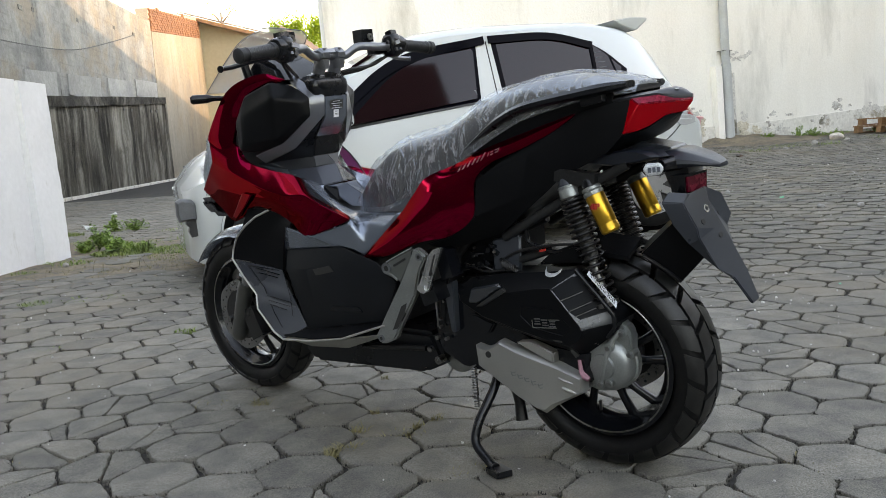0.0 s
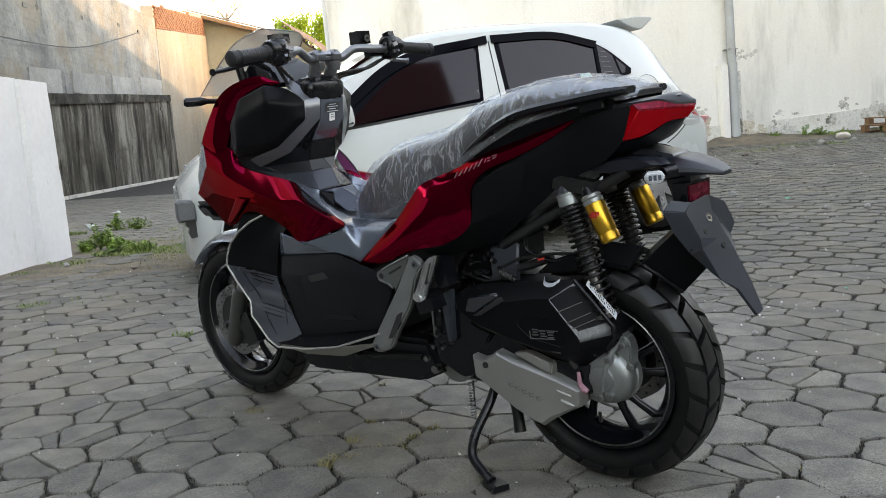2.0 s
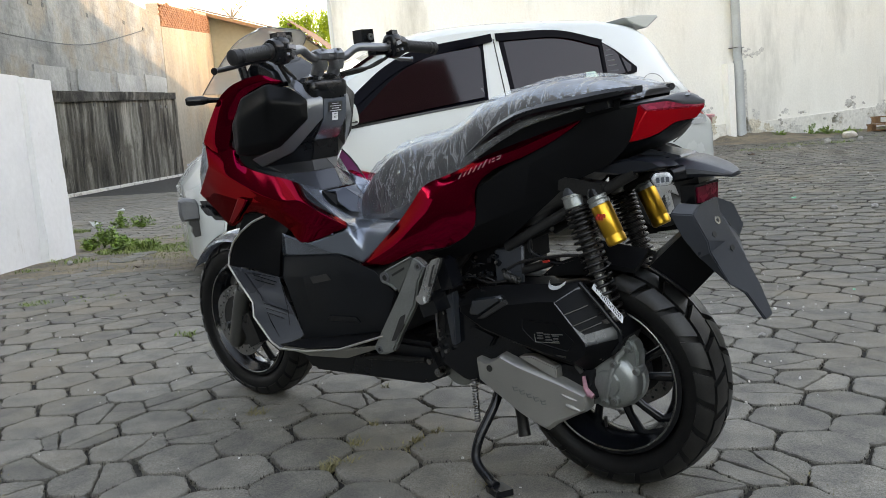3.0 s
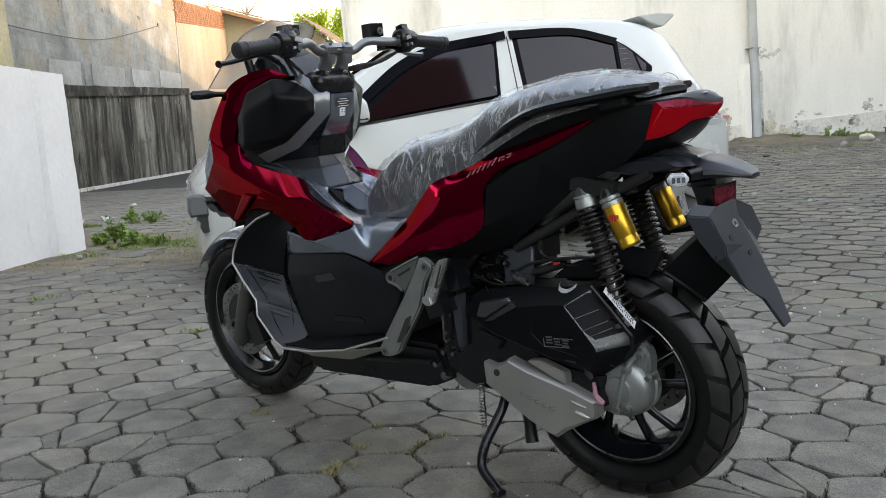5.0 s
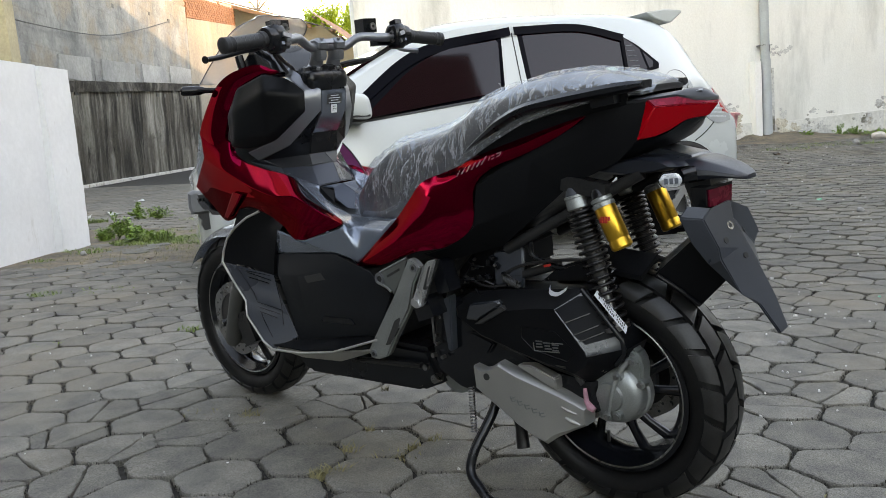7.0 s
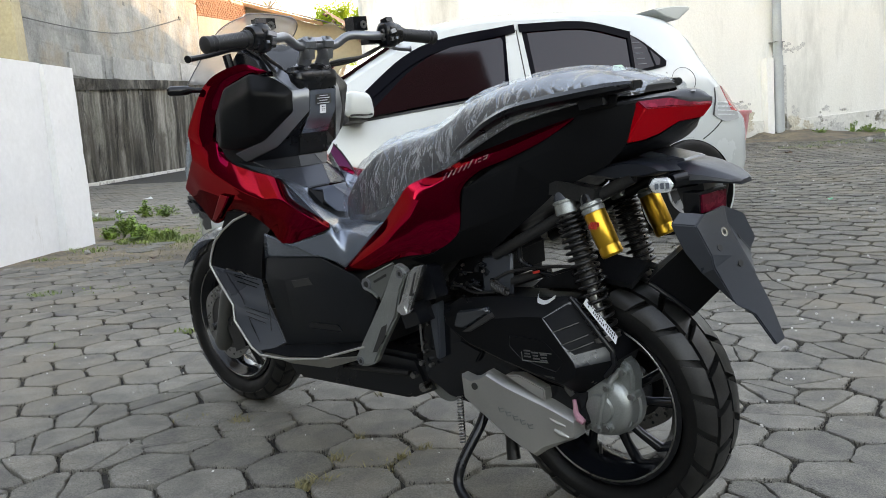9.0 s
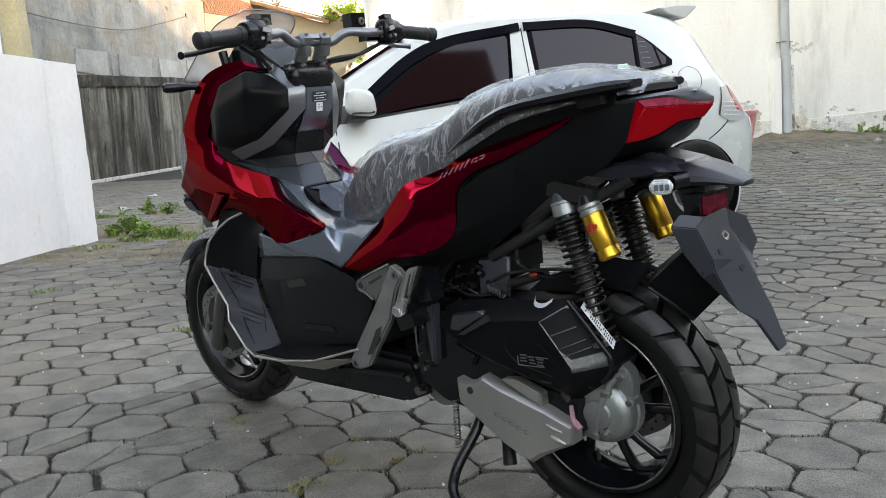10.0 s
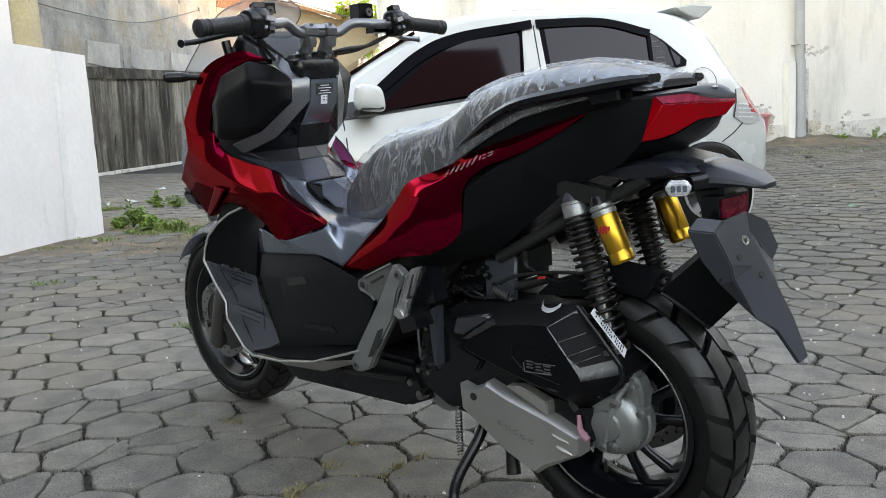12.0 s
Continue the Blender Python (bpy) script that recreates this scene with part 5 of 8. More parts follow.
both("tunnel_apron", [(.894, .104, .706), (.652, .161, .611), (.700, .163, .575), (.850, .163, .655)], [(0, 1, 2, 3)], M_GREY, bike, "grey metallic tunnel side under the cowl", b=0)
both("tunnel_flare", [(1.042, .135, .766), (1.012, .129, .775), (.888, .050, .772), (.884, .0, .772), (.853, .0, .745), (.891, .045, .741), (.952, .095, .742)], [(0, 1, 6), (1, 2, 5, 6), (2, 3, 4, 5)], M_SATIN, bike, "dark flared foot of the console", b=0.002)
both("tunnel_shoulder", [(1.042, .135, .766), (.973, .118, .739), (.904, .100, .716), (.845, .065, .689), (.830, .0, .692), (.853, .0, .745), (.891, .045, .741), (.952, .095, .742)], [(0, 1, 7), (1, 2, 3, 7), (3, 6, 7), (3, 4, 5, 6)], M_TUNNEL, bike, "charcoal panel between console and cowl", b=0.003)
both("lid_pocket", [(.845, .065, .688), (.845, .068, .657), (.733, .068, .615), (.815, .040, .672), (.804, .055, .645), (.749, .045, .610)], [(0, 1, 4, 3), (1, 2, 5, 4)], M_MATTE, bike, "", b=0)
both("fuel_lid", [(.838, .062, .687), (.826, .0, .688), (.752, .0, .650), (.700, .0, .618), (.749, .045, .618), (.800, .052, .655), (.815, .040, .681)], [(0, 1, 6), (6, 1, 2, 4, 5), (2, 3, 4)], M_LID, bike, "slate blue fuel lid", b=0.003)
both("tunnel_bed", [(.83, .0, .640), (.83, .075, .640), (.66, .075, .600), (.60, .09, .595), (.60, .0, .595)], [(0, 1, 2, 3, 4)], M_MATTE, bike, "", b=0)
for k, (y0, y1) in enumerate(((.026, .020), (.018, .010), (.010, .016), (.008, .002), (.002, -.004), (-.004, -.002), (-.006, -.012))):
    part("emboss_bar", tube([(.855 - .002 * k * .5, y0, .717), (.847 - .002 * k * .5, y1, .705)], .0013, 5), M_GREY, bike)
patch("rear_side_red", [[t, (Vector(t) * .62 + Vector(b) * .38) + Vector((0, k, 0)), (Vector(t) * .25 + Vector(b) * .75) + Vector((0, k * .8, 0)), b] for t, b, k in (
    ((.629, .153, .507), (.626, .155, .503), .001), ((.55, .157, .566), (.526, .162, .517), .007), ((.473, .156, .626), (.409, .169, .555), .013), ((.425, .155, .672), (.313, .168, .573), .016),
    ((.381, .153, .712), (.238, .166, .620), .016), ((.300, .144, .738), (.228, .161, .700), .009), ((.202, .134, .774), (.184, .151, .741), .005), ((.133, .127, .794), (.108, .143, .766), .004), ((.068, .121, .815), (.031, .131, .798), .003), ((-.010, .115, .834), (-.026, .117, .832), .001))],
      M_RED, bike, "glossy dark red rear side panel", 60, 16, .008)
both("seat_base", [(.668, .090, .612), (.492, .124, .624), (.474, .138, .629), (.383, .129, .714), (.30, .126, .742), (.40, .105, .715), (.52, .095, .675), (.66, .075, .635)], [(0, 1, 6, 7), (1, 2, 5, 6), (2, 3, 4, 5)], M_FENDER, bike, "charcoal strip below the seat")
both("rear_side_black",
     [(.226, .157, .705), (.158, .144, .745), (-.020, .121, .824), (-.030, .118, .838), (-.103, .112, .848), (-.144, .101, .855), (-.150, .102, .833), (-.126, .108, .780), (-.085, .108, .744), (.033, .106, .695), (.062, .106, .671), (.202, .108, .568), (.344, .140, .530), (.402, .152, .546), (.313, .168, .571), (.235, .167, .618), (.090, .142, .752), (-.06, .128, .80), (.12, .138, .66)],
     [(0, 1, 16), (1, 2, 16), (2, 17, 16), (2, 3, 4, 17), (4, 5, 6, 17), (6, 7, 17), (7, 8, 17), (8, 9, 16, 17), (9, 10, 18, 16), (10, 11, 18), (11, 12, 15, 18), (12, 13, 14, 15), (15, 0, 18), (0, 16, 18)], M_MATTE, bike, "matte black rear side panel", b=0.005)
# leg shield and footwell
SHIELD = [(.950, .190, .638), (.998, .200, .621), (1.045, .208, .594), (1.082, .214, .562), (1.100, .218, .529), (1.108, .222, .497), (1.060, .228, .449), (1.003, .234, .399), (1.005, .236, .357), (.949, .232, .290), (.919, .228, .271)]
patch("footwell_front", [[a, Vector(a).lerp(Vector(b), .5) + Vector((0, -.010, 0)), b] for a, b in zip(SHIELD[:6], [(.862, .185, .604), (.885, .183, .585), (.905, .181, .565), (.918, .180, .540), (.930, .178, .512), (.940, .180, .464)])], M_MATTE, bike, "matte black footwell wall", 20, 10, .012, .1)
both("foot_panel", SHIELD[5:] + [(.866, .182, .300), (.893, .182, .354), (.926, .181, .412), (.940, .180, .462)], [(0, 1, 8, 9), (1, 2, 7, 8), (2, 3, 7), (3, 4, 6, 7), (4, 5, 6)], M_FENDER, bike, "charcoal foot panel with moulded lines", b=0.003)
# grey outer face of the shield, turned forward
both("shield_back", [(.855, .168, .640), (1.06, .180, .640), (1.105, .190, .560), (1.10, .195, .500), (.93, .165, .450), (.87, .160, .520)], [(0, 1, 2, 5), (5, 2, 3, 4)], M_MATTE, bike, "", b=0)
both("shield_ear", [(.945, .186, .640), (.998, .202, .624), (1.046, .210, .597), (1.084, .216, .563), (1.103, .220, .529), (1.111, .224, .496), (1.128, .212, .497), (1.120, .206, .532), (1.096, .202, .570), (1.046, .196, .606)], [(0, 1, 9), (1, 2, 8, 9), (2, 3, 8), (3, 4, 7, 8), (4, 5, 6, 7)], M_GREY, bike, "grey metallic edge of the leg shield", b=0.003)
both("floorboard", [(.940, .226, .281), (.868, .178, .291), (.563, .166, .338), (.544, .186, .336), (.682, .218, .298), (.80, .226, .284)], [(0, 1, 5), (1, 2, 4, 5), (2, 3, 4)], M_MATTE, bike, "matte black floorboard", b=0.003)
both("side_box",
     [(.927, .178, .465), (.918, .171, .520), (.695, .170, .536), (.568, .169, .498), (.508, .167, .445), (.563, .167, .338), (.868, .179, .291), (.83, .186, .47), (.70, .187, .50), (.60, .184, .475), (.575, .182, .42), (.60, .182, .36), (.81, .186, .335)],
     [(0, 1, 7), (1, 2, 8, 7), (2, 3, 9, 8), (3, 4, 10, 9), (4, 5, 11, 10), (5, 6, 12, 11), (6, 0, 7, 12), (7, 8, 9, 10, 11, 12)], M_SIDE, bike, "matte black centre side cover", b=0.004)
both("recess", [(.80, .189, .472), (.73, .1895, .486), (.715, .1895, .470), (.79, .189, .455)], [(0, 1, 2, 3)], M_INK, bike, thick=0.002, b=0.0005)
both("recess", [(.74, .188, .372), (.64, .187, .376), (.625, .187, .362), (.755, .188, .356)], [(0, 1, 2, 3)], M_BLACK, bike, thick=0.004, b=0.001)
foot_panel = bpy.data.objects["foot_panel"]
foot_tree = BVHTree.FromPolygons([v.co for v in foot_panel.data.vertices], [tuple(f.vertices) for f in foot_panel.data.polygons])
for s in (1, -1):
    rim = [(x, y + .003, z) for x, y, z in SHIELD] + [(.80, .230, .277), (.682, .222, .294), (.544, .191, .336)]
    part("edge_trim", tube([(x, s * y, z) for x, y, z in rim], 0.0032, 8), M_SILVER, bike, "thin silver edge of the leg shield", 60)
    for pts in ([(1.055, .478), (1.014, .478), (.94, .458), (.915, .380), (.905, .330)], [(1.055, .478), (.991, .415), (.959, .345), (.93, .300)], [(1.026, .470), (.949, .448)], [(1.020, .458), (.955, .440)], [(.977, .393), (.910, .368)], [(.973, .380), (.915, .358)], [(.970, .367), (.922, .348)]):
        line = []
        for x, z in pts:
            hit = foot_tree.ray_cast(Vector((x, .4, z)), Vector((0, -1, 0)))[0]
            if hit:
                line.append((hit.x, s * (hit.y + .0004), hit.z))
        if len(line) > 1:
            part("moulded_line", tube(line, 0.0012, 6), M_BLACK, bike)
both("lower_skirt", [(.945, .222, .274), (.87, .17, .236), (.72, .165, .246), (.56, .16, .30), (.682, .214, .290)], [(0, 1, 2, 4), (2, 3, 4)], M_SILVER, bike, "silver-grey lower skirt", b=0.004)
part("belly_pan", prism([(.98, .20), (.94, .165), (.50, .185), (.42, .22), (.46, .30), (.95, .30)], -0.11, 0.11, 0.012), M_BLACK, bike, "black belly pan", 40)

# dark body inside the panels
secs = []
for x, w, z0, z1 in ((-.208, .004, .822, .844), (-.19, .018, .818, .850), (-.165, .06, .80, .852), (-.06, .095, .75, .852), (.08, .105, .67, .80), (.25, .12, .575, .73), (.45, .125, .52, .62), (.58, .13, .31, .575), (.84, .14, .30, .585), (.90, .06, .40, .66), (.97, .10, .45, .95), (1.07, .12, .58, .965), (1.18, .12, .63, .90), (1.26, .11, .66, .80)):
    secs.append([(x, -w, z0), (x, w, z0), (x, w * 1.05, (z0 + z1) / 2), (x, w * 0.85, z1), (x, -w * 0.85, z1), (x, -w * 1.05, (z0 + z1) / 2)])
part("body_core", loft(secs), M_INK, bike, "black inner body", 30)
# nose with its headlamp
nose = []
for x, w, z in ((1.136, .128, .986), (1.207, .153, .888), (1.239, .158, .849), (1.304, .143, .749), (1.336, .123, .669)):
    nose.append([(x, w, z), (x + .055, w * .72, z + .004), (x + .095, w * .35, z), (x + .105, 0, z - .002), (x + .095, -w * .35, z), (x + .055, -w * .72, z + .004), (x, -w, z)])
bm = bmesh.new()
g = [[bm.verts.new(p) for p in r] for r in nose]
for a, c in zip(g, g[1:]):
    for k in range(6):
        bm.faces.new((a[k], a[k + 1], c[k + 1], c[k]))
bmesh.ops.solidify(bm, geom=bm.faces[:], thickness=0.004)
part("headlamp", bm, M_CLEAR, bike, "clear twin headlamp glass", 50)
part("nose_beak", prism([(1.336, .665), (1.43, .66), (1.36, .60), (1.25, .60)], -0.11, 0.11, 0.02), M_BLACK, bike, "", 40)
part("inner_lip", shell([(.952, -.128, .784), (.924, -.128, .762), (.893, -.126, .732), (.847, -.122, .674), (.946, -.108, .764), (.929, -.108, .738), (.907, -.108, .709), (.858, -.106, .660)], [(0, 1, 5, 4), (1, 2, 6, 5), (2, 3, 7, 6)], .003, .001), M_LIP, bike, "glossy inner lip of the red cowl, mauve sky reflection put into its colour", 60)
part("lip_edge", tube([(.952, -.128, .784), (.924, -.128, .762), (.893, -.126, .732), (.847, -.122, .674)], .0022, 8), M_INK, bike)
part("lip_trim", shell([(.946, -.108, .764), (.929, -.108, .738), (.907, -.108, .709), (.858, -.106, .660), (.947, -.098, .751), (.932, -.098, .726), (.917, -.098, .701), (.871, -.096, .649)], [(0, 1, 5, 4), (1, 2, 6, 5), (2, 3, 7, 6)], .003, .001), M_ALU, bike, "pale polished strip beside the tunnel", 60)

# tail
LAMP = [(-.146, .102, .856), (-.187, .060, .858), (-.208, .030, .848), (-.236, .0005, .848), (-.163, .103, .842), (-.190, .064, .841), (-.210, .031, .839), (-.238, .0005, .838),
        (-.217, .0005, .815), (-.194, .040, .812), (-.172, .070, .795), (-.153, .090, .787), (-.126, .109, .783)]
both("tail_lamp", LAMP, [(6, 7, 8, 9), (5, 6, 9, 10), (4, 5, 10, 11), (4, 11, 12), (0, 4, 12)], M_LENS, bike, "red tail lamp", thick=0.006, b=0.002)
both("lamp_band", LAMP[:8], [(0, 1, 5, 4), (1, 2, 6, 5), (2, 3, 7, 6)], M_REFL, bike, "darker purple-red upper band of the lamp", thick=0.006, b=0.002)
# one moulded cover over the lamp, its flanks rolled down to the lamp's edge
rings = []
for p in smooth_path([(-.05, .114, .848, ), (-.10, .110, .854), (-.146, .103, .8575), (-.166, .082, .8590), (-.187, .061, .8595), (-.208, .032, .8505), (-.222, .017, .8495), (-.236, .003, .8492)], 4):
    rise = .006 + .009 * max(0, 1 - abs(p.x + .208) / .03)
    rise *= min(1, max(.1, (p.x + .240) / .022))
    top = [(p.x, p.y * u, p.z + rise * (1 - abs(u) ** 3.2)) for u in (-1, -.93, -.84, -.7, -.5, -.25, 0, .25, .5, .7, .84, .93, 1)]
    rings.append(top + [(p.x, p.y * .97, p.z - .006), (p.x, -p.y * .97, p.z - .006)])
part("tail_top", loft(rings), M_SATIN, bike, "satin black tail cover above the lamp", 40)
part("tail_badge", box((-.201, 0.0185, .8632), (0.026, 0.010, 0.0014), (-14, 1, 20), 0.0004), M_BAR, bike, "silver badge bar")
keel = [(-.060, .100, .747, .735), (-.100, .106, .765, .748), (-.126, .1085, .781, .757), (-.153, .090, .7855, .766), (-.172, .070, .7935, .776), (-.194, .040, .811, .793), (-.215, .002, .814, .811)]
patch("tail_belly", [[(x, y, z), (x + .004, y * .72, z + (k - z) * .55), (x + .006, y * .36, k + .003), (x + .008, .0004, k)] for x, y, z, k in keel], M_SIDE, bike, "matte black tail underside", 24, 12, 0.004)
for s in (1, -1):
    # flat rail that hugs the seat, and the dark filler below it
    mid = smooth_path([(.262, s * .134, .774), (.200, s * .139, .808), (.147, s * .141, .835), (.078, s * .143, .858), (-.048, s * .138, .874)] + ([(-.116, .126, .881), (-.150, .104, .884)] if s > 0 else [(-.095, -.118, .878), (-.126, -.090, .879)]), 4)
    rings = []
    for i, p in enumerate(mid):
        t = i / (len(mid) - 1)
        h = (.003 + .008 * min(1, t * 4)) * (1 - .35 * max(0, (t - .8) / .2))
        w = .008 + .014 * min(1, t * 3)
        rings.append([p + Vector((0, s * dy * w, dz * h)) for dy, dz in ((1, -.45), (1, .35), (.6, 1), (-.8, 1), (-1, .2), (-.8, -.9), (.5, -1))])
    part("grab_rail", loft(rings), M_BLACK, bike, "satin black grab rail", 32)
    fill = [(.255, .128, .768), (.150, .130, .822), (.080, .130, .845), (-.046, .124, .862), (-.116, .112, .870), (-.11, .108, .846), (-.023, .116, .832), (.10, .124, .79), (.183, .126, .757)]
    part("rail_filler", shell(fill, [(0, 1, 8), (1, 2, 7, 8), (2, 3, 6, 7), (3, 4, 5, 6)], .004, .002, s < 0), M_MATTE, bike)
    part("rail_foot", box((-.075, s * .122, .862), (.05, .03, .022), (0, 8, 0), .005), M_BLACK, bike)

# seat and its plastic wrap
SEAT = [(.728, .030, .635, .645), (.70, .062, .616, .685), (.64, .088, .616, .738), (.575, .102, .633, .777), (.50, .112, .656, .800), (.42, .120, .686, .813), (.357, .128, .712, .827), (.30, .131, .738, .852),
        (.245, .136, .768, .884), (.18, .139, .80, .902), (.10, .139, .835, .914), (.03, .134, .852, .917), (-.05, .122, .866, .908), (-.11, .10, .872, .890), (-.135, .07, .872, .880)]


def seat_ring(x, w, z0, z1, grow=0.0, n=22):
    out = []
    for k in range(n):
        a = math.pi * k / (n - 1)
        c, s = math.cos(a), math.sin(a)
        q = (abs(c) ** 3.2 + abs(s) ** 3.2) ** (-1 / 3.2)
        out.append(Vector((x, (w + grow) * c * q, z0 + (z1 - z0 + grow) * s * q)))
    return out


bm = loft([seat_ring(*s) + [Vector((s[0], -s[1] * .9, s[2] - .004)), Vector((s[0], s[1] * .9, s[2] - .004))] for s in SEAT])
part("seat", bm, M_SEAT, bike, "black vinyl seat", 50)


def wrap_mesh():
    bm = bmesh.new()
    xs = np.array([s[0] for s in SEAT])[::-1]
    cols = [np.array([s[k] for s in SEAT])[::-1] for k in (1, 2, 3)]
    g = []
    nx, nn = 420, 120
    for i in range(nx + 1):
        x = -.150 + (.736 + .150) * i / nx
        w, z0, z1 = (float(np.interp(x, xs, c)) for c in cols)
        row = []
        ring = seat_ring(x, w, z0 - .006, z1, 0.004, nn)
        mid = Vector((x, 0, (z0 + z1) / 2))
        for k, p in enumerate(ring):
            out = (p - mid).normalized()
            # folds pulled tight over the edges and bunched at the front
            arc = k / (nn - 1)
            front = min(1, max(0, (x - .30) / .22))
            r1 = 1 - abs(noise.noise(Vector((x * 13 + arc * 5.0, arc * 1.6 - x * 1.5, 1.7)))) * 2.4
            r2 = 1 - abs(noise.noise(Vector((x * 24 - arc * 9.0, arc * 2.2 + x * 2, 5.2)))) * 2.4
            r3 = 1 - abs(noise.noise(Vector((x * 52 + arc * 14.0, arc * 9.0, 8.8)))) * 2.4
            cell = noise.voronoi(Vector((x * 24 + arc * 3, arc * 9 - x * 6, 2.0)))[0]
            crumple = (cell[1] - cell[0]) * (1 - abs(x - .47) / .35 if abs(x - .47) < .35 else 0)
            amp = .0030 + .0060 * front
            row.append(bm.verts.new(p + out * (max(0, amp * (.7 * r1 + .5 * r2) + (.0008 + .0014 * front) * r3 + .006 * crumple) + .0035)))
        g.append(row)
    for a, c in zip(g, g[1:]):
        for k in range(nn - 1):
            bm.faces.new((a[k], a[k + 1], c[k + 1], c[k]))
    return bm


def film_material():
    """thin clear film: crumpled facets, fold ridges painted pale as if lit, cloudier where it lies double over the rear
    """
    m = bpy.data.materials.new("clear plastic film")
    m.use_nodes = True
    n, l = m.node_tree.nodes, m.node_tree.links
    n.remove(n["Principled BSDF"])
    clear, gloss, milk = n.new("ShaderNodeBsdfTransparent"), n.new("ShaderNodeBsdfGlossy"), n.new("ShaderNodeBsdfDiffuse")
    clear.inputs["Color"].default_value = (0.93, 0.94, 0.96, 1)
    gloss.inputs["Color"].default_value, gloss.inputs["Roughness"].default_value = (0.86, 0.94, 1, 1), 0.15
    milk.inputs["Color"].default_value = (0.66, 0.68, 0.72, 1)
    tc = n.new("ShaderNodeTexCoord")
    warp = n.new("ShaderNodeTexNoise")
    warp.inputs["Scale"].default_value, warp.inputs["Detail"].default_value = 9, 3
    l.new(tc.outputs["Object"], warp.inputs["Vector"])
    mix = n.new("ShaderNodeMix")
    mix.data_type, mix.blend_type = "RGBA", "ADD"
    mix.inputs["Factor"].default_value = 0.05
    l.new(tc.outputs["Object"], mix.inputs["A"])
    l.new(warp.outputs["Color"], mix.inputs["B"])
    last = None
    for scale, stretch, depth in ((9, (1.5, 1.0, 0.45), 0.55), (24, (1.5, 0.6, 0.6), 0.30)):
        mp = n.new("ShaderNodeMapping")
        mp.inputs["Scale"].default_value = stretch
        mp.inputs["Rotation"].default_value = (0.4, 0.9, 0.3 * scale)
        l.new(mix.outputs["Result"], mp.inputs["Vector"])
        vo = n.new("ShaderNodeTexNoise")
        vo.inputs["Scale"].default_value, vo.inputs["Detail"].default_value, vo.inputs["Distortion"].default_value = scale, 1.5, 0.8
        l.new(mp.outputs[0], vo.inputs["Vector"])
        off = n.new("ShaderNodeMath")
        off.operation = "MULTIPLY_ADD"
        off.inputs[1].default_value, off.inputs[2].default_value = 2.0, -1.0
        l.new(vo.outputs["Fac"], off.inputs[0])
        ridge = n.new("ShaderNodeMath")
        ridge.operation = "ABSOLUTE"
        l.new(off.outputs[0], ridge.inputs[0])
        sharp = n.new("ShaderNodeMath")
        sharp.operation = "POWER"
        sharp.inputs[1].default_value = 0.6
        l.new(ridge.outputs[0], sharp.inputs[0])
        bp = n.new("ShaderNodeBump")
        bp.inputs["Strength"].default_value, bp.inputs["Distance"].default_value = depth, 0.16 / scale
        l.new(sharp.outputs[0], bp.inputs["Height"])
        if last:
            l.new(last.outputs["Normal"], bp.inputs["Normal"])
        last = bp
    l.new(last.outputs["Normal"], gloss.inputs["Normal"])
    sep = n.new("ShaderNodeSeparateXYZ")
    l.new(tc.outputs["Object"], sep.inputs[0])
    back = n.new("ShaderNodeMapRange")
    back.inputs["From Min"].default_value, back.inputs["From Max"].default_value = 0.42, 0.18
    back.inputs["To Min"].default_value, back.inputs["To Max"].default_value = 0.055, 0.085
    l.new(sep.outputs["X"], back.inputs["Value"])
    # light caught by the folds, painted as milky white on their ridges
    fold_shine = n.new("ShaderNodeMapRange")
    fold_shine.inputs["From Min"].default_value, fold_shine.inputs["From Max"].default_value, fold_shine.inputs["To Max"].default_value = 0.512, 0.60, 0.34
    l.new(n.new("ShaderNodeNewGeometry").outputs["Pointiness"], fold_shine.inputs["Value"])
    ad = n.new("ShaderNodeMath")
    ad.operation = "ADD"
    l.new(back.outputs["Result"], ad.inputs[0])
    l.new(fold_shine.outputs["Result"], ad.inputs[1])
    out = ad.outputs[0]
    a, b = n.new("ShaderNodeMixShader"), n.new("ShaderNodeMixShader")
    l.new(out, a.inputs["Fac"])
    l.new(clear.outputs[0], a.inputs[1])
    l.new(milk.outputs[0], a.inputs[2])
    b.inputs["Fac"].default_value = 0.17
    l.new(a.outputs[0], b.inputs[1])
    l.new(gloss.outputs[0], b.inputs[2])
    l.new(b.outputs[0], n["Material Output"].inputs["Surface"])
    return m


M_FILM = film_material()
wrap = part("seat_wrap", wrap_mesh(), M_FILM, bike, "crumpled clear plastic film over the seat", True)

# engine side
def y_loft(outlines):
    return loft([[(x, y, z) for x, z in o] for y, o in outlines])


def inset(outline, k):
    cx, cz = (sum(p[i] for p in outline) / len(outline) for i in (0, 1))
    return [(cx + (x - cx) * k, cz + (z - cz) * k) for x, z in outline]


part("engine_block", prism([(.14, .48), (.46, .46), (.50, .30), (.42, .22), (.20, .20), (.10, .30)], -0.12, 0.06, 0.02), M_DARK, bike, "dark engine block", 40)
cvt = [(.405, .425), (.33, .445), (.255, .37), (.09, .31), (-.02, .30), (-.02, .235), (.10, .185), (.28, .215), (.36, .225), (.43, .26), (.44, .32)]
part("belt_case", bevel(y_loft([(.02, cvt), (.105, cvt), (.122, inset(cvt, .93))]), .004), M_BLACK, bike, "black belt drive case", 40)
def onto(tree, x, z):
    """point and normal of a left-hand side face"""
    hit = tree.ray_cast(Vector((x, .4, z)), Vector((0, -1, 0)))
    return (hit[0], hit[1]) if hit[0] else (Vector((x, .12, z)), Vector((0, 1, 0)))


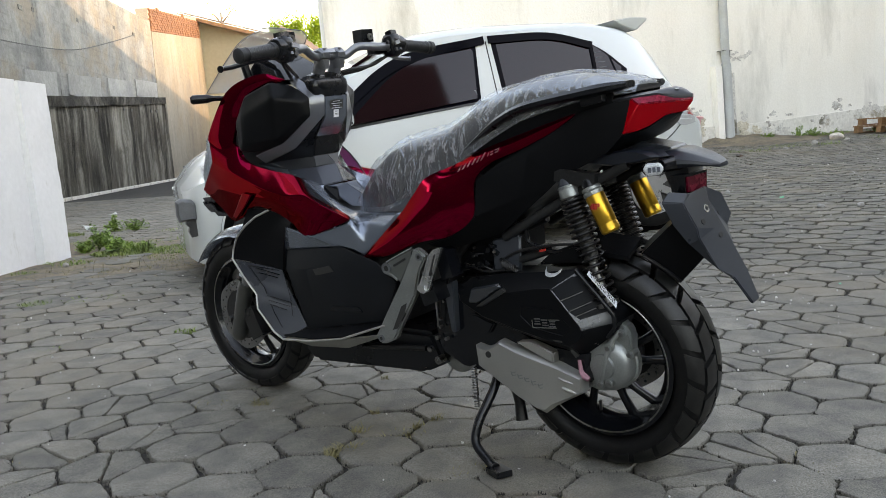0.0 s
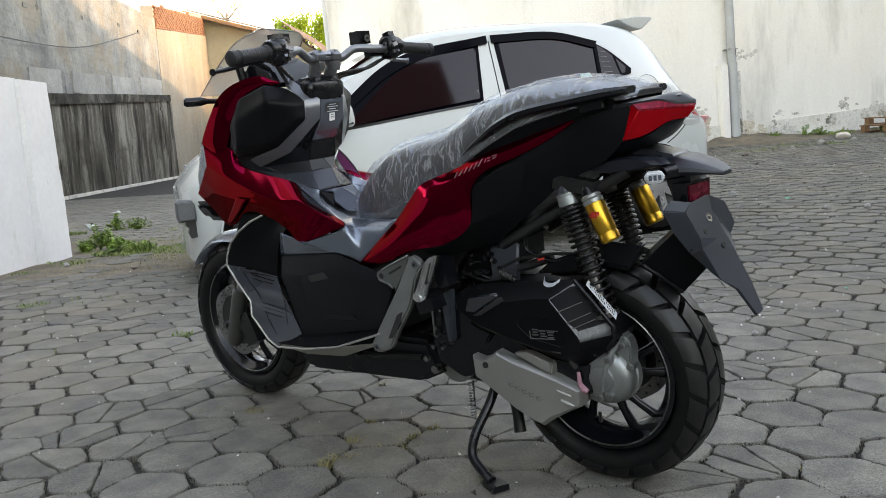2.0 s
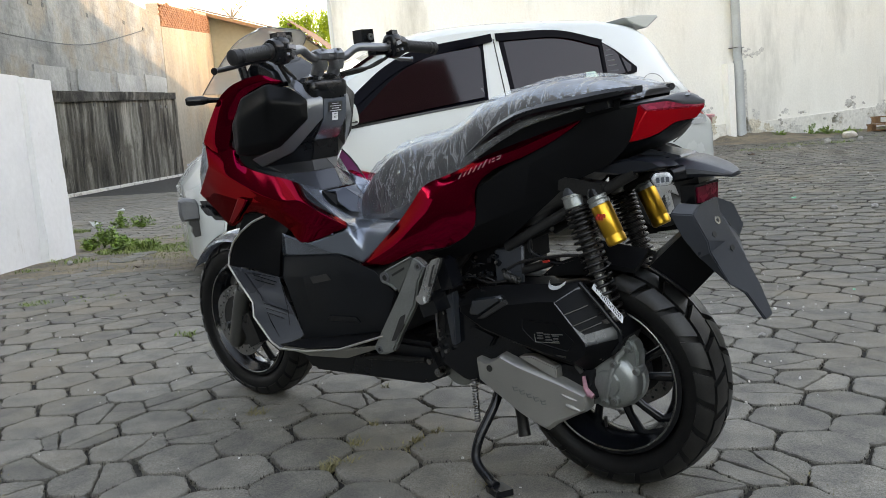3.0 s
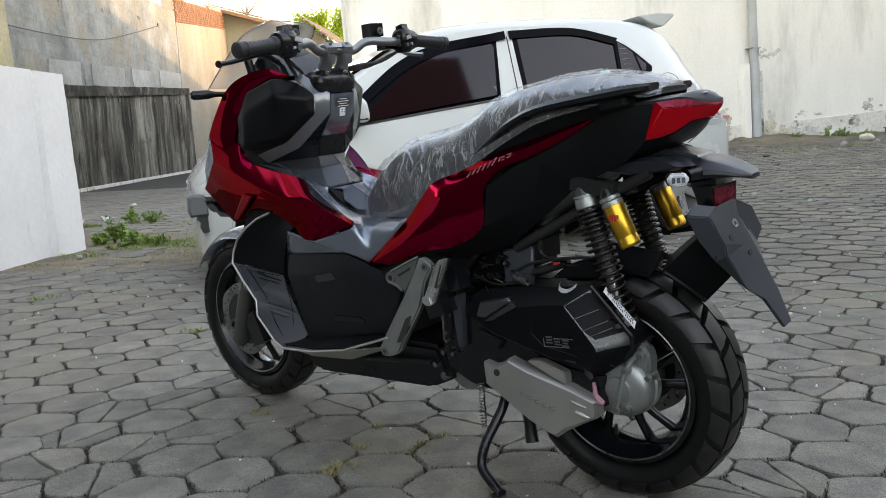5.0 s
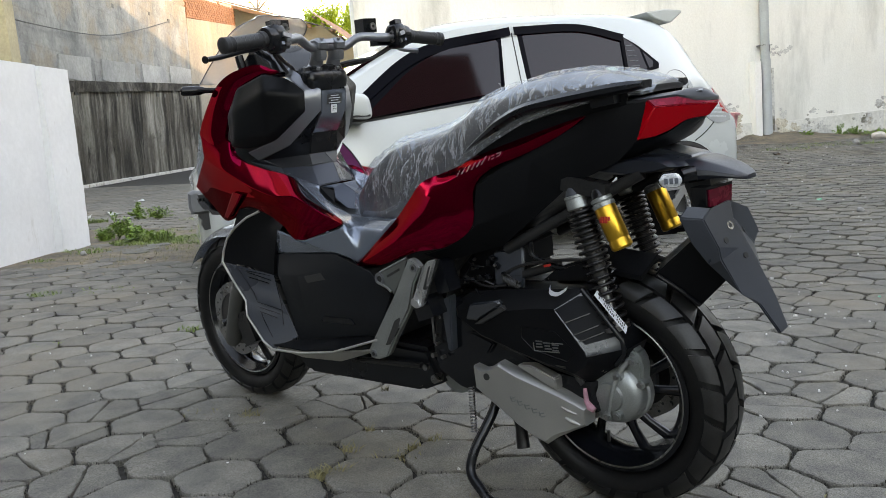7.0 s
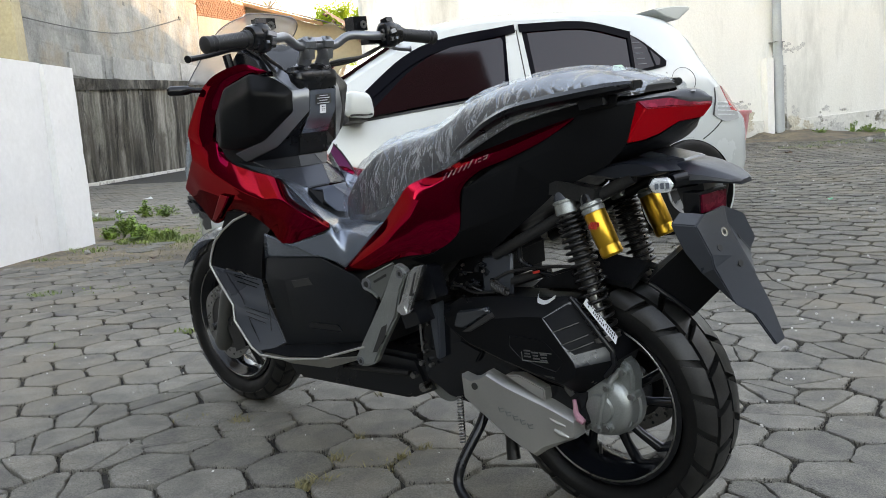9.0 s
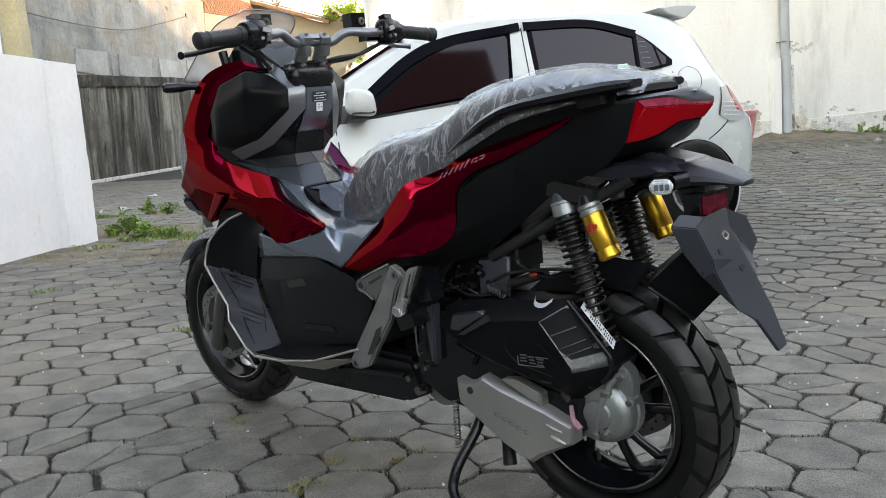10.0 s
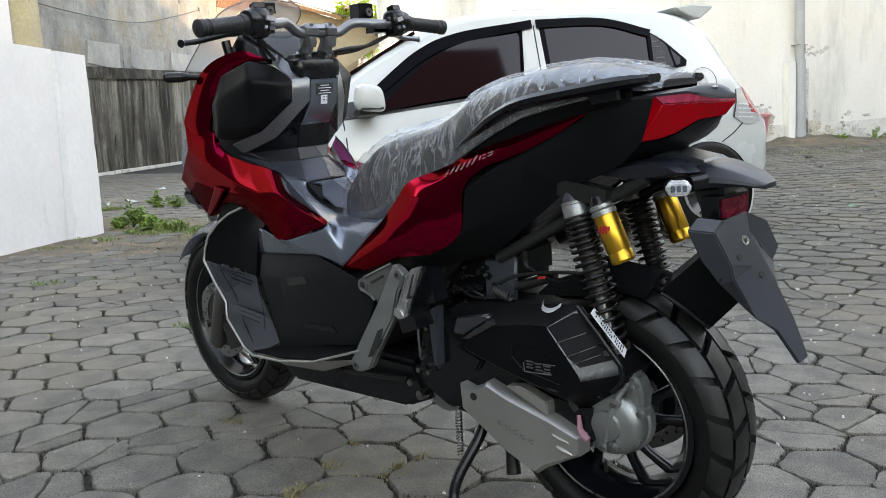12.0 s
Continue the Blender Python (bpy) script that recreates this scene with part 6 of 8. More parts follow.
air_back = [(.359, .427), (.303, .458), (.20, .474), (.097, .482), (.021, .491), (-.002, .490), (-.080, .400), (-.086, .378), (-.072, .348), (.003, .292), (.08, .306), (.163, .326), (.263, .350), (.352, .398)]
air_face = [(.332, .132, .415), (.285, .138, .430), (.180, .146, .436), (.100, .151, .451), (.056, .152, .455), (.045, .153, .453), (-.021, .161, .377), (-.025, .161, .366), (-.016, .158, .346), (.015, .153, .325), (.08, .153, .336), (.16, .151, .352), (.255, .147, .374), (.33, .134, .402)]
air_bm = bevel(loft([[(x, .03, z) for x, z in air_back], [(x, .112, z) for x, z in air_back], air_face]), .004)
air_tree = BVHTree.FromBMesh(air_bm)
airbox = part("air_box", air_bm, M_MATTE, bike, "satin black air filter box", 35)


# cap coloured paler and bluer than the box, for the sky it mirrors
part("air_box_cap", shell([(.054, .1535, .4545), (-.001, .1135, .4905), (-.079, .1135, .4000), (-.085, .1135, .3785), (-.024, .1630, .3665), (-.0205, .1630, .3775)], [(0, 1, 2, 5), (5, 2, 3, 4)], .003, .0012), M_AIR, airbox, "satin black ribbed end cap, sky sheen put into its colour", 35)


def on_air(name, pts, r, material, seg=6):
    return part(name, tube([onto(air_tree, x, z)[0] for x, z in pts], r, seg), material, airbox)


for p, q in (((.029, .429), (-.015, .447)), ((.008, .407), (-.034, .425)), ((-.002, .394), (-.045, .412))):
    on_air("cap_rib", [p, ((p[0] + q[0]) / 2, (p[1] + q[1]) / 2), q], .0024, M_BLACK)
on_air("embossed_frame", [(.140, .407), (.10, .408), (.053, .408), (.03, .391), (.006, .373), (.028, .348)], .0006, M_BLACK)
on_air("embossed_frame", [(.140, .407), (.143, .385), (.128, .372), (.114, .361), (.07, .354), (.028, .348)], .0006, M_BLACK)
on_air("case_seam", [(.345, .401), (.26, .372), (.163, .345), (.09, .333), (.034, .334)], .0022, M_INK)
part("filter_slot", prism([(.271, .397), (.192, .446), (.180, .439), (.252, .398)], .125, .1495, .001), M_INK, airbox)
part("slot_hood", prism([(.300, .402), (.285, .440), (.205, .455), (.193, .447), (.268, .402)], .11, .1455, .004), M_AIR, airbox)
for x, z in ((.246, .462), (.145, .470), (.030, .482), (.336, .412), (-.071, .381)):
    p, nn = onto(air_tree, x, z)
    part("case_bolt", tube([p - nn * .002, p + nn * .005], .0055, 8), M_DARK, airbox)
    part("bolt_centre", tube([p + nn * .005, p + nn * .0056], .0025, 6), M_STEEL, airbox)
part("cap_seam", tube([(-.004, .135, .497), (-.05, .137, .450), (-.092, .139, .404), (-.094, .138, .378), (-.074, .139, .352)], .0055, 8), M_BLACK, airbox, "", 60)
part("front_tab", prism([(.375, .438), (.342, .453), (.351, .320), (.364, .320)], .118, .142, .003), M_FENDER, bike, "", 40)
part("case_bump", prism([(.325, .362), (.293, .372), (.233, .353), (.254, .323)], .10, .133, .004), M_BLACK, bike, "", 40)
LAB = [Vector(p) for p in ((-.036, .140, .490), (-.031, .121, .495), (-.094, .121, .428), (-.101, .140, .420))]
part("warning_label", shell([tuple(p) for p in LAB], [(0, 1, 2, 3)], .001, 0), M_LABEL, airbox, "white printed label")
rl = random.Random(3)
for k in range(17):
    t = .06 + k * .052
    for lo, hi in ((.14, .46), (.56, .88)):
        if rl.random() < .25:
            continue
        hi -= rl.uniform(0, .12)
        q = [LAB[0].lerp(LAB[3], t), LAB[0].lerp(LAB[3], t + .026), LAB[1].lerp(LAB[2], t + .026), LAB[1].lerp(LAB[2], t)]
        q = [q[0].lerp(q[3], lo), q[1].lerp(q[2], lo), q[1].lerp(q[2], hi), q[0].lerp(q[3], hi)]
        part("print_bar", shell([tuple(p + Vector((-.001, .0006, .001))) for p in q], [(0, 1, 2, 3)], .0004, 0), M_INK, airbox)
bm = bmesh.new()
path = smooth_path([(.076, .130, .492), (.066, .147, .485), (.052, .152, .482), (.040, .149, .484), (.032, .136, .491)], 4)
lo = [bm.verts.new(p) for p in path]
hi = [bm.verts.new(p + Vector((-.002, -.004, .008))) for p in path]
for i in range(len(path) - 1):
    bm.faces.new((lo[i], lo[i + 1], hi[i + 1], hi[i]))
bmesh.ops.solidify(bm, geom=bm.faces[:], thickness=.0008)
part("paper_tag", bm, M_LABEL, airbox, "white paper tag")
# emblem as plain shapes
for k, (dx, w) in enumerate(((.0, .016), (.020, .016), (.040, .016))):
    for dz in (.006, 0, -.006):
        part("emblem_bar", box((.090 - dx + (dz * .3 if k == 1 else 0), .1612, .379 - dx * .07 + dz), (w if dz else w * .8, .0015, .0028), (0, 4, 0), .0003), M_BAR, airbox)
part("emblem_bar", box((.071, .1612, .3655), (.062, .0012, .0016), (0, 4, 0), .0002), M_CAST, airbox)
part("emblem_bar", box((.1035, .1612, .372), (.0016, .0012, .018), (0, 4, 0), .0002), M_CAST, airbox)
part("emblem_bar", box((.046, .1612, .386), (.030, .0012, .0016), (0, 4, 0), .0002), M_CAST, airbox)
guard = [(.289, .297), (.262, .291), (.240, .298), (.214, .316), (.165, .300), (.055, .274), (-.004, .252), (-.002, .213), (.03, .196), (.075, .170), (.100, .150), (.128, .158), (.166, .176), (.284, .246)]
guard_face = [(.283, .146, .288), (.262, .150, .282), (.240, .151, .288), (.214, .151, .300), (.165, .153, .284), (.055, .153, .258), (.004, .150, .243), (.006, .148, .222), (.04, .153, .206), (.085, .150, .186), (.105, .148, .168), (.128, .149, .172), (.166, .152, .190), (.276, .150, .250)]
guard_bm = bevel(loft([[(x, .112, z) for x, z in guard], [(x, .142, z) for x, z in guard], [(x + (fx - x) * .45, fy, z + (fz - z) * .45) for (x, z), (fx, fy, fz) in zip(guard, guard_face)]]), .0035)
part("engine_guard", guard_bm, M_SILVER, bike, "brushed silver engine guard", 35)
part("guard_fin", prism([(.167, .316), (.130, .322), (.067, .303), (.066, .276), (.10, .288)], .118, .146, .003), M_SILVER, bike, "", 40)
part("guard_rib", tube([(.043, .152, .223), (.028, .1525, .219), (.012, .149, .214)], [.004, .0055, .003], 8), M_SILVER, bike, "", 60)
part("guard_rib", tube([(.052, .153, .246), (.035, .1525, .240), (.018, .150, .236)], [.002, .0035, .002], 8), M_SILVER, bike, "", 60)
part("guard_hole", tube([(.247, .148, .279), (.247, .1525, .279)], .008, 16), M_INK, bike, "", 60)
for k in range(5):
    part("emblem_bar", box((.176 - k * .0185, .1545, .244 - k * .0052), (.013, .0016, .0022), (0, 16, 0), .0003), M_CAST, bike)
    part("emblem_bar", box((.174 - k * .0185, .1545, .237 - k * .0052), (.010, .0016, .0020), (0, 16, 0), .0003), M_CAST, bike)
    part("emblem_bar", box((.181 - k * .0185, .1545, .2415 - k * .0052), (.0022, .0016, .010), (0, 16, 0), .0003), M_CAST, bike)
# final drive case: round cover, arm up to the shock, ribs and bolts
part("final_drive_case", lathe([(0, .0), (.062, .0), (.066, .004), (.067, .022), (.063, .026), (.063, .044), (.058, .056), (.046, .063), (.03, .066), (.028, .072), (.016, .073), (0, .073)], (-.040, .046, .272), (0, 1, 0), 44), M_CAST, bike, "cast aluminium final drive case", 40)
part("case_arm", prism([(-.090, .368), (-.066, .374), (-.02, .33), (.02, .30), (.03, .215), (-.02, .20), (-.075, .225), (-.10, .29), (-.104, .345)], .052, .090, .006), M_CAST, bike, "", 40)
part("case_rib", tube([(-.080, .096, .352), (-.066, .104, .335), (-.056, .116, .306), (-.046, .119, .27), (-.038, .114, .238)], [.007, .007, .006, .005, .006], 8), M_CAST, bike, "", 60)
for x, y, z in ((-.085, .094, .348), (-.098, .088, .300), (-.088, .090, .246), (-.058, .116, .237), (-.036, .116, .232), (.004, .095, .222), (.012, .100, .285), (-.060, .112, .318), (-.030, .112, .332)):
    part("case_boss", tube([(x, y - .02, z), (x, y + .004, z)], .010, 12), M_CAST, bike, "", 50)
    part("case_bolt", tube([(x, y, z), (x, y + .010, z)], .006, 6), M_STEEL, bike)
part("drain_plug", tube([(.010, .125, .285), (.002, .134, .262), (-.008, .137, .252), (-.018, .137, .247)], [.004, .0055, .008, .006], 8), M_PINK, bike, "pink rubber plug")
part("plug_hose", tube(smooth_path([(.01, .12, .335), (.022, .132, .315), (.012, .128, .295)], 3), .006, 8), M_INK, bike)
# swing link, frame and clutter
bm = bmesh.new()
for pts, r in (([(.44, .09, .30), (.40, .10, .45), (.30, .10, .56)], .012), ([(.20, .10, .56), (.06, .10, .63), (-.12, .08, .72)], .012), ([(.20, -.10, .56), (.06, -.10, .63), (-.12, -.08, .72)], .012),
               ([(.30, .06, .53), (.20, .09, .50), (.08, .08, .53)], .010), ([(.33, .02, .52), (.22, .05, .56), (.12, .04, .60)], .016)):
    add_tube(bm, smooth_path(pts, 4), r, 8)
part("rear_frame", bm, M_DARK, bike, "black frame tubes", 60)
part("cable", tube(smooth_path([(.22, .10, .50), (.15, .10, .53), (.02, .09, .545), (-.05, .06, .52)], 5), .0035, 8), M_DARK, bike, "", 60)
part("cable", tube(smooth_path([(.33, .10, .49), (.26, .11, .475), (.20, .11, .482)], 5), .003, 8), M_DARK, bike, "", 60)
part("battery_cover", prism([(.36, .55), (.20, .58), (.20, .50), (.36, .45)], -0.08, 0.09, .01), M_MATTE, bike)
part("hugger_bracket", prism([(.241, .552), (.158, .565), (.166, .474), (.244, .470)], .088, .100, .004), M_FENDER, bike)
bm = bmesh.new()
coil = []
for k in range(91):
    a = 2 * math.pi * k / 13
    coil.append((.205 - .0004 * k, .112 + .007 * math.sin(a), .496 - .00012 * k + .007 * math.cos(a)))
add_tube(bm, coil, .0028, 6)
part("ribbed_hose", bm, M_INK, bike, "", 60)
part("hose", tube(smooth_path([(.15, .09, .600), (.145, .09, .572), (.142, .09, .548), (.106, .09, .533), (.07, .09, .525), (.03, .085, .53)], 5), .0055, 8), M_BLACK, bike, "", 60)
part("red_clip", box((.100, .098, .530), (.016, .004, .005), (0, 12, 0), .001), M_REDINK, bike)
part("link_cover", prism([(.119, .494), (.078, .526), (.018, .546), (-.03, .535), (-.013, .505)], .055, .098, .006), M_MATTE, bike, "", 40)
rq = random.Random(21)
for k in range(46):
    x, z, y = rq.uniform(.225, .365), rq.uniform(.455, .558), rq.uniform(.093, .112)
    q = rq.random()
    if q < .45:
        part("small_bolt", tube([(x, y, z), (x, y + .006, z)], rq.uniform(.002, .0045), 6), M_STEEL if q < .22 else M_DARK, bike)
    elif q < .7:
        part("connector", box((x, y, z), (rq.uniform(.008, .02), .012, rq.uniform(.006, .014)), (rq.uniform(-30, 30), rq.uniform(-40, 40), 0), .002), M_BLACK, bike)
    else:
        part("wire", tube(smooth_path([(x, y, z), (x - .02, y + .008, z + rq.uniform(-.02, .02)), (x - .045, y, z + rq.uniform(-.02, .02))], 3), .0022, 6), M_BLACK, bike, "", 60)
for x, y, z, r in ((.415, .13, .300, .006), (.40, .13, .330, .004), (.39, .14, .355, .004), (.44, .135, .268, .008), (.375, .135, .40, .004), (.385, .13, .30, .005)):
    part("small_bolt", tube([(x, y, z), (x, y + .012, z)], r, 6), M_STEEL, bike)
part("spring_link", tube(smooth_path([(.41, .135, .42), (.405, .14, .37), (.41, .135, .33)], 4), .003, 6), M_STEEL, bike, "", 60)
part("rear_hugger", y_loft([(y, [(.02, .56 - abs(y) * .4), (-.10, .545 - abs(y) * .4), (-.10, .535 - abs(y) * .4), (.02, .55 - abs(y) * .4)]) for y in (-.07, -.035, 0, .035, .07)]), M_MATTE, bike, "black hugger over the rear tyre", 40)
part("exhaust_pipe", tube(smooth_path([(.36, -.05, .24), (.22, -.14, .20), (.10, -.17, .24)], 5), .022, 12), M_STEEL, bike, "", 60)
part("silencer", tube([(.12, -.165, .225), (.08, -.17, .235), (-.08, -.17, .30), (-.10, -.17, .308)], [.035, .055, .06, .045], 20), M_BLACK, bike, "black silencer", 50)


def shock(s):
    yy = .100
    top, low = Vector((.022, s * yy, .692)), Vector((-.062, s * yy, .398))
    d = (low - top).normalized()
    sh = part("shock_absorber", tube([top + d * .03, low], .011, 12), M_STEEL, bike, "black coil shock with gold reservoir", 60)
    part("shock_cap", lathe([(0, .020), (.020, .020), (.0245, .022), (.0245, .026), (.0225, .027), (.0235, .030), (.0245, .047), (.021, .050), (0, .050)], top - d * .008, d, 24), M_CAST, sh, "silver shock cap", 40)
    part("shock_cone", lathe([(0, -.004), (.011, -.004), (.016, .006), (.021, .021), (0, .021)], top - d * .008, d, 20), M_FENDER, sh, "", 40)
    part("shock_mount", box(tuple(top + Vector((-.03, 0, .005))), (.10, .03, .03), (0, -10, 0), .006), M_DARK, sh)
    bm = bmesh.new()
    u = d.orthogonal().normalized()
    w = d.cross(u)
    pts = []
    turns, n = 17, 17 * 14
    for k in range(n + 1):
        t = k / n
        dist = .046 + .235 * (t * .62 + .38 * t * t)
        a = 2 * math.pi * turns * t
        pts.append(top + d * dist + (u * math.cos(a) + w * math.sin(a)) * .026)
    add_tube(bm, pts, .0037, 7)
    part("spring", bm, M_SPRING, sh, "black coil spring", 60)
    part("damper_body", tube([top + d * .05, top + d * .19], .017, 16), M_INK, sh, "", 60)
    part("spring_seat", lathe([(0, 0), (.028, 0), (.028, .008), (.014, .012), (0, .012)], top + d * .283, d, 20), M_STEEL, sh, "", 40)
    rt, rb = Vector((-.048, s * (yy + .003), .658)), Vector((-.085, s * (yy + .003), .574))
    rd = (rb - rt).normalized()
    part("reservoir", lathe([(0, 0), (.0205, 0), (.0215, .003), (.0215, .064), (.0205, .066), (.0205, .069), (.0215, .071), (.0215, .084), (.018, .088), (0, .088)], rt, rd, 28), M_GOLD, sh, "gold anodised reservoir", 40)
    part("reservoir_cap", lathe([(0, -.020), (.018, -.020), (.0215, -.018), (.0215, -.012), (.0195, -.010), (.0225, -.008), (.0225, 0), (0, .002)], rt, rd, 28), M_CAST, sh, "silver reservoir cap", 40)
    part("reservoir_dome", lathe([(0, -.042), (.009, -.042), (.0165, -.032), (.0175, -.019), (0, -.019)], rt, rd, 24), M_BLACK, sh, "", 40)
    for k in range(5):
        a = -0.5 + k * .24
        side = Vector((-1, 0, 0)) * math.sin(a) + Vector((0, s, 0)) * math.cos(a)
        p = rt + rd * .024 + side * .0217
        rot = side.to_track_quat("Y", "Z").to_matrix().to_4x4()
        b2 = part("print_bar", box((0, 0, 0), (.0045, .0006, .013), b=0), M_REDINK, sh)
        b2.matrix_basis = Matrix.Translation(p) @ rot


shock(1)
shock(-1)

# hub of the rear wheel behind the gear case
part("hub", lathe([(0.0, .060), (.040, .060), (.052, .052), (.056, .040), (.056, -.030), (.064, -.036), (.064, -.050), (0.0, -.050)], (0.0, 0, R_REAR), (0, 1, 0), 40), M_HUB, bike, "satin black rear hub", 40)
for k in range(6):
    a = 2 * math.pi * (k + .3) / 6
    part("hub_rib", tube([(.050 * math.cos(a), .046, R_REAR + .050 * math.sin(a)), (.074 * math.cos(a), .012, R_REAR + .074 * math.sin(a))], [.006, .009], 8), M_HUB, bike)

# rear fender and plate holder
rings = []
for p in smooth_path([(-.172, .060, .730), (-.186, .068, .740), (-.210, .070, .741), (-.240, .062, .733), (-.268, .050, .722), (-.286, .036, .713), (-.294, .022, .707)], 3):
    low = p.z - .042 + .36 * max(0, -.20 - p.x)
    low = min(low, p.z - .005)
    rings.append([(p.x, s * p.y * w, low + (p.z - low) * h) for s, w, h in ((1, .90, 0), (1, 1, .25), (1, .97, .55), (1, .74, .93), (1, .60, 1), (-1, .60, 1), (-1, .74, .93), (-1, .97, .55), (-1, 1, .25), (-1, .90, 0))])
part("fender_wing", loft(rings), M_WING, bike, "charcoal wing of the rear fender", 32)
part("fender_neck", y_loft([(y, [(-.10, .765), (-.19, .745), (-.225, .70), (-.235, .63), (-.20, .62), (-.17, .70), (-.08, .735)]) for y in (-.055, .022)]), M_FENDER, bike, "", 35)
part("inner_fender", y_loft([(y, inset([(.02, .724), (-.04, .738), (-.10, .749), (-.15, .748), (-.185, .741), (-.205, .731), (-.165, .722), (-.08, .714)], k)) for y, k in ((-.090, .7), (-.084, .9), (-.070, 1), (.070, 1), (.084, .9), (.090, .7))]), M_WING, bike, "dark inner fender under the tail", 35)
holder_bm = shell([(-.207, .080, .659), (-.192, .086, .637), (-.212, .080, .588), (-.237, .068, .548), (-.271, .045, .505),
                   (-.237, .081, .635), (-.238, .050, .651), (-.249, -.008, .657), (-.260, .071, .581), (-.273, .030, .573), (-.259, .001, .625), (-.297, -.025, .532),
                   (-.262, .068, .560), (-.293, .056, .494), (-.312, .018, .468), (-.321, -.033, .476), (-.340, -.005, .410), (-.344, -.033, .415),
                   (-.264, -.059, .634), (-.269, -.095, .584), (-.259, -.093, .557)],
                  [(0, 6, 5, 1), (1, 5, 8, 2), (2, 8, 12, 3), (3, 12, 13, 4), (5, 6, 9, 8), (6, 7, 10, 9), (10, 11, 9), (8, 9, 12), (12, 9, 11, 13), (13, 11, 15, 14), (14, 15, 17, 16), (7, 18, 19, 20, 10), (10, 20, 11)], .007, .002)
plate_tree = BVHTree.FromBMesh(holder_bm)
part("plate_holder", holder_bm, M_FENDER, bike, "charcoal plate holder with pointed tip", 9)
def on_holder(y, z):
    """point of the plate holder's rear face"""
    hit = plate_tree.ray_cast(Vector((-.5, y, z)), Vector((1, 0, 0)))
    return hit[0], hit[1]


for y, z in ((.046, .591), (-.040, .596), (.008, .557)):
    p, nn = on_holder(y, z)
    part("plate_hole", tube([p - nn * .003, p + nn * .0012], .0065, 6), M_INK, bike)
p, nn = on_holder(.020, .614)
part("badge", lathe([(.0045, 0), (.0085, 0), (.0085, .0015), (.0045, .0012)], p, nn, 24, True), M_ALU, bike, "round pale badge")
part("badge_core", tube([p, p + nn * .001], .0045, 12), M_INK, bike)
part("inner_fender", bevel(loft([[(-.124, .055, .520), (-.200, .050, .590), (-.245, .0, .508), (-.188, .002, .448)], [(-.10, -.02, .530), (-.18, -.03, .600), (-.235, -.07, .515), (-.17, -.07, .455)]]), .005), M_MATTE, bike, "matte black inner fender", 35)
part("fender_rib", tube([(-.128, .057, .518), (-.162, .031, .484), (-.188, .004, .450)], .004, 6), M_BLACK, bike, "", 60)
face = [(-.233, .044, .683), (-.246, -.026, .684), (-.244, -.026, .649), (-.232, .041, .651)]
rim_ring = [(-.229, .050, .688), (-.244, -.032, .689), (-.242, -.032, .644), (-.228, .046, .646)]
part("reflector_housing", bevel(loft([rim_ring, [(x + .03, y, z) for x, y, z in rim_ring]]), .003), M_BLACK, bike, "", 40)
part("reflector", bevel(loft([face, [(x + .008, y, z) for x, y, z in face]]), .002), M_REFL, bike, "red rear reflector", 40)
for s in (1, -1):
    part("signal_stalk", tube([(-.218, s * .04, .716), (-.196, s * .085, .713)], [.017, .014], 12), M_BLACK, bike, "ribbed rubber stalk", 60)
    turn = Matrix.Translation((-.190, s * .108, .7095)) @ Matrix.Rotation(radians(-s * 56), 4, "Z")
    hexa = [(-.024, 0), (-.015, .0145), (.015, .0145), (.024, 0), (.015, -.0145), (-.015, -.0145)]
    pods = [loft([[tuple(turn @ Vector((x, y * k, z * k))) for y, z in hexa] for x, k in prof]) for prof in (((.030, .55), (.022, .9), (.003, 1.0)), ((.003, .9), (-.004, .9), (-.008, .72)))]
    for pod in pods:
        bmesh.ops.recalc_face_normals(pod, faces=pod.faces)
    ts = part("rear_signal", bevel(pods[0], .003, 20), M_BLACK, bike, "rear turn signal", 40)
    part("signal_lens", bevel(pods[1], .002, 20), M_CLEAR, ts, "clear signal lens", 40)
    for k in (-1, 0, 1):
        part("lens_bar", box((-.1955 + k * .0075, s * (.1165 + k * .005), .7095), (.003, .006, .010), (0, 0, -s * 56), .001), M_GREY, ts)

# footrest bracket
bracket = part("peg_bracket", prism([(.413, .545), (.394, .541), (.376, .525), (.402, .487), (.425, .424), (.438, .406), (.475, .356), (.513, .300), (.546, .287), (.570, .285), (.583, .302), (.533, .371), (.471, .454), (.431, .517)], .172, .193, .0045), M_CAST, bike, "silver passenger footrest bracket", 35)
part("bracket_plate", prism([(.425, .541), (.437, .512), (.484, .445), (.489, .461), (.526, .467), (.537, .485), (.521, .502), (.475, .522)], .168, .180, .003), M_BRACKET, bracket, "grey-green recessed bracket plate", 35)
part("bracket_rib", tube([(.532, .181, .478), (.505, .182, .469), (.487, .183, .458)], .0035, 6), M_CAST, bracket, "", 60)
part("bracket_rib", tube([(.521, .180, .503), (.475, .181, .523), (.427, .182, .543)], .0025, 6), M_CAST, bracket, "", 60)
part("plate_slot", prism([(.500, .496), (.455, .517), (.455, .511), (.497, .491)], .176, .1812, .0004), M_INK, bracket)
for x, y, z, r in ((.524, .180, .486, .015), (.397, .193, .524, .0095), (.560, .193, .300, .010)):
    part("bracket_eye", lathe([(r * .55, 0), (r, 0), (r, .005), (r * .55, .005)], (x, y - .002, z), (0, 1, 0), 24, True), M_BAR, bracket, "", 40)
    part("bracket_bolt", tube([(x, y - .002, z), (x, y + .002, z)], r * .5, 10), M_INK if r > .0098 or z > .5 else M_STEEL, bracket)
part("bracket_slot", prism([(.456, .403), (.476, .393), (.516, .327), (.500, .331), (.468, .371)], .180, .1936, .0005), M_INK, bracket)
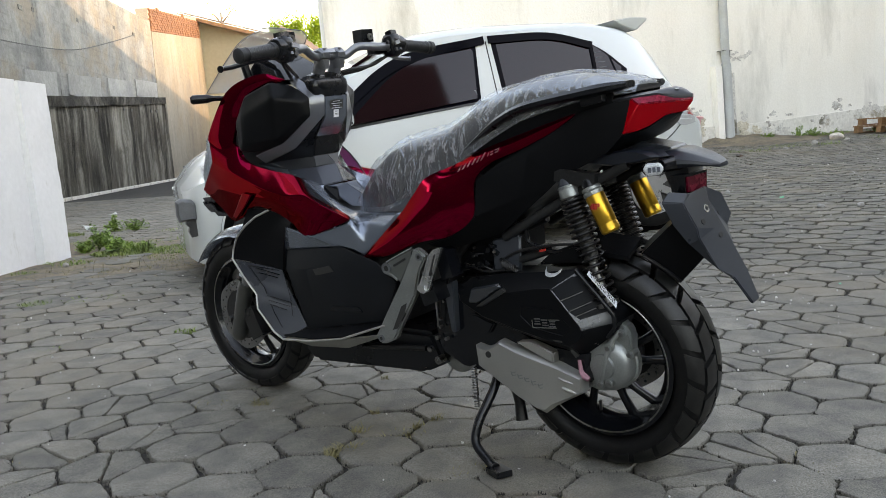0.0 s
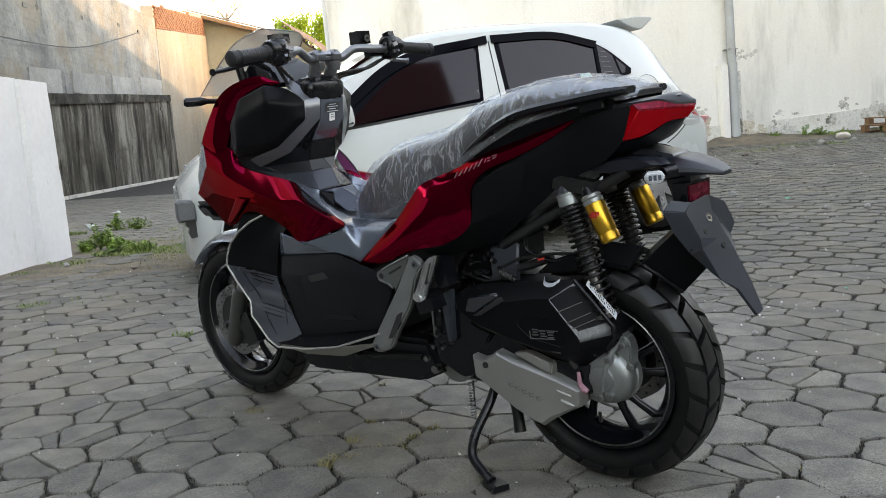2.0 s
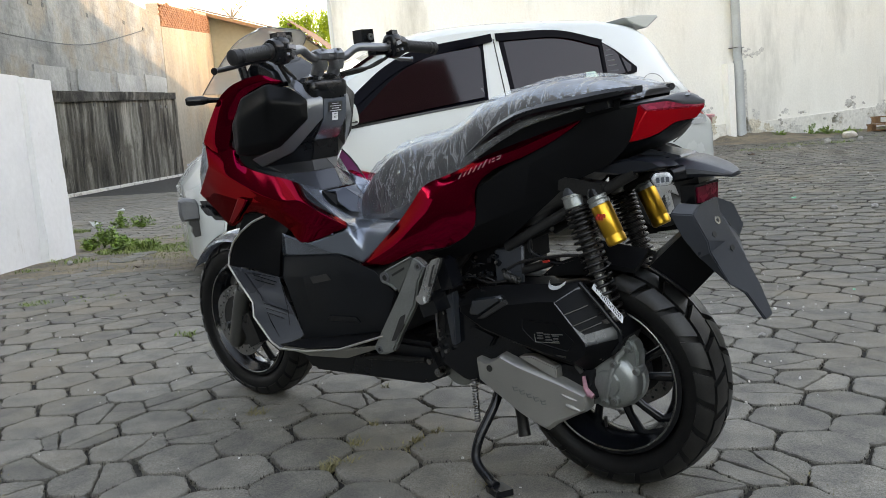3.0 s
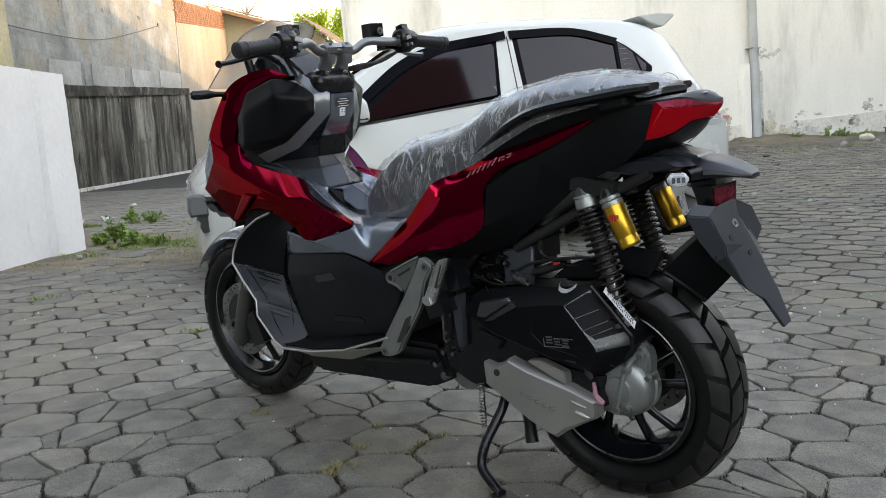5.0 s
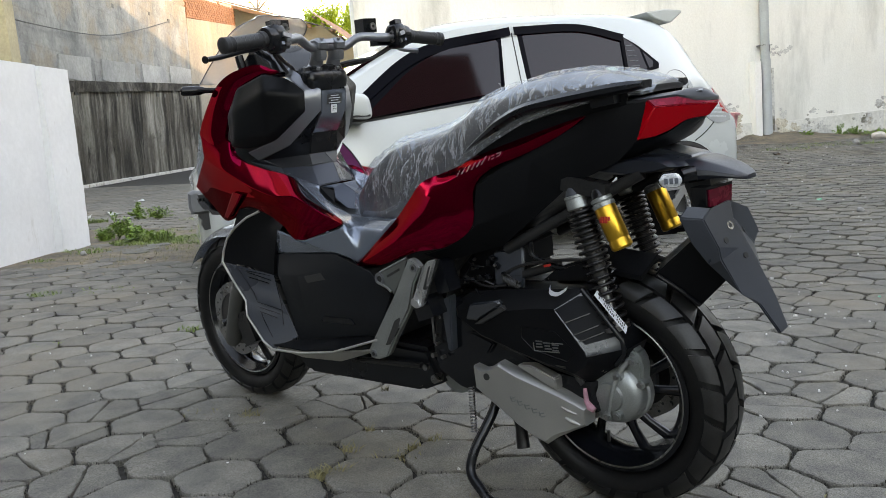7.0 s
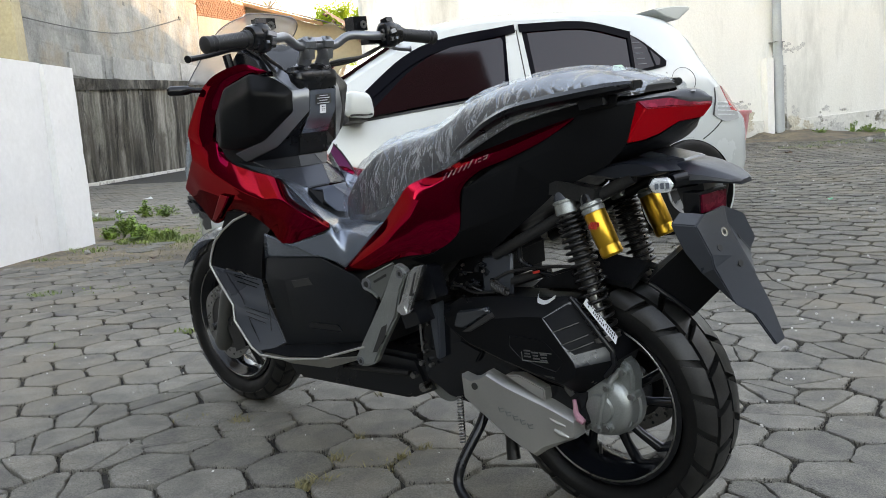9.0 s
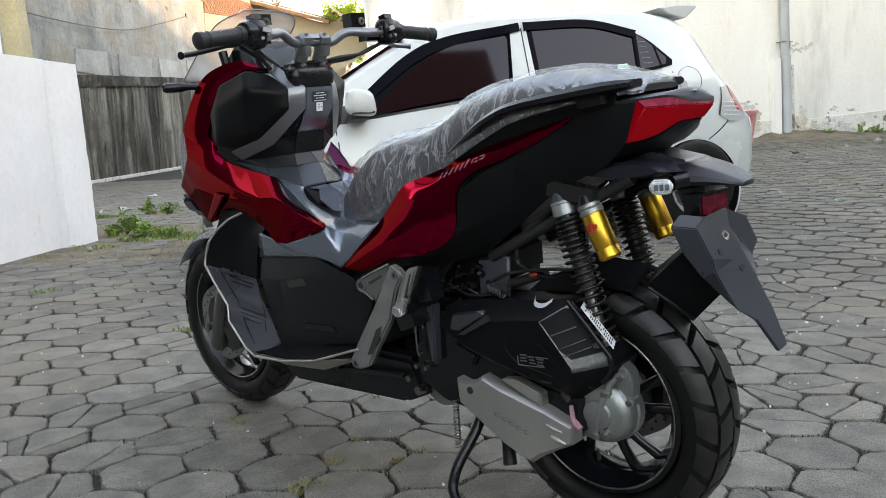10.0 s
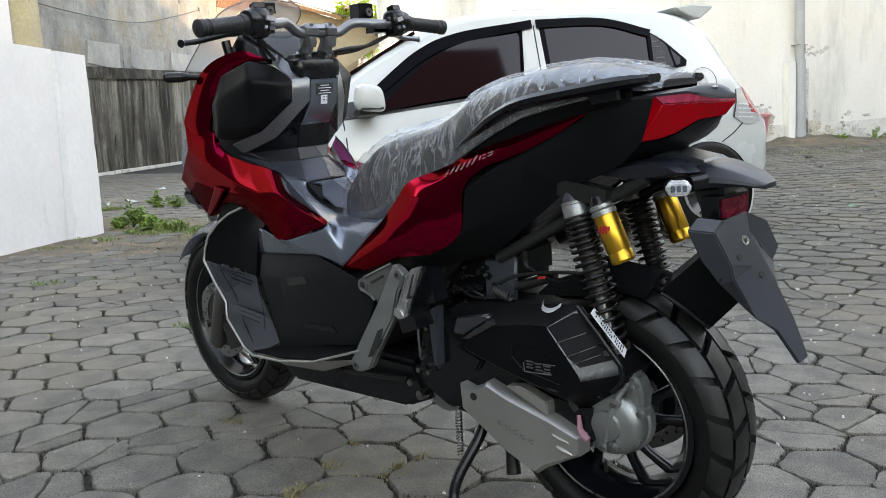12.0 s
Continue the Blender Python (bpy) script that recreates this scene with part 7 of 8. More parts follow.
part("footrest", prism([(.345, .545), (.314, .553), (.321, .536), (.369, .441), (.386, .435), (.402, .444), (.394, .462)], .192, .208, .004), M_ALU, bike, "folded aluminium footrest", 40)
part("footrest_tip", prism([(.369, .441), (.386, .435), (.402, .444), (.396, .460), (.374, .458)], .202, .212, .003), M_ALU, bike, "", 40)
part("footrest_slot", prism([(.330, .538), (.337, .533), (.360, .482), (.352, .482)], .198, .2086, .0005), M_INK, bike)
part("footrest_ridge", prism([(.345, .538), (.352, .536), (.386, .468), (.380, .464)], .200, .2105, .002), M_ALU, bike, "", 40)
part("footrest_hinge", box((.385, .165, .43), (.05, .05, .05), (0, 20, 0), .008), M_BLACK, bike)
part("footrest_hinge", box((.338, .155, .505), (.036, .040, .075), (0, 14, 0), .010), M_BLACK, bike, "", 40)

# stands
stand = part("side_stand", tube(smooth_path([(.262, .085, .235), (.263, .120, .183), (.268, .150, .149), (.275, .185, .107), (.271, .205, .066), (.226, .222, .040), (.196, .234, .032)], 5), [.018] + [.0115] * 30, 12), M_BLACK, bike, "black side stand", 60)
part("stand_foot", box((.183, .239, .028), (.052, .042, .014), (4, 4, -25), .004), M_BLACK, stand)
bm = bmesh.new()
n = 16 * 10
p0, p1 = Vector((.318, .125, .235)), Vector((.315, .132, .125))
for a0 in (0,):
    d = (p1 - p0).normalized()
    u = d.orthogonal().normalized()
    w = d.cross(u)
    add_tube(bm, [p0 + (p1 - p0) * k / n + (u * math.cos(2 * math.pi * 16 * k / n) + w * math.sin(2 * math.pi * 16 * k / n)) * .0065 for k in range(n + 1)], .0018, 6)
part("stand_spring", bm, M_STEEL, stand, "bright return spring", 60)
part("centre_stand", tube([(.26, .05, .23), (.245, .045, .12), (.235, .055, .075)], [.015, .014, .016], 12), M_DARK, bike, "black centre stand leg", 60)
part("centre_stand", tube([(.26, -.05, .23), (.245, -.055, .12), (.235, -.065, .075)], [.015, .014, .016], 12), M_BLACK, bike, "black centre stand leg", 60)
part("pivot_bolt", tube([(.435, .10, .232), (.435, .125, .232)], .011, 8), M_STEEL, bike)
part("linkage", tube([(.70, .13, .245), (.47, .125, .262)], .008, 8), M_DARK, bike)
part("gear_case", lathe([(0, 0), (.055, 0), (.055, .02), (0, .025)], (.40, .06, .245), (0, 1, 0), 24), M_CAST, bike, "", 40)

# fork, front fender
for s in (1, -1):
    fk = part("fork_leg", tube([(1.318, s * .098, .195), (1.312, s * .098, .21), (1.245, s * .098, .37), (1.235, s * .098, .385)], [.018, .026, .025, .022], 18), M_FORK, bike, "dark grey fork slider", 50)
    part("fork_tube", tube([(1.24, s * .098, .37), (1.10, s * .098, .70)], .0165, 14), M_STEEL, fk, "", 60)
part("brake_caliper", box((1.225, .085, .255), (.06, .045, .10), (0, 24, 0), .012), M_DARK, bike, "black brake caliper", 40)
part("axle_nut", tube([(1.318, .10, .266), (1.318, .128, .266)], .012, 6), M_STEEL, bike)
bm = bmesh.new()
g = []
for i in range(17):
    a = radians(35 + 110 * i / 16)
    row = []
    for k in range(9):
        y = -.072 + .144 * k / 8
        r = .292 - .03 * (abs(y) / .072) ** 2.5
        row.append(bm.verts.new((BASE + math.cos(a) * r, y, R_FRONT + math.sin(a) * r)))
    g.append(row)
for a, c in zip(g, g[1:]):
    for k in range(8):
        bm.faces.new((a[k], a[k + 1], c[k + 1], c[k]))
bmesh.ops.solidify(bm, geom=bm.faces[:], thickness=.004)
part("front_fender", bm, M_GREY, bike, "grey front fender", 50)

# handlebar
bar_l = [(.752, .365, 1.051), (.767, .235, 1.064), (.770, .165, 1.062), (.806, .105, 1.068), (.818, .058, 1.046), (.822, 0, 1.048)]
bar_pts = bar_l + [(x, -y, z) for x, y, z in bar_l[-2::-1]]
bar = part("handlebar", tube(smooth_path(bar_pts, 5), .0115, 14), M_BAR, bike, "satin aluminium handlebar", 60)
for s in (1, -1):
    a, b2 = Vector((.750, s * .372, 1.0505)), Vector((.765, s * .238, 1.064))
    d = (b2 - a).normalized()
    gr = part("grip", lathe([(0, 0), (.014, 0), (.019, .004), (.019, .016), (.016, .019), (.016, .026), (.0185, .030), (.0172, .034), (.0172, .115), (.020, .118), (.020, .134), (0, .134)], a, d, 20), M_GRIP, bar, "black rubber grip", 40)
    for k in range(6):
        p = a.lerp(b2, .30 + k * .10)
        part("grip_ridge", tube([p + Vector((-.012, 0, .013)), p + Vector((-.0175, s * .010, .002)), p + Vector((-.013, s * .018, -.012))], .0014, 5), M_INK, gr)
    ax = (b2 - a).normalized()
    sw = part("switch_case", lathe([(0, 0), (.020, 0), (.027, .004), (.029, .012), (.029, .040), (.026, .048), (.017, .052), (0, .052)], b2 - ax * .006, ax, 22), M_BLACK, bar, "black switch case", 40)
    case = []
    for k, (q, rx, rz) in enumerate(((-.020, .016, .016), (-.017, .024, .028), (-.010, .028, .034), (.010, .029, .035), (.018, .025, .030), (.021, .016, .018))):
        c = Vector((.768, s * (.206 + q), 1.064))
        case.append([c + Vector((rx * math.copysign(abs(math.cos(a)) ** .7, math.cos(a)), 0, rz * math.copysign(abs(math.sin(a)) ** .7, math.sin(a)))) for a in [2 * math.pi * t / 20 for t in range(20)]])
    part("switch_body", loft(case), M_BLACK, sw, "", 50)
    part("switch_top", box((.766, s * .206, 1.100), (.022, .026, .012), (0, 14, -s * 6), .005), M_BLACK, sw, "", 40)
    part("switch_button", box((.735, s * .196, 1.070), (.006, .022, .011), (s * 14, 12, -s * 6), .003), M_BAR, sw)
    part("switch_button", box((.737, s * .209, 1.052), (.006, .008, .007), (0, 12, -s * 6), .002), M_GREY, sw)
    part("switch_button", box((.739, s * .194, 1.050), (.006, .009, .009), (0, 12, -s * 6), .003), M_INK, sw)
    part("clamp_bolt", tube([(.760, s * .178, 1.072), (.752, s * .178, 1.074)], .005, 8), M_DARK, sw)
    part("clamp_bolt", tube([(.760, s * .178, 1.050), (.752, s * .178, 1.052)], .005, 8), M_DARK, sw)
    part("lever_perch", box((.800, s * .185, 1.058), (.04, .06, .03), (0, 0, s * 10), .008), M_BLACK, sw, "", 40)
    mc = part("fluid_box", box((.826, s * .150, 1.099 if s < 0 else 1.102), (.040, .044, .036) if s < 0 else (.034, .046, .024), (0, 0, s * 6), .004), M_BLACK, bar, "black fluid reservoir" if s < 0 else "black mirror mount cap", 40)
    part("box_eye", lathe([(.004, 0), (.010, 0), (.010, .004), (.004, .004)], (.799, s * .150, 1.095), (-1, 0, 0), 20, True), M_STEEL, mc)
    part("box_stem", tube([(.826, s * .150, 1.085), (.800, s * .165, 1.060)], .010, 10), M_BLACK, mc)
    part("lever", tube(smooth_path([(.805, s * .20, 1.055), (.830, s * .25, 1.046), (.848, s * .31, 1.034), (.842, s * .352, 1.029), (.838, s * .362, 1.028)], 4), [.009] * 4 + [.0065] * 10 + [.007, .0085, .009], 10), M_BLACK if s > 0 else M_BAR, bar, "brake lever", 60)
    part("riser", tube([(.826, s * .030, 1.030), (.846, s * .030, .996)], [.0165, .0185], 18), M_BAR, bar, "", 50)
    part("riser_nut", lathe([(0, 0), (.021, 0), (.021, .006), (.017, .010), (0, .010)], (.846, s * .030, .994), (-.3, 0, .95), 16), M_STEEL, bar)
part("clamp_bridge", bevel(loft([[(.806, y, 1.056), (.842, y, 1.054), (.839, y, 1.0645), (.812, y, 1.0665)] for y in (-.030, .030)]), .002), M_BAR, bar, "", 30)
for s in (1, -1):
    cap = part("bar_clamp", bevel(loft([[(.800 + k, s * y, 1.040), (.846 - k, s * y, 1.037), (.850 - k, s * y, 1.050), (.840 - k, s * y, 1.066 - k), (.812 + k, s * y, 1.069 - k), (.797 + k, s * y, 1.055)] for y, k in ((.014, .002), (.017, 0), (.041, 0), (.046, .005))]), .002), M_BAR, bar, "cast aluminium bar clamp", 30)
    for x in (.806, .843):
        part("clamp_bolt", lathe([(0, 0), (.0045, 0), (.0045, .004), (.002, .004), (.002, .002), (0, .002)], (x, s * .029, 1.064), (-.05, 0, 1), 10), M_STEEL, cap)
    part("clamp_foot", bevel(loft([[(.824 + x * k, s * .030 + y * k, z) for x, y in ((.021, .009), (.012, .016), (-.012, .016), (-.021, .009), (-.021, -.009), (-.012, -.016), (.012, -.016), (.021, -.009))] for z, k in ((1.012, .85), (1.022, 1.0), (1.038, 1.0))]), .002), M_BAR, bar, "", 40)
boss = [(math.copysign(abs(math.cos(a)) ** .5, math.cos(a)), math.copysign(abs(math.sin(a)) ** .5, math.sin(a))) for a in [2 * math.pi * i / 28 for i in range(28)]]
part("bar_base", bevel(loft([[(.872 + dx + .048 * x * k, .058 * y * k * (1 - .22 * x), z + .006) for x, y in boss] for z, k, dx in ((.905, .98, .004), (.946, 1.04, -.002), (.956, 1.10, .0), (.974, 1.08, .0), (.980, 1.0, .0), (.983, .94, .0), (.992, .90, -.004), (.997, .72, -.008))]), .0015), M_BLACK, bike, "black steering boss", 40)
for pts in ([(.79, .20, 1.04), (.83, .14, 1.015), (.90, .06, 1.00), (.95, .02, .985)], [(.79, -.20, 1.035), (.80, -.14, 1.012), (.83, -.08, 1.006), (.90, -.03, .99)], [(.80, -.19, 1.03), (.82, -.12, 1.004), (.86, -.06, .995), (.92, -.02, .985)], [(.80, .19, 1.03), (.86, .12, 1.0), (.93, .05, .985)]):
    part("cable", tube(smooth_path(pts, 5), .0048, 8), M_INK, bike, "", 60)
part("instrument_panel", prism([(.93, .985), (.96, 1.035), (1.04, 1.075), (1.10, 1.03), (1.05, .985)], -0.085, 0.085, .012), M_BLACK, bike, "black instrument cluster", 40)
for s in (1, -1):
    part("screen_bracket", tube([(1.06, s * .10, .99), (1.07, s * .105, 1.05)], .012, 8), M_BLACK, bike)
# windscreen: curved smoked sheet
bm = bmesh.new()
g = []
for i in range(29):
    t = i / 28
    x0, z0 = 1.225 - .185 * t - .03 * t * t, .985 + .172 * t
    w = (.141 - .013 * t) * math.sqrt(1 - .62 * max(0, (t - .72) / .28) ** 2.6)
    row = []
    for k in range(17):
        u = -1 + 2 * k / 16
        row.append(bm.verts.new((x0 + .055 * (1 - u * u), w * u, z0 - .016 * u * u * t)))
    g.append(row)
for a, c in zip(g, g[1:]):
    for k in range(16):
        bm.faces.new((a[k], a[k + 1], c[k + 1], c[k]))
edge = [r[0].co.copy() for r in g] + [v.co.copy() for v in g[-1][1:]] + [r[-1].co.copy() for r in g[-2::-1]]
bmesh.ops.solidify(bm, geom=bm.faces[:], thickness=.003)
ws = part("windscreen", bm, M_SCREEN, bike, "lightly smoked clear windscreen", True)
part("screen_edge", tube(edge, .0017, 6), M_TRIMGREY, ws, "", 60)
for s in (1, -1):
    sg = part("front_signal", tube([(1.15, s * .135, .965), (1.165, s * .165, .968), (1.172, s * .18, .969), (1.192, s * .215, .970), (1.196, s * .222, .970)], [.007, .008, .013, .0135, .008], 12), M_BLACK, bike, "front turn signal", 50)

# stickers on the console
def on_console(y, z, w, h, material, name, lift=0.0008, label=""):
    t = (z - .829) / (.884 - .829)
    x = .872 + (.827 - .872) * t if z < .884 else .827 + (.818 - .827) * (z - .884) / .053
    tilt = -41 if z < .884 else 11.5
    o = part(name, box((0, 0, 0), (.0008, w, h), b=0), material, bike, label)
    o.matrix_basis = Matrix.Translation((x - lift, y, z)) @ Matrix.Rotation(radians(-11.5 if z >= .884 else 40), 4, "Y")
    return o


on_console(.0, .912, .050, .026, M_INK, "rating_plate", .0048, label="black rating plate with pale print")
for k in range(4):
    on_console(.0, .9205 - k * .0062, .040 if k % 2 else .026, .0016, M_LABEL, "print_bar", .0056)
on_console(.002, .8865, .020, .022, M_LABEL, "white_sticker", .0052, "small white sticker")
for i in range(5):
    for j in range(5):
        if (i * 3 + j * 5 + i * j) % 3:
            on_console(-.004 + i * .003, .8795 + j * .0032, .0022, .0022, M_INK, "print_bar", .0060)
# model lettering as plain slanted bars along the red panel's upper edge
bar_a, bar_b, bar_n = Vector((.286, .1585, .7260)), Vector((.186, .1475, .7612)), Vector((0, .92, .39))
bar_u = (bar_b - bar_a).normalized()
bar_n = (bar_n - bar_u * bar_n.dot(bar_u)).normalized()
bar_v = bar_u.cross(bar_n)
if bar_v.z < 0:
    bar_v = -bar_v
for u, dv, w, h, lean in ((.006, 0, .0034, .013, 1.2), (.017, 0, .0034, .013, 1.2), (.028, 0, .0034, .013, 1.2),
                          (.039, 0, .0034, .013, 1.2), (.050, 0, .0034, .013, 1.2), (.061, .0015, .0034, .016, 1.2), (.072, .0005, .0018, .008, .8), (.080, .003, .0075, .0016, 0), (.079, -.003, .0075, .0016, 0), (.091, .003, .008, .0016, 0), (.090, -.003, .008, .0016, 0), (.095, 0, .0016, .008, .8)):
    bm = box((0, 0, 0), (w, h * .85, .0012), b=0)
    for v in bm.verts:
        q = v.co
        v.co = bar_a + bar_u * (.010 + 1.28 * u + q.x + q.y * lean * .9) + bar_v * (dv + q.y) + bar_n * (q.z + .0006)
    part("emblem_bar", bm, M_ALU, bike)

# ---- paving ----
M_PAVER = mat("worn grey concrete paver", (0.222, 0.208, 0.176), 0.9, 0, color2=(0.112, 0.106, 0.093), big=8, fine=280, var=0.55, bump=0.9, per_piece=0.17, dist=0.004, stain=((0.20, 0.165, 0.12), 0.8, 1.0, 0.50, 0.26), speck=((0.06, 0.056, 0.05), 240, 0.57, 0.5))
PITCH = 0.212
HEX_R = PITCH / math.sqrt(3)


def paver_shape(rnd, poly=None, gap=0.0049):
    """one paver, flat six-sided block with worn edges, as vertices and faces"""
    if poly is None:
        poly = [(HEX_R * math.cos(math.pi / 3 * k), HEX_R * math.sin(math.pi / 3 * k)) for k in range(6)]
        poly = [(x + rnd.uniform(-.009, .009), y + rnd.uniform(-.009, .009)) for x, y in poly]
    cx, cy = sum(p[0] for p in poly) / len(poly), sum(p[1] for p in poly) / len(poly)
    pts = []
    for i, (x, y) in enumerate(poly):
        nx, ny = poly[(i + 1) % len(poly)]
        for t in (0.13, 0.25, 0.38, 0.5, 0.62, 0.75, 0.87):
            pts.append((x + (nx - x) * t + rnd.uniform(-.0034, .0034), y + (ny - y) * t + rnd.uniform(-.0034, .0034)))
    n = len(pts)
    tilt = (rnd.uniform(-.010, .010), rnd.uniform(-.010, .010))
    lift = rnd.uniform(-.002, .0015)
    verts = []
    for inset_by, z in ((gap + .0055, 0.0), (gap + .0018, -.0014), (gap, -.006), (gap, -.04)):
        for x, y in pts:
            d = math.hypot(x - cx, y - cy)
            k = (d - inset_by) / d
            px, py = cx + (x - cx) * k, cy + (y - cy) * k
            verts.append((px, py, z + lift + tilt[0] * px + tilt[1] * py))
    faces = [tuple(range(n))]
    for r in range(3):
        for i in range(n):
            faces.append((r * n + i, (r + 1) * n + i, (r + 1) * n + (i + 1) % n, r * n + (i + 1) % n))
    return verts, faces


def split_hex(rnd):
    """a cracked paver: the hexagon cut by a line through it"""
    poly = [(HEX_R * math.cos(math.pi / 3 * k), HEX_R * math.sin(math.pi / 3 * k)) for k in range(6)]
    a = rnd.uniform(0, math.pi)
    off = rnd.uniform(-.04, .04)
    nrm = (math.cos(a), math.sin(a))
    out = []
    for sign in (1, -1):
        res = []
        for i in range(6):
            p, q = poly[i], poly[(i + 1) % 6]
            dp, dq = (sign * (p[0] * nrm[0] + p[1] * nrm[1] - off), sign * (q[0] * nrm[0] + q[1] * nrm[1] - off))
            if dp >= 0:
                res.append(p)
            if dp * dq < 0:
                t = dp / (dp - dq)
                res.append((p[0] + (q[0] - p[0]) * t, p[1] + (q[1] - p[1]) * t))
        if len(res) >= 3:
            out.append(res)
    return out


def mesh_of(name, verts, faces, material):
    me = bpy.data.meshes.new(name)
    me.from_pydata(verts, [], faces)
    me.materials.append(material)
    me.update()
    return me


def lay_paving():
    rnd = random.Random(11)
    pav = tagged(new("pavement"), "worn grey hexagonal concrete pavers with open dirty joints", "paving", kind="structure")
    kinds = [mesh_of("paver", *paver_shape(rnd), M_PAVER) for _ in range(14)]
    broken = []
    for _ in range(14):
        bits = split_hex(rnd)
        if rnd.random() < .5:
            # the larger half cracked once more
            big = max(bits, key=len)
            k = len(big) // 2
            cut = ((big[0][0] + big[1][0]) / 2, (big[0][1] + big[1][1]) / 2)
            bits = [b for b in bits if b is not big] + [[cut] + big[1:k + 1], [cut] + big[k:] + big[:1]]
        broken.append([mesh_of("paver", *paver_shape(rnd, p, .0035), M_PAVER) for p in bits if len(p) > 2])
    V, F, joints = [], [], []
    for i in range(-62, 62):
        for j in range(-80, 120):
            x, y = .949 + i * PITCH * .866, 2.132 + (j + i * .5) * PITCH
            x, y = x + rnd.uniform(-.004, .004), y + rnd.uniform(-.004, .004)
            if not (-9.4 < x < 9.2 and -1.6 < y < 18):
                continue
            if y > 13.0 + (x + 2.25) * .40 and x > -2.4:
                continue
            if x < -3.3 and y < 7.3:
                continue
            if x < -1.5 + .5 * noise.noise(Vector((x * 2, y * 2, 4))) and 5.9 + .3 * noise.noise(Vector((x * 1.5, y, 1))) < y < 8.3 and rnd.random() < .88:
                continue
            z = ground_z(x, y) + .004 * noise.noise(Vector((x * .8, y * .8, 0)))
            turn = rnd.choice((0, 60, 120, 180, 240, 300))
            near = -1.5 < x < 1.4 and 1.42 < y < 4.0
            crack = rnd.random() < (.42 if x > -1.2 and y < 5 else .24 if x > -.9 else .06)
            if -2.2 < x < 2.0 and 1.3 < y < 4.8:
                joints.append((x, y, z))
            if near:
                for me in (rnd.choice(broken) if crack else [rnd.choice(kinds)]):
                    o = new("paver", me)
                    o.parent = pav
                    o.matrix_basis = pose(x, y, z, 0, 0, turn)
            else:
                for me in (rnd.choice(broken) if crack else [rnd.choice(kinds)]):
                    c, s = math.cos(radians(turn)), math.sin(radians(turn))
                    b0 = len(V)
                    dz = rnd.uniform(-.002, .0015)
                    V.extend((x + c * v.co.x - s * v.co.y, y + s * v.co.x + c * v.co.y, z + v.co.z + dz) for v in me.vertices)
                    F.extend(tuple(b0 + k for k in p.vertices) for p in me.polygons)
    o = new("paver_field", mesh_of("paver_field", V, F, M_PAVER))
    o.parent = pav
    tagged(o, "worn grey hexagonal pavers further off", kind="stuff")
    return joints


def joint_crumbs(joints):
    """crumbs broken off the pavers, lying along their edges"""
    rnd = random.Random(23)
    V, F = [], []
    for x, y, z in joints:
        for _ in range(rnd.randint(14, 40)):
            k = rnd.randrange(6)
            a, b = math.pi / 3 * k, math.pi / 3 * (k + 1)
            t = rnd.random()
            r = HEX_R * rnd.uniform(.90, 1.05)
            px, py = x + r * (math.cos(a) * (1 - t) + math.cos(b) * t), y + r * (math.sin(a) * (1 - t) + math.sin(b) * t)
            s, e, c = rnd.uniform(.0010, .0032), rnd.uniform(.6, 1.5), rnd.uniform(0, 6.28)
            m = len(V)
            for q in range(4):
                V.append((px + math.cos(c + q * 1.571) * s * e, py + math.sin(c + q * 1.571) * s, z - .006))
            V.append((px + rnd.uniform(-.3, .3) * s, py, z + s * rnd.uniform(.2, .8)))
            F += [(m + q, m + (q + 1) % 4, m + 4) for q in range(4)]
    tagged(new("joint_crumbs", mesh_of("joint_crumbs", V, F, M_CRUMB)), "grey-brown crumbs along the edges of the pavers", "grit", kind="stuff")


M_CRUMB = mat("paver crumbs", (0.085, 0.076, 0.060), 0.95, 0, color2=(0.022, 0.020, 0.017), big=30, fine=90, var=0.4, bump=0.0, per_piece=0.5)
joint_crumbs(lay_paving())

# ---- weeds, dry grass, grit ----
M_GRASS = mat("grass blades", (0.20, 0.27, 0.06), 0.6, 0, color2=(0.10, 0.16, 0.035), big=6, fine=50, var=0.3, bump=0.0, per_piece=0.3)
M_STRAW = mat("dry straw", (0.30, 0.26, 0.13), 0.8, 0, color2=(0.20, 0.17, 0.08), big=6, fine=50, var=0.3, bump=0.0, per_piece=0.2)
M_CHIP = mat("pale grit", (0.62, 0.60, 0.56), 0.85, 0, color2=(0.4, 0.38, 0.34), big=9, fine=60, var=0.2, bump=0.2, per_piece=0.3)


def blades(name, label, material, spots, seed, wide=1.0):
    """spots: x, y, radius, count, height"""
    rnd = random.Random(seed)
    V, F = [], []
    for cx, cy, r, n, h in spots:
        for _ in range(int(n * 1.8)):
            a, d = rnd.uniform(0, 6.283), r * math.sqrt(rnd.random())
            x, y = cx + math.cos(a) * d, cy + math.sin(a) * d * .7
            z = ground_z(x, y) - .008
            hh, b, w = .55 * h * rnd.uniform(.2, 1.1) ** 1.4, rnd.uniform(0, 6.283), wide * rnd.uniform(.0012, .0045) * (1 + 2 * h)
            lean = hh * rnd.uniform(.3, 1.7)
            dx, dy = math.cos(b), math.sin(b)
            k = len(V)
            V += [(x - dy * w, y + dx * w, z), (x + dy * w, y - dx * w, z), (x + dx * lean * .4 - dy * w * .8, y + dy * lean * .4 + dx * w * .8, z + hh * .65), (x + dx * lean * .4 + dy * w * .8, y + dy * lean * .4 - dx * w * .8, z + hh * .65), (x + dx * lean, y + dy * lean, z + hh)]
            F += [(k, k + 1, k + 3, k + 2), (k + 2, k + 3, k + 4)]
    o = new(name, mesh_of(name, V, F, material))
    return tagged(o, label, "grass", kind="stuff")


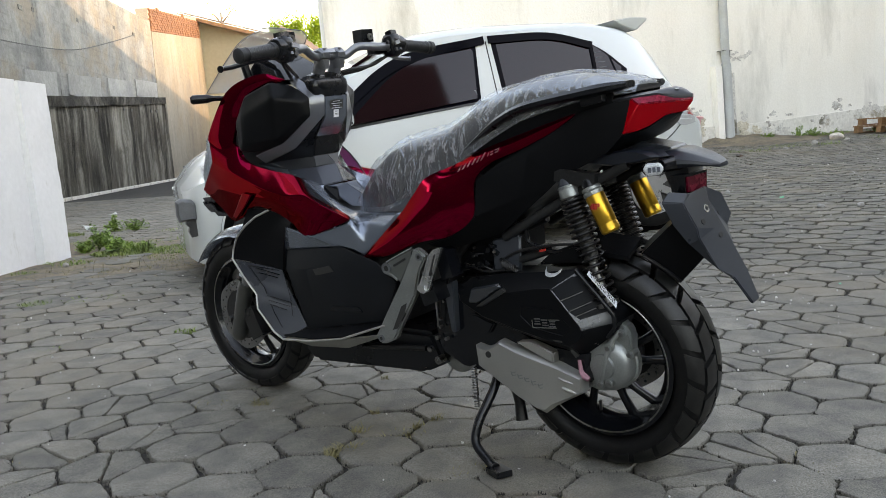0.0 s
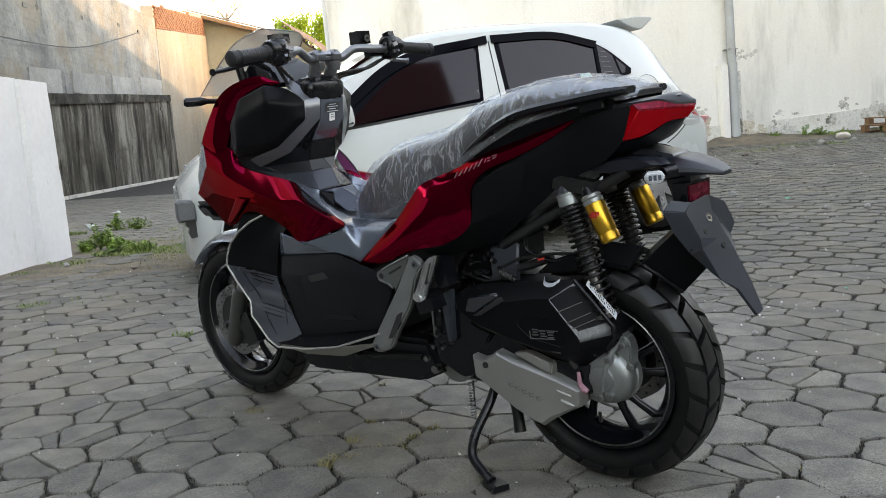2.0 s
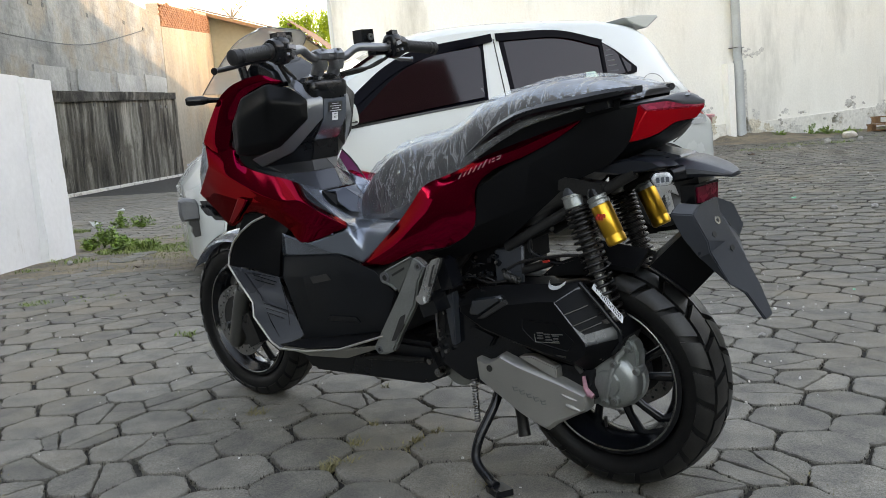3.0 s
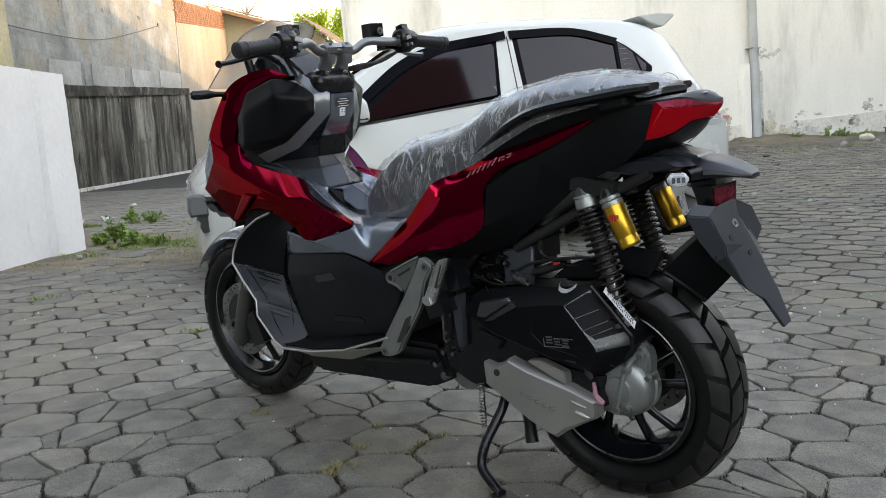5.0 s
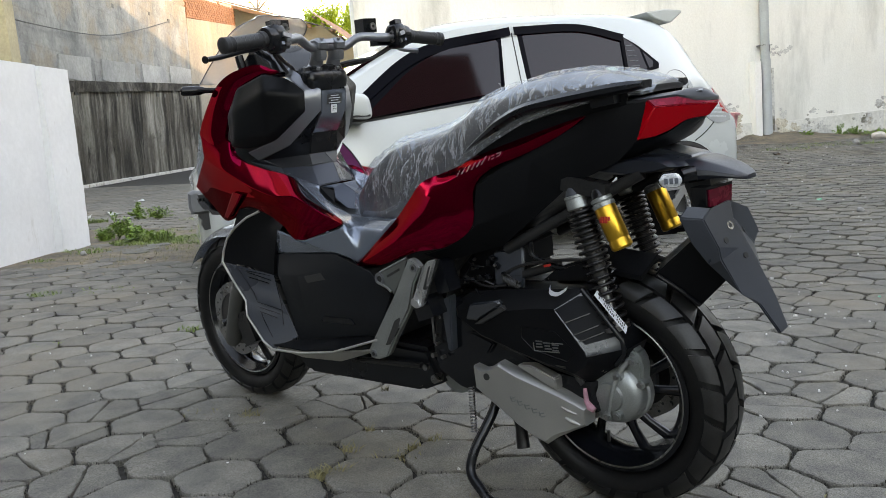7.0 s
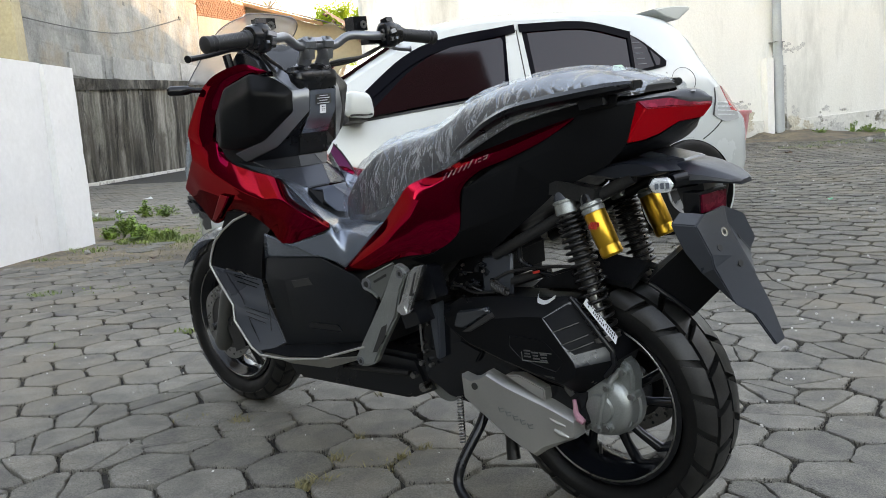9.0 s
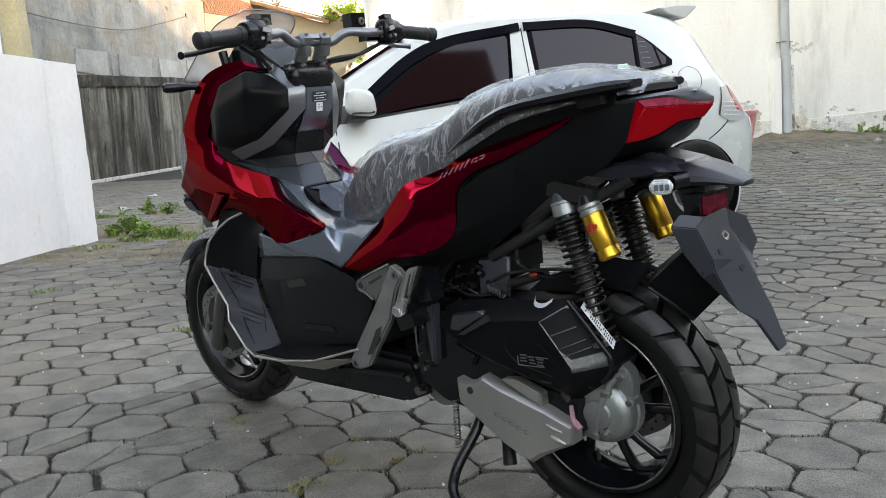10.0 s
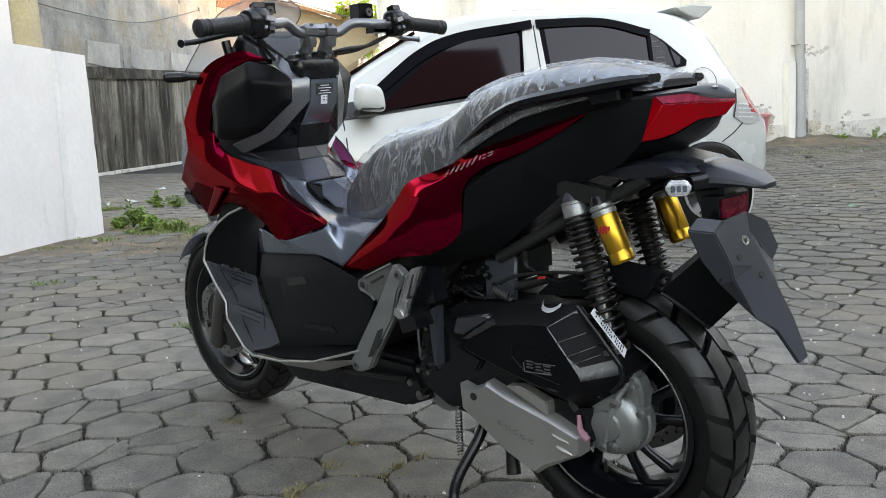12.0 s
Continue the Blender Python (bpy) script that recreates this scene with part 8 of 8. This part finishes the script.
blades("weeds", "low green weeds and grass along the foot of the wall", M_GRASS,
       [(-2.9, 7.25, .35, 900, .06), (-2.85, 7.3, .14, 160, .18), (-2.3, 7.35, .6, 1500, .04), (-1.7, 7.45, .6, 1100, .035), (-2.0, 6.9, .6, 350, .03), (-3.2, 6.7, .2, 120, .06), (-3.3, 6.2, .12, 60, .05), (-4.5, 9.3, .22, 260, .10), (-3.9, 9.7, .25, 160, .07), (-3.2, 9.2, .2, 60, .06),
        (-2.45, 4.75, .10, 90, .05), (-2.15, 4.85, .18, 60, .03), (-1.22, 3.75, .05, 40, .045), (-.75, 3.6, .05, 40, .04), (-1.75, 3.55, .08, 40, .02), (4.6, 13.6, .4, 110, .08), (5.6, 14.3, .6, 190, .07), (6.1, 14.1, .2, 60, .11), (7.6, 15.2, .8, 160, .06), (8.6, 15.0, .9, 180, .06), (-3.7, 8.3, .25, 160, .08), (-3.0, 8.1, .3, 70, .05)], 3)
blades("dry_grass", "dry straw-coloured grass in the paving joints", M_STRAW,
       [(-0.23, 2.28, 0.030, 54, .045), (-0.24, 2.15, 0.035, 63, .045), (-0.27, 2.13, 0.030, 54, .045), (-0.58, 2.58, 0.035, 63, .045), (-0.20, 2.43, 0.015, 27, .045), (-0.06, 2.29, 0.020, 36, .045), (-0.01, 2.34, 0.020, 36, .045), (-0.65, 3.17, 0.015, 27, .045), (-0.20, 2.79, 0.015, 27, .045), (.35, 1.75, .12, 60, .02), (.55, 1.62, .10, 50, .02), (.80, 1.9, .12, 40, .02), (-.5, 1.8, .1, 40, .02), (-.9, 1.9, .1, 30, .02), (-.10, 2.23, .07, 60, .03), (-.20, 2.12, .08, 60, .02), (-.75, 2.62, .06, 40, .025), (-.30, 2.0, .05, 40, .02), (.10, 1.95, .07, 45, .03), (-1.2, 2.15, .2, 30, .02), (-2.6, 6.5, .7, 500, .04), (-1.9, 6.3, .6, 260, .03), (-2.9, 5.9, .4, 120, .03), (-1.4, 6.6, .7, 120, .03), (5.4, 14.6, .8, 250, .06), (3.4, 13.6, .6, 120, .05), (-.6, 2.95, .1, 30, .02)], 4, 0.6)


def grit():
    rnd = random.Random(9)
    V, F = [], []
    for _ in range(1500):
        if rnd.random() < .75:
            x, y, s = rnd.uniform(1.0, 8.5), rnd.uniform(3.2, 14.5), rnd.uniform(.002, .0075)
        else:
            x, y, s = rnd.uniform(-2.5, 1.6), rnd.uniform(1.5, 6), rnd.uniform(.002, .006)
        if y > 12.8 + (x + 2.25) * .40:
            continue
        z = ground_z(x, y) + .001
        k = len(V)
        a = rnd.uniform(0, 6.28)
        e = rnd.uniform(.5, 1.3)
        for t in range(5):
            b = a + t * 1.2566
            V.append((x + math.cos(b) * s * e, y + math.sin(b) * s, z - .003))
        for t in range(5):
            b = a + t * 1.2566
            V.append((x + math.cos(b) * s * e * .6, y + math.sin(b) * s * .6, z + s * rnd.uniform(.3, .7)))
        F += [tuple(range(k + 5, k + 10))] + [(k + t, k + (t + 1) % 5, k + 5 + (t + 1) % 5, k + 5 + t) for t in range(5)]
    tagged(new("grit", mesh_of("grit", V, F, M_CHIP)), "scattered pale grit and plaster chips on the paving", "grit", kind="stuff")


grit()

# ---- loose small things on the ground ----
M_STONE = mat("grey field stone", (0.34, 0.33, 0.31), 0.9, 0, color2=(0.24, 0.23, 0.21), big=30, fine=120, var=0.25, bump=0.4)
M_CHUNK = mat("broken white plaster", (0.66, 0.60, 0.54), 0.9, 0, color2=(0.5, 0.44, 0.38), big=12, fine=60, var=0.2, bump=0.4)
M_LITTER = mat("dead brown leaf", (0.10, 0.06, 0.035), 0.8, 0, big=20, fine=120, var=0.3, bump=0.2)
M_GREENPL = mat("green plastic scrap", (0.03, 0.42, 0.22), 0.4, 0, big=20, fine=120, var=0.1, bump=0.0)
M_FOIL = mat("pale plastic scrap", (0.62, 0.64, 0.62), 0.4, 0, color2=(0.4, 0.45, 0.42), big=15, fine=120, var=0.2, bump=0.2)
M_WEED = mat("broad weed leaves", (0.10, 0.18, 0.03), 0.55, 0, color2=(0.04, 0.085, 0.018), big=14, fine=90, var=0.3, bump=0.1, per_piece=0.2)


def rock(name, label, category, material, x, y, size, flat, seed):
    rnd = random.Random(seed)
    bm = bmesh.new()
    bmesh.ops.create_icosphere(bm, subdivisions=2, radius=1)
    for v in bm.verts:
        k = 1 + 0.28 * noise.noise(v.co * 1.3 + Vector((seed, 0, 0))) + rnd.uniform(-.05, .05)
        v.co = Vector((v.co.x * k * size, v.co.y * k * size * 0.75, v.co.z * k * size * flat))
    o = tagged(part(name, bm, material, smooth=35), label, category)
    o.matrix_basis = pose(x, y, ground_z(x, y) + size * flat * 0.55, 0, 0, rnd.uniform(0, 360))
    return o


for k, (x, y, s) in enumerate(((1.16, 3.20, .016), (3.12, 6.55, .035), (2.85, 6.63, .030), (2.55, 8.0, .028), (5.9, 14.2, .07), (6.6, 14.6, .05), (-3.11, 6.49, .03), (5.2, 13.6, .03))):
    rock("stone", "small grey stone lying on the paving", "stone", M_STONE, x, y, s, .7, k + 3)
rock("plaster_chunk", "broken piece of pale plaster on the ground by the wall", "rubble", M_CHUNK, 6.73, 15.3, .17, .45, 31)


def scrap(name, label, category, material, x, y, size, seed, lift=.006):
    """thin curled flake"""
    rnd = random.Random(seed)
    bm = bmesh.new()
    g = [[bm.verts.new((size * (i / 5 - .5) * (1 - .7 * abs(j / 3 - .5)), size * .55 * (j / 3 - .5), size * (.16 * math.sin(i * 1.1 + seed) * (j / 3) + .22 * (i / 5 - .5) ** 2))) for j in range(4)] for i in range(6)]
    for a, c in zip(g, g[1:]):
        for j in range(3):
            bm.faces.new((a[j], a[j + 1], c[j + 1], c[j]))
    bmesh.ops.solidify(bm, geom=bm.faces[:], thickness=size * .03)
    o = tagged(part(name, bm, material, smooth=50), label, category)
    o.matrix_basis = pose(x, y, ground_z(x, y) + lift, rnd.uniform(-8, 8), rnd.uniform(-8, 8), rnd.uniform(0, 360))
    return o


for k, (x, y, s) in enumerate(((4.12, 12.55, .14), (3.77, 11.07, .12), (4.45, 14.7, .12), (-1.1, 5.6, .06), (.2, 3.9, .04), (-2.4, 6.1, .08))):
    scrap("dry_leaf", "dead curled brown leaf on the paving", "leaf", M_LITTER, x, y, s, k + 2)
scrap("plastic_scrap", "small bright green plastic scrap on the paving", "litter", M_GREENPL, 2.83, 7.4, .07, 12)
scrap("plastic_scrap", "tiny bright green plastic scrap on the paving", "litter", M_GREENPL, 1.82, 3.94, .022, 13)
scrap("plastic_scrap", "pale crumpled plastic scrap by the old wall", "litter", M_FOIL, -4.82, 9.84, .20, 15, .02)
scrap("plastic_scrap", "pale crumpled plastic scrap by the old wall", "litter", M_FOIL, -4.60, 10.15, .22, 16, .02)
scrap("plastic_scrap", "pale crumpled plastic scrap by the old wall", "litter", M_FOIL, -5.32, 12.5, .18, 17, .02)


def weed_plant():
    rnd = random.Random(41)
    e = tagged(new("weed_plant"), "low broad-leaved green weed growing from the paving joints", "weed", "weeds in the joints")
    for i in range(22):
        a, tilt, ln = i * 2.4, rnd.uniform(.25, 1.15), rnd.uniform(.6, 1.1)
        bm = bmesh.new()
        rows = []
        for k in range(6):
            t = k / 5
            r, z = ln * t * math.cos(tilt * (1 - .4 * t)), ln * t * math.sin(tilt * (1 - .6 * t))
            w = .17 * math.sin(math.pi * min(1, .12 + t * .88)) * ln
            c, s = math.cos(a), math.sin(a)
            rows.append([bm.verts.new((c * r - s * q * w, s * r + c * q * w, z + .05 * abs(q) * ln)) for q in (-1, 0, 1)])
        for p, q in zip(rows, rows[1:]):
            for j in range(2):
                bm.faces.new((p[j], p[j + 1], q[j + 1], q[j]))
        part("leaf", bm, M_WEED, e, smooth=True)
    return e


WEEDS = [(-3.05, 7.22, .10), (-2.9, 7.30, .12), (-2.6, 7.35, .09), (-2.3, 7.3, .08), (-2.1, 7.3, .07), (-2.62, 5.0, .06), (-2.72, 4.92, .07), (-1.56, 3.9, .035), (-1.06, 3.83, .035), (-1.30, 4.02, .03), (-2.36, 4.65, .06), (-2.13, 4.75, .05), (-4.0, 9.5, .16), (-3.5, 9.7, .12), (-.62, 3.42, .03), (5.5, 14.1, .14), (5.7, 14.35, .12), (7.5, 15.1, .15), (7.9, 15.3, .13), (4.9, 13.3, .10)]
plant = weed_plant()
for k, (x, y, s) in enumerate(WEEDS):
    m = pose(x, y, ground_z(x, y) - .004, 0, 0, 67 * k) @ Matrix.Scale(s, 4)
    if k == 0:
        plant.matrix_basis = m
    else:
        copy_thing(plant, m)


def leafy_weed(x, y, height, spread, seed):
    """upright weed with thin stems and many small oval leaves"""
    rnd = random.Random(seed)
    e = tagged(new("leafy_weed"), "bushy green weed with small leaves at the foot of a wall", "weed", "weeds at the walls")
    e.location = (x, y, ground_z(x, y) - .006)
    stems, leaves = bmesh.new(), bmesh.new()
    for i in range(14):
        a, lean = rnd.uniform(0, 6.283), rnd.uniform(.1, 1.0)
        tip = Vector((math.cos(a) * spread * lean, math.sin(a) * spread * lean, height * rnd.uniform(.45, 1.0) * (1.1 - .5 * lean)))
        path = smooth_path([(0, 0, 0), tip * .5 + Vector((0, 0, height * .08)), tip], 4)
        add_tube(stems, path, .0022, 5)
        for k in range(26):
            p = path[rnd.randrange(2, len(path))] + Vector([rnd.gauss(0, .012) for _ in range(3)])
            q = Euler((rnd.uniform(-.9, .9), rnd.uniform(-.9, .9), rnd.uniform(0, 6.283))).to_matrix()
            ln = rnd.uniform(.010, .024)
            v = [leaves.verts.new(p + q @ Vector(c) * ln) for c in ((-1, 0, 0), (-.35, -.42, .08), (.4, -.36, .06), (1, 0, -.12), (.4, .36, .06), (-.35, .42, .08))]
            leaves.faces.new(v)
    part("stems", stems, M_WEED, e, smooth=True)
    part("leaves", leaves, M_FRESH, e)
    return e


M_FRESH = mat("fresh green leaves", (0.20, 0.34, 0.05), 0.5, 0, color2=(0.09, 0.18, 0.03), big=14, fine=90, var=0.3, bump=0.0, per_piece=0.25)
for x, y, h, r, k in ((-3.30, 7.52, .26, .12, 1), (-3.18, 7.46, .18, .13, 2), (-3.05, 7.40, .13, .13, 3), (-3.40, 7.44, .12, .10, 4), (-2.85, 7.36, .09, .12, 5), (-4.05, 9.6, .20, .12, 6), (-3.75, 9.5, .16, .14, 7)):
    leafy_weed(x, y, h, r, k)
for n, (at, out, h, r) in enumerate(((8.62, .22, .20, .16), (9.25, .30, .26, .28), (9.6, .34, .20, .30), (9.9, .5, .14, .26), (10.9, .5, .10, .3), (11.6, .7, .12, .3))):
    p = on_north(at, out, 0)
    leafy_weed(p.x, p.y, h, r, 20 + n)
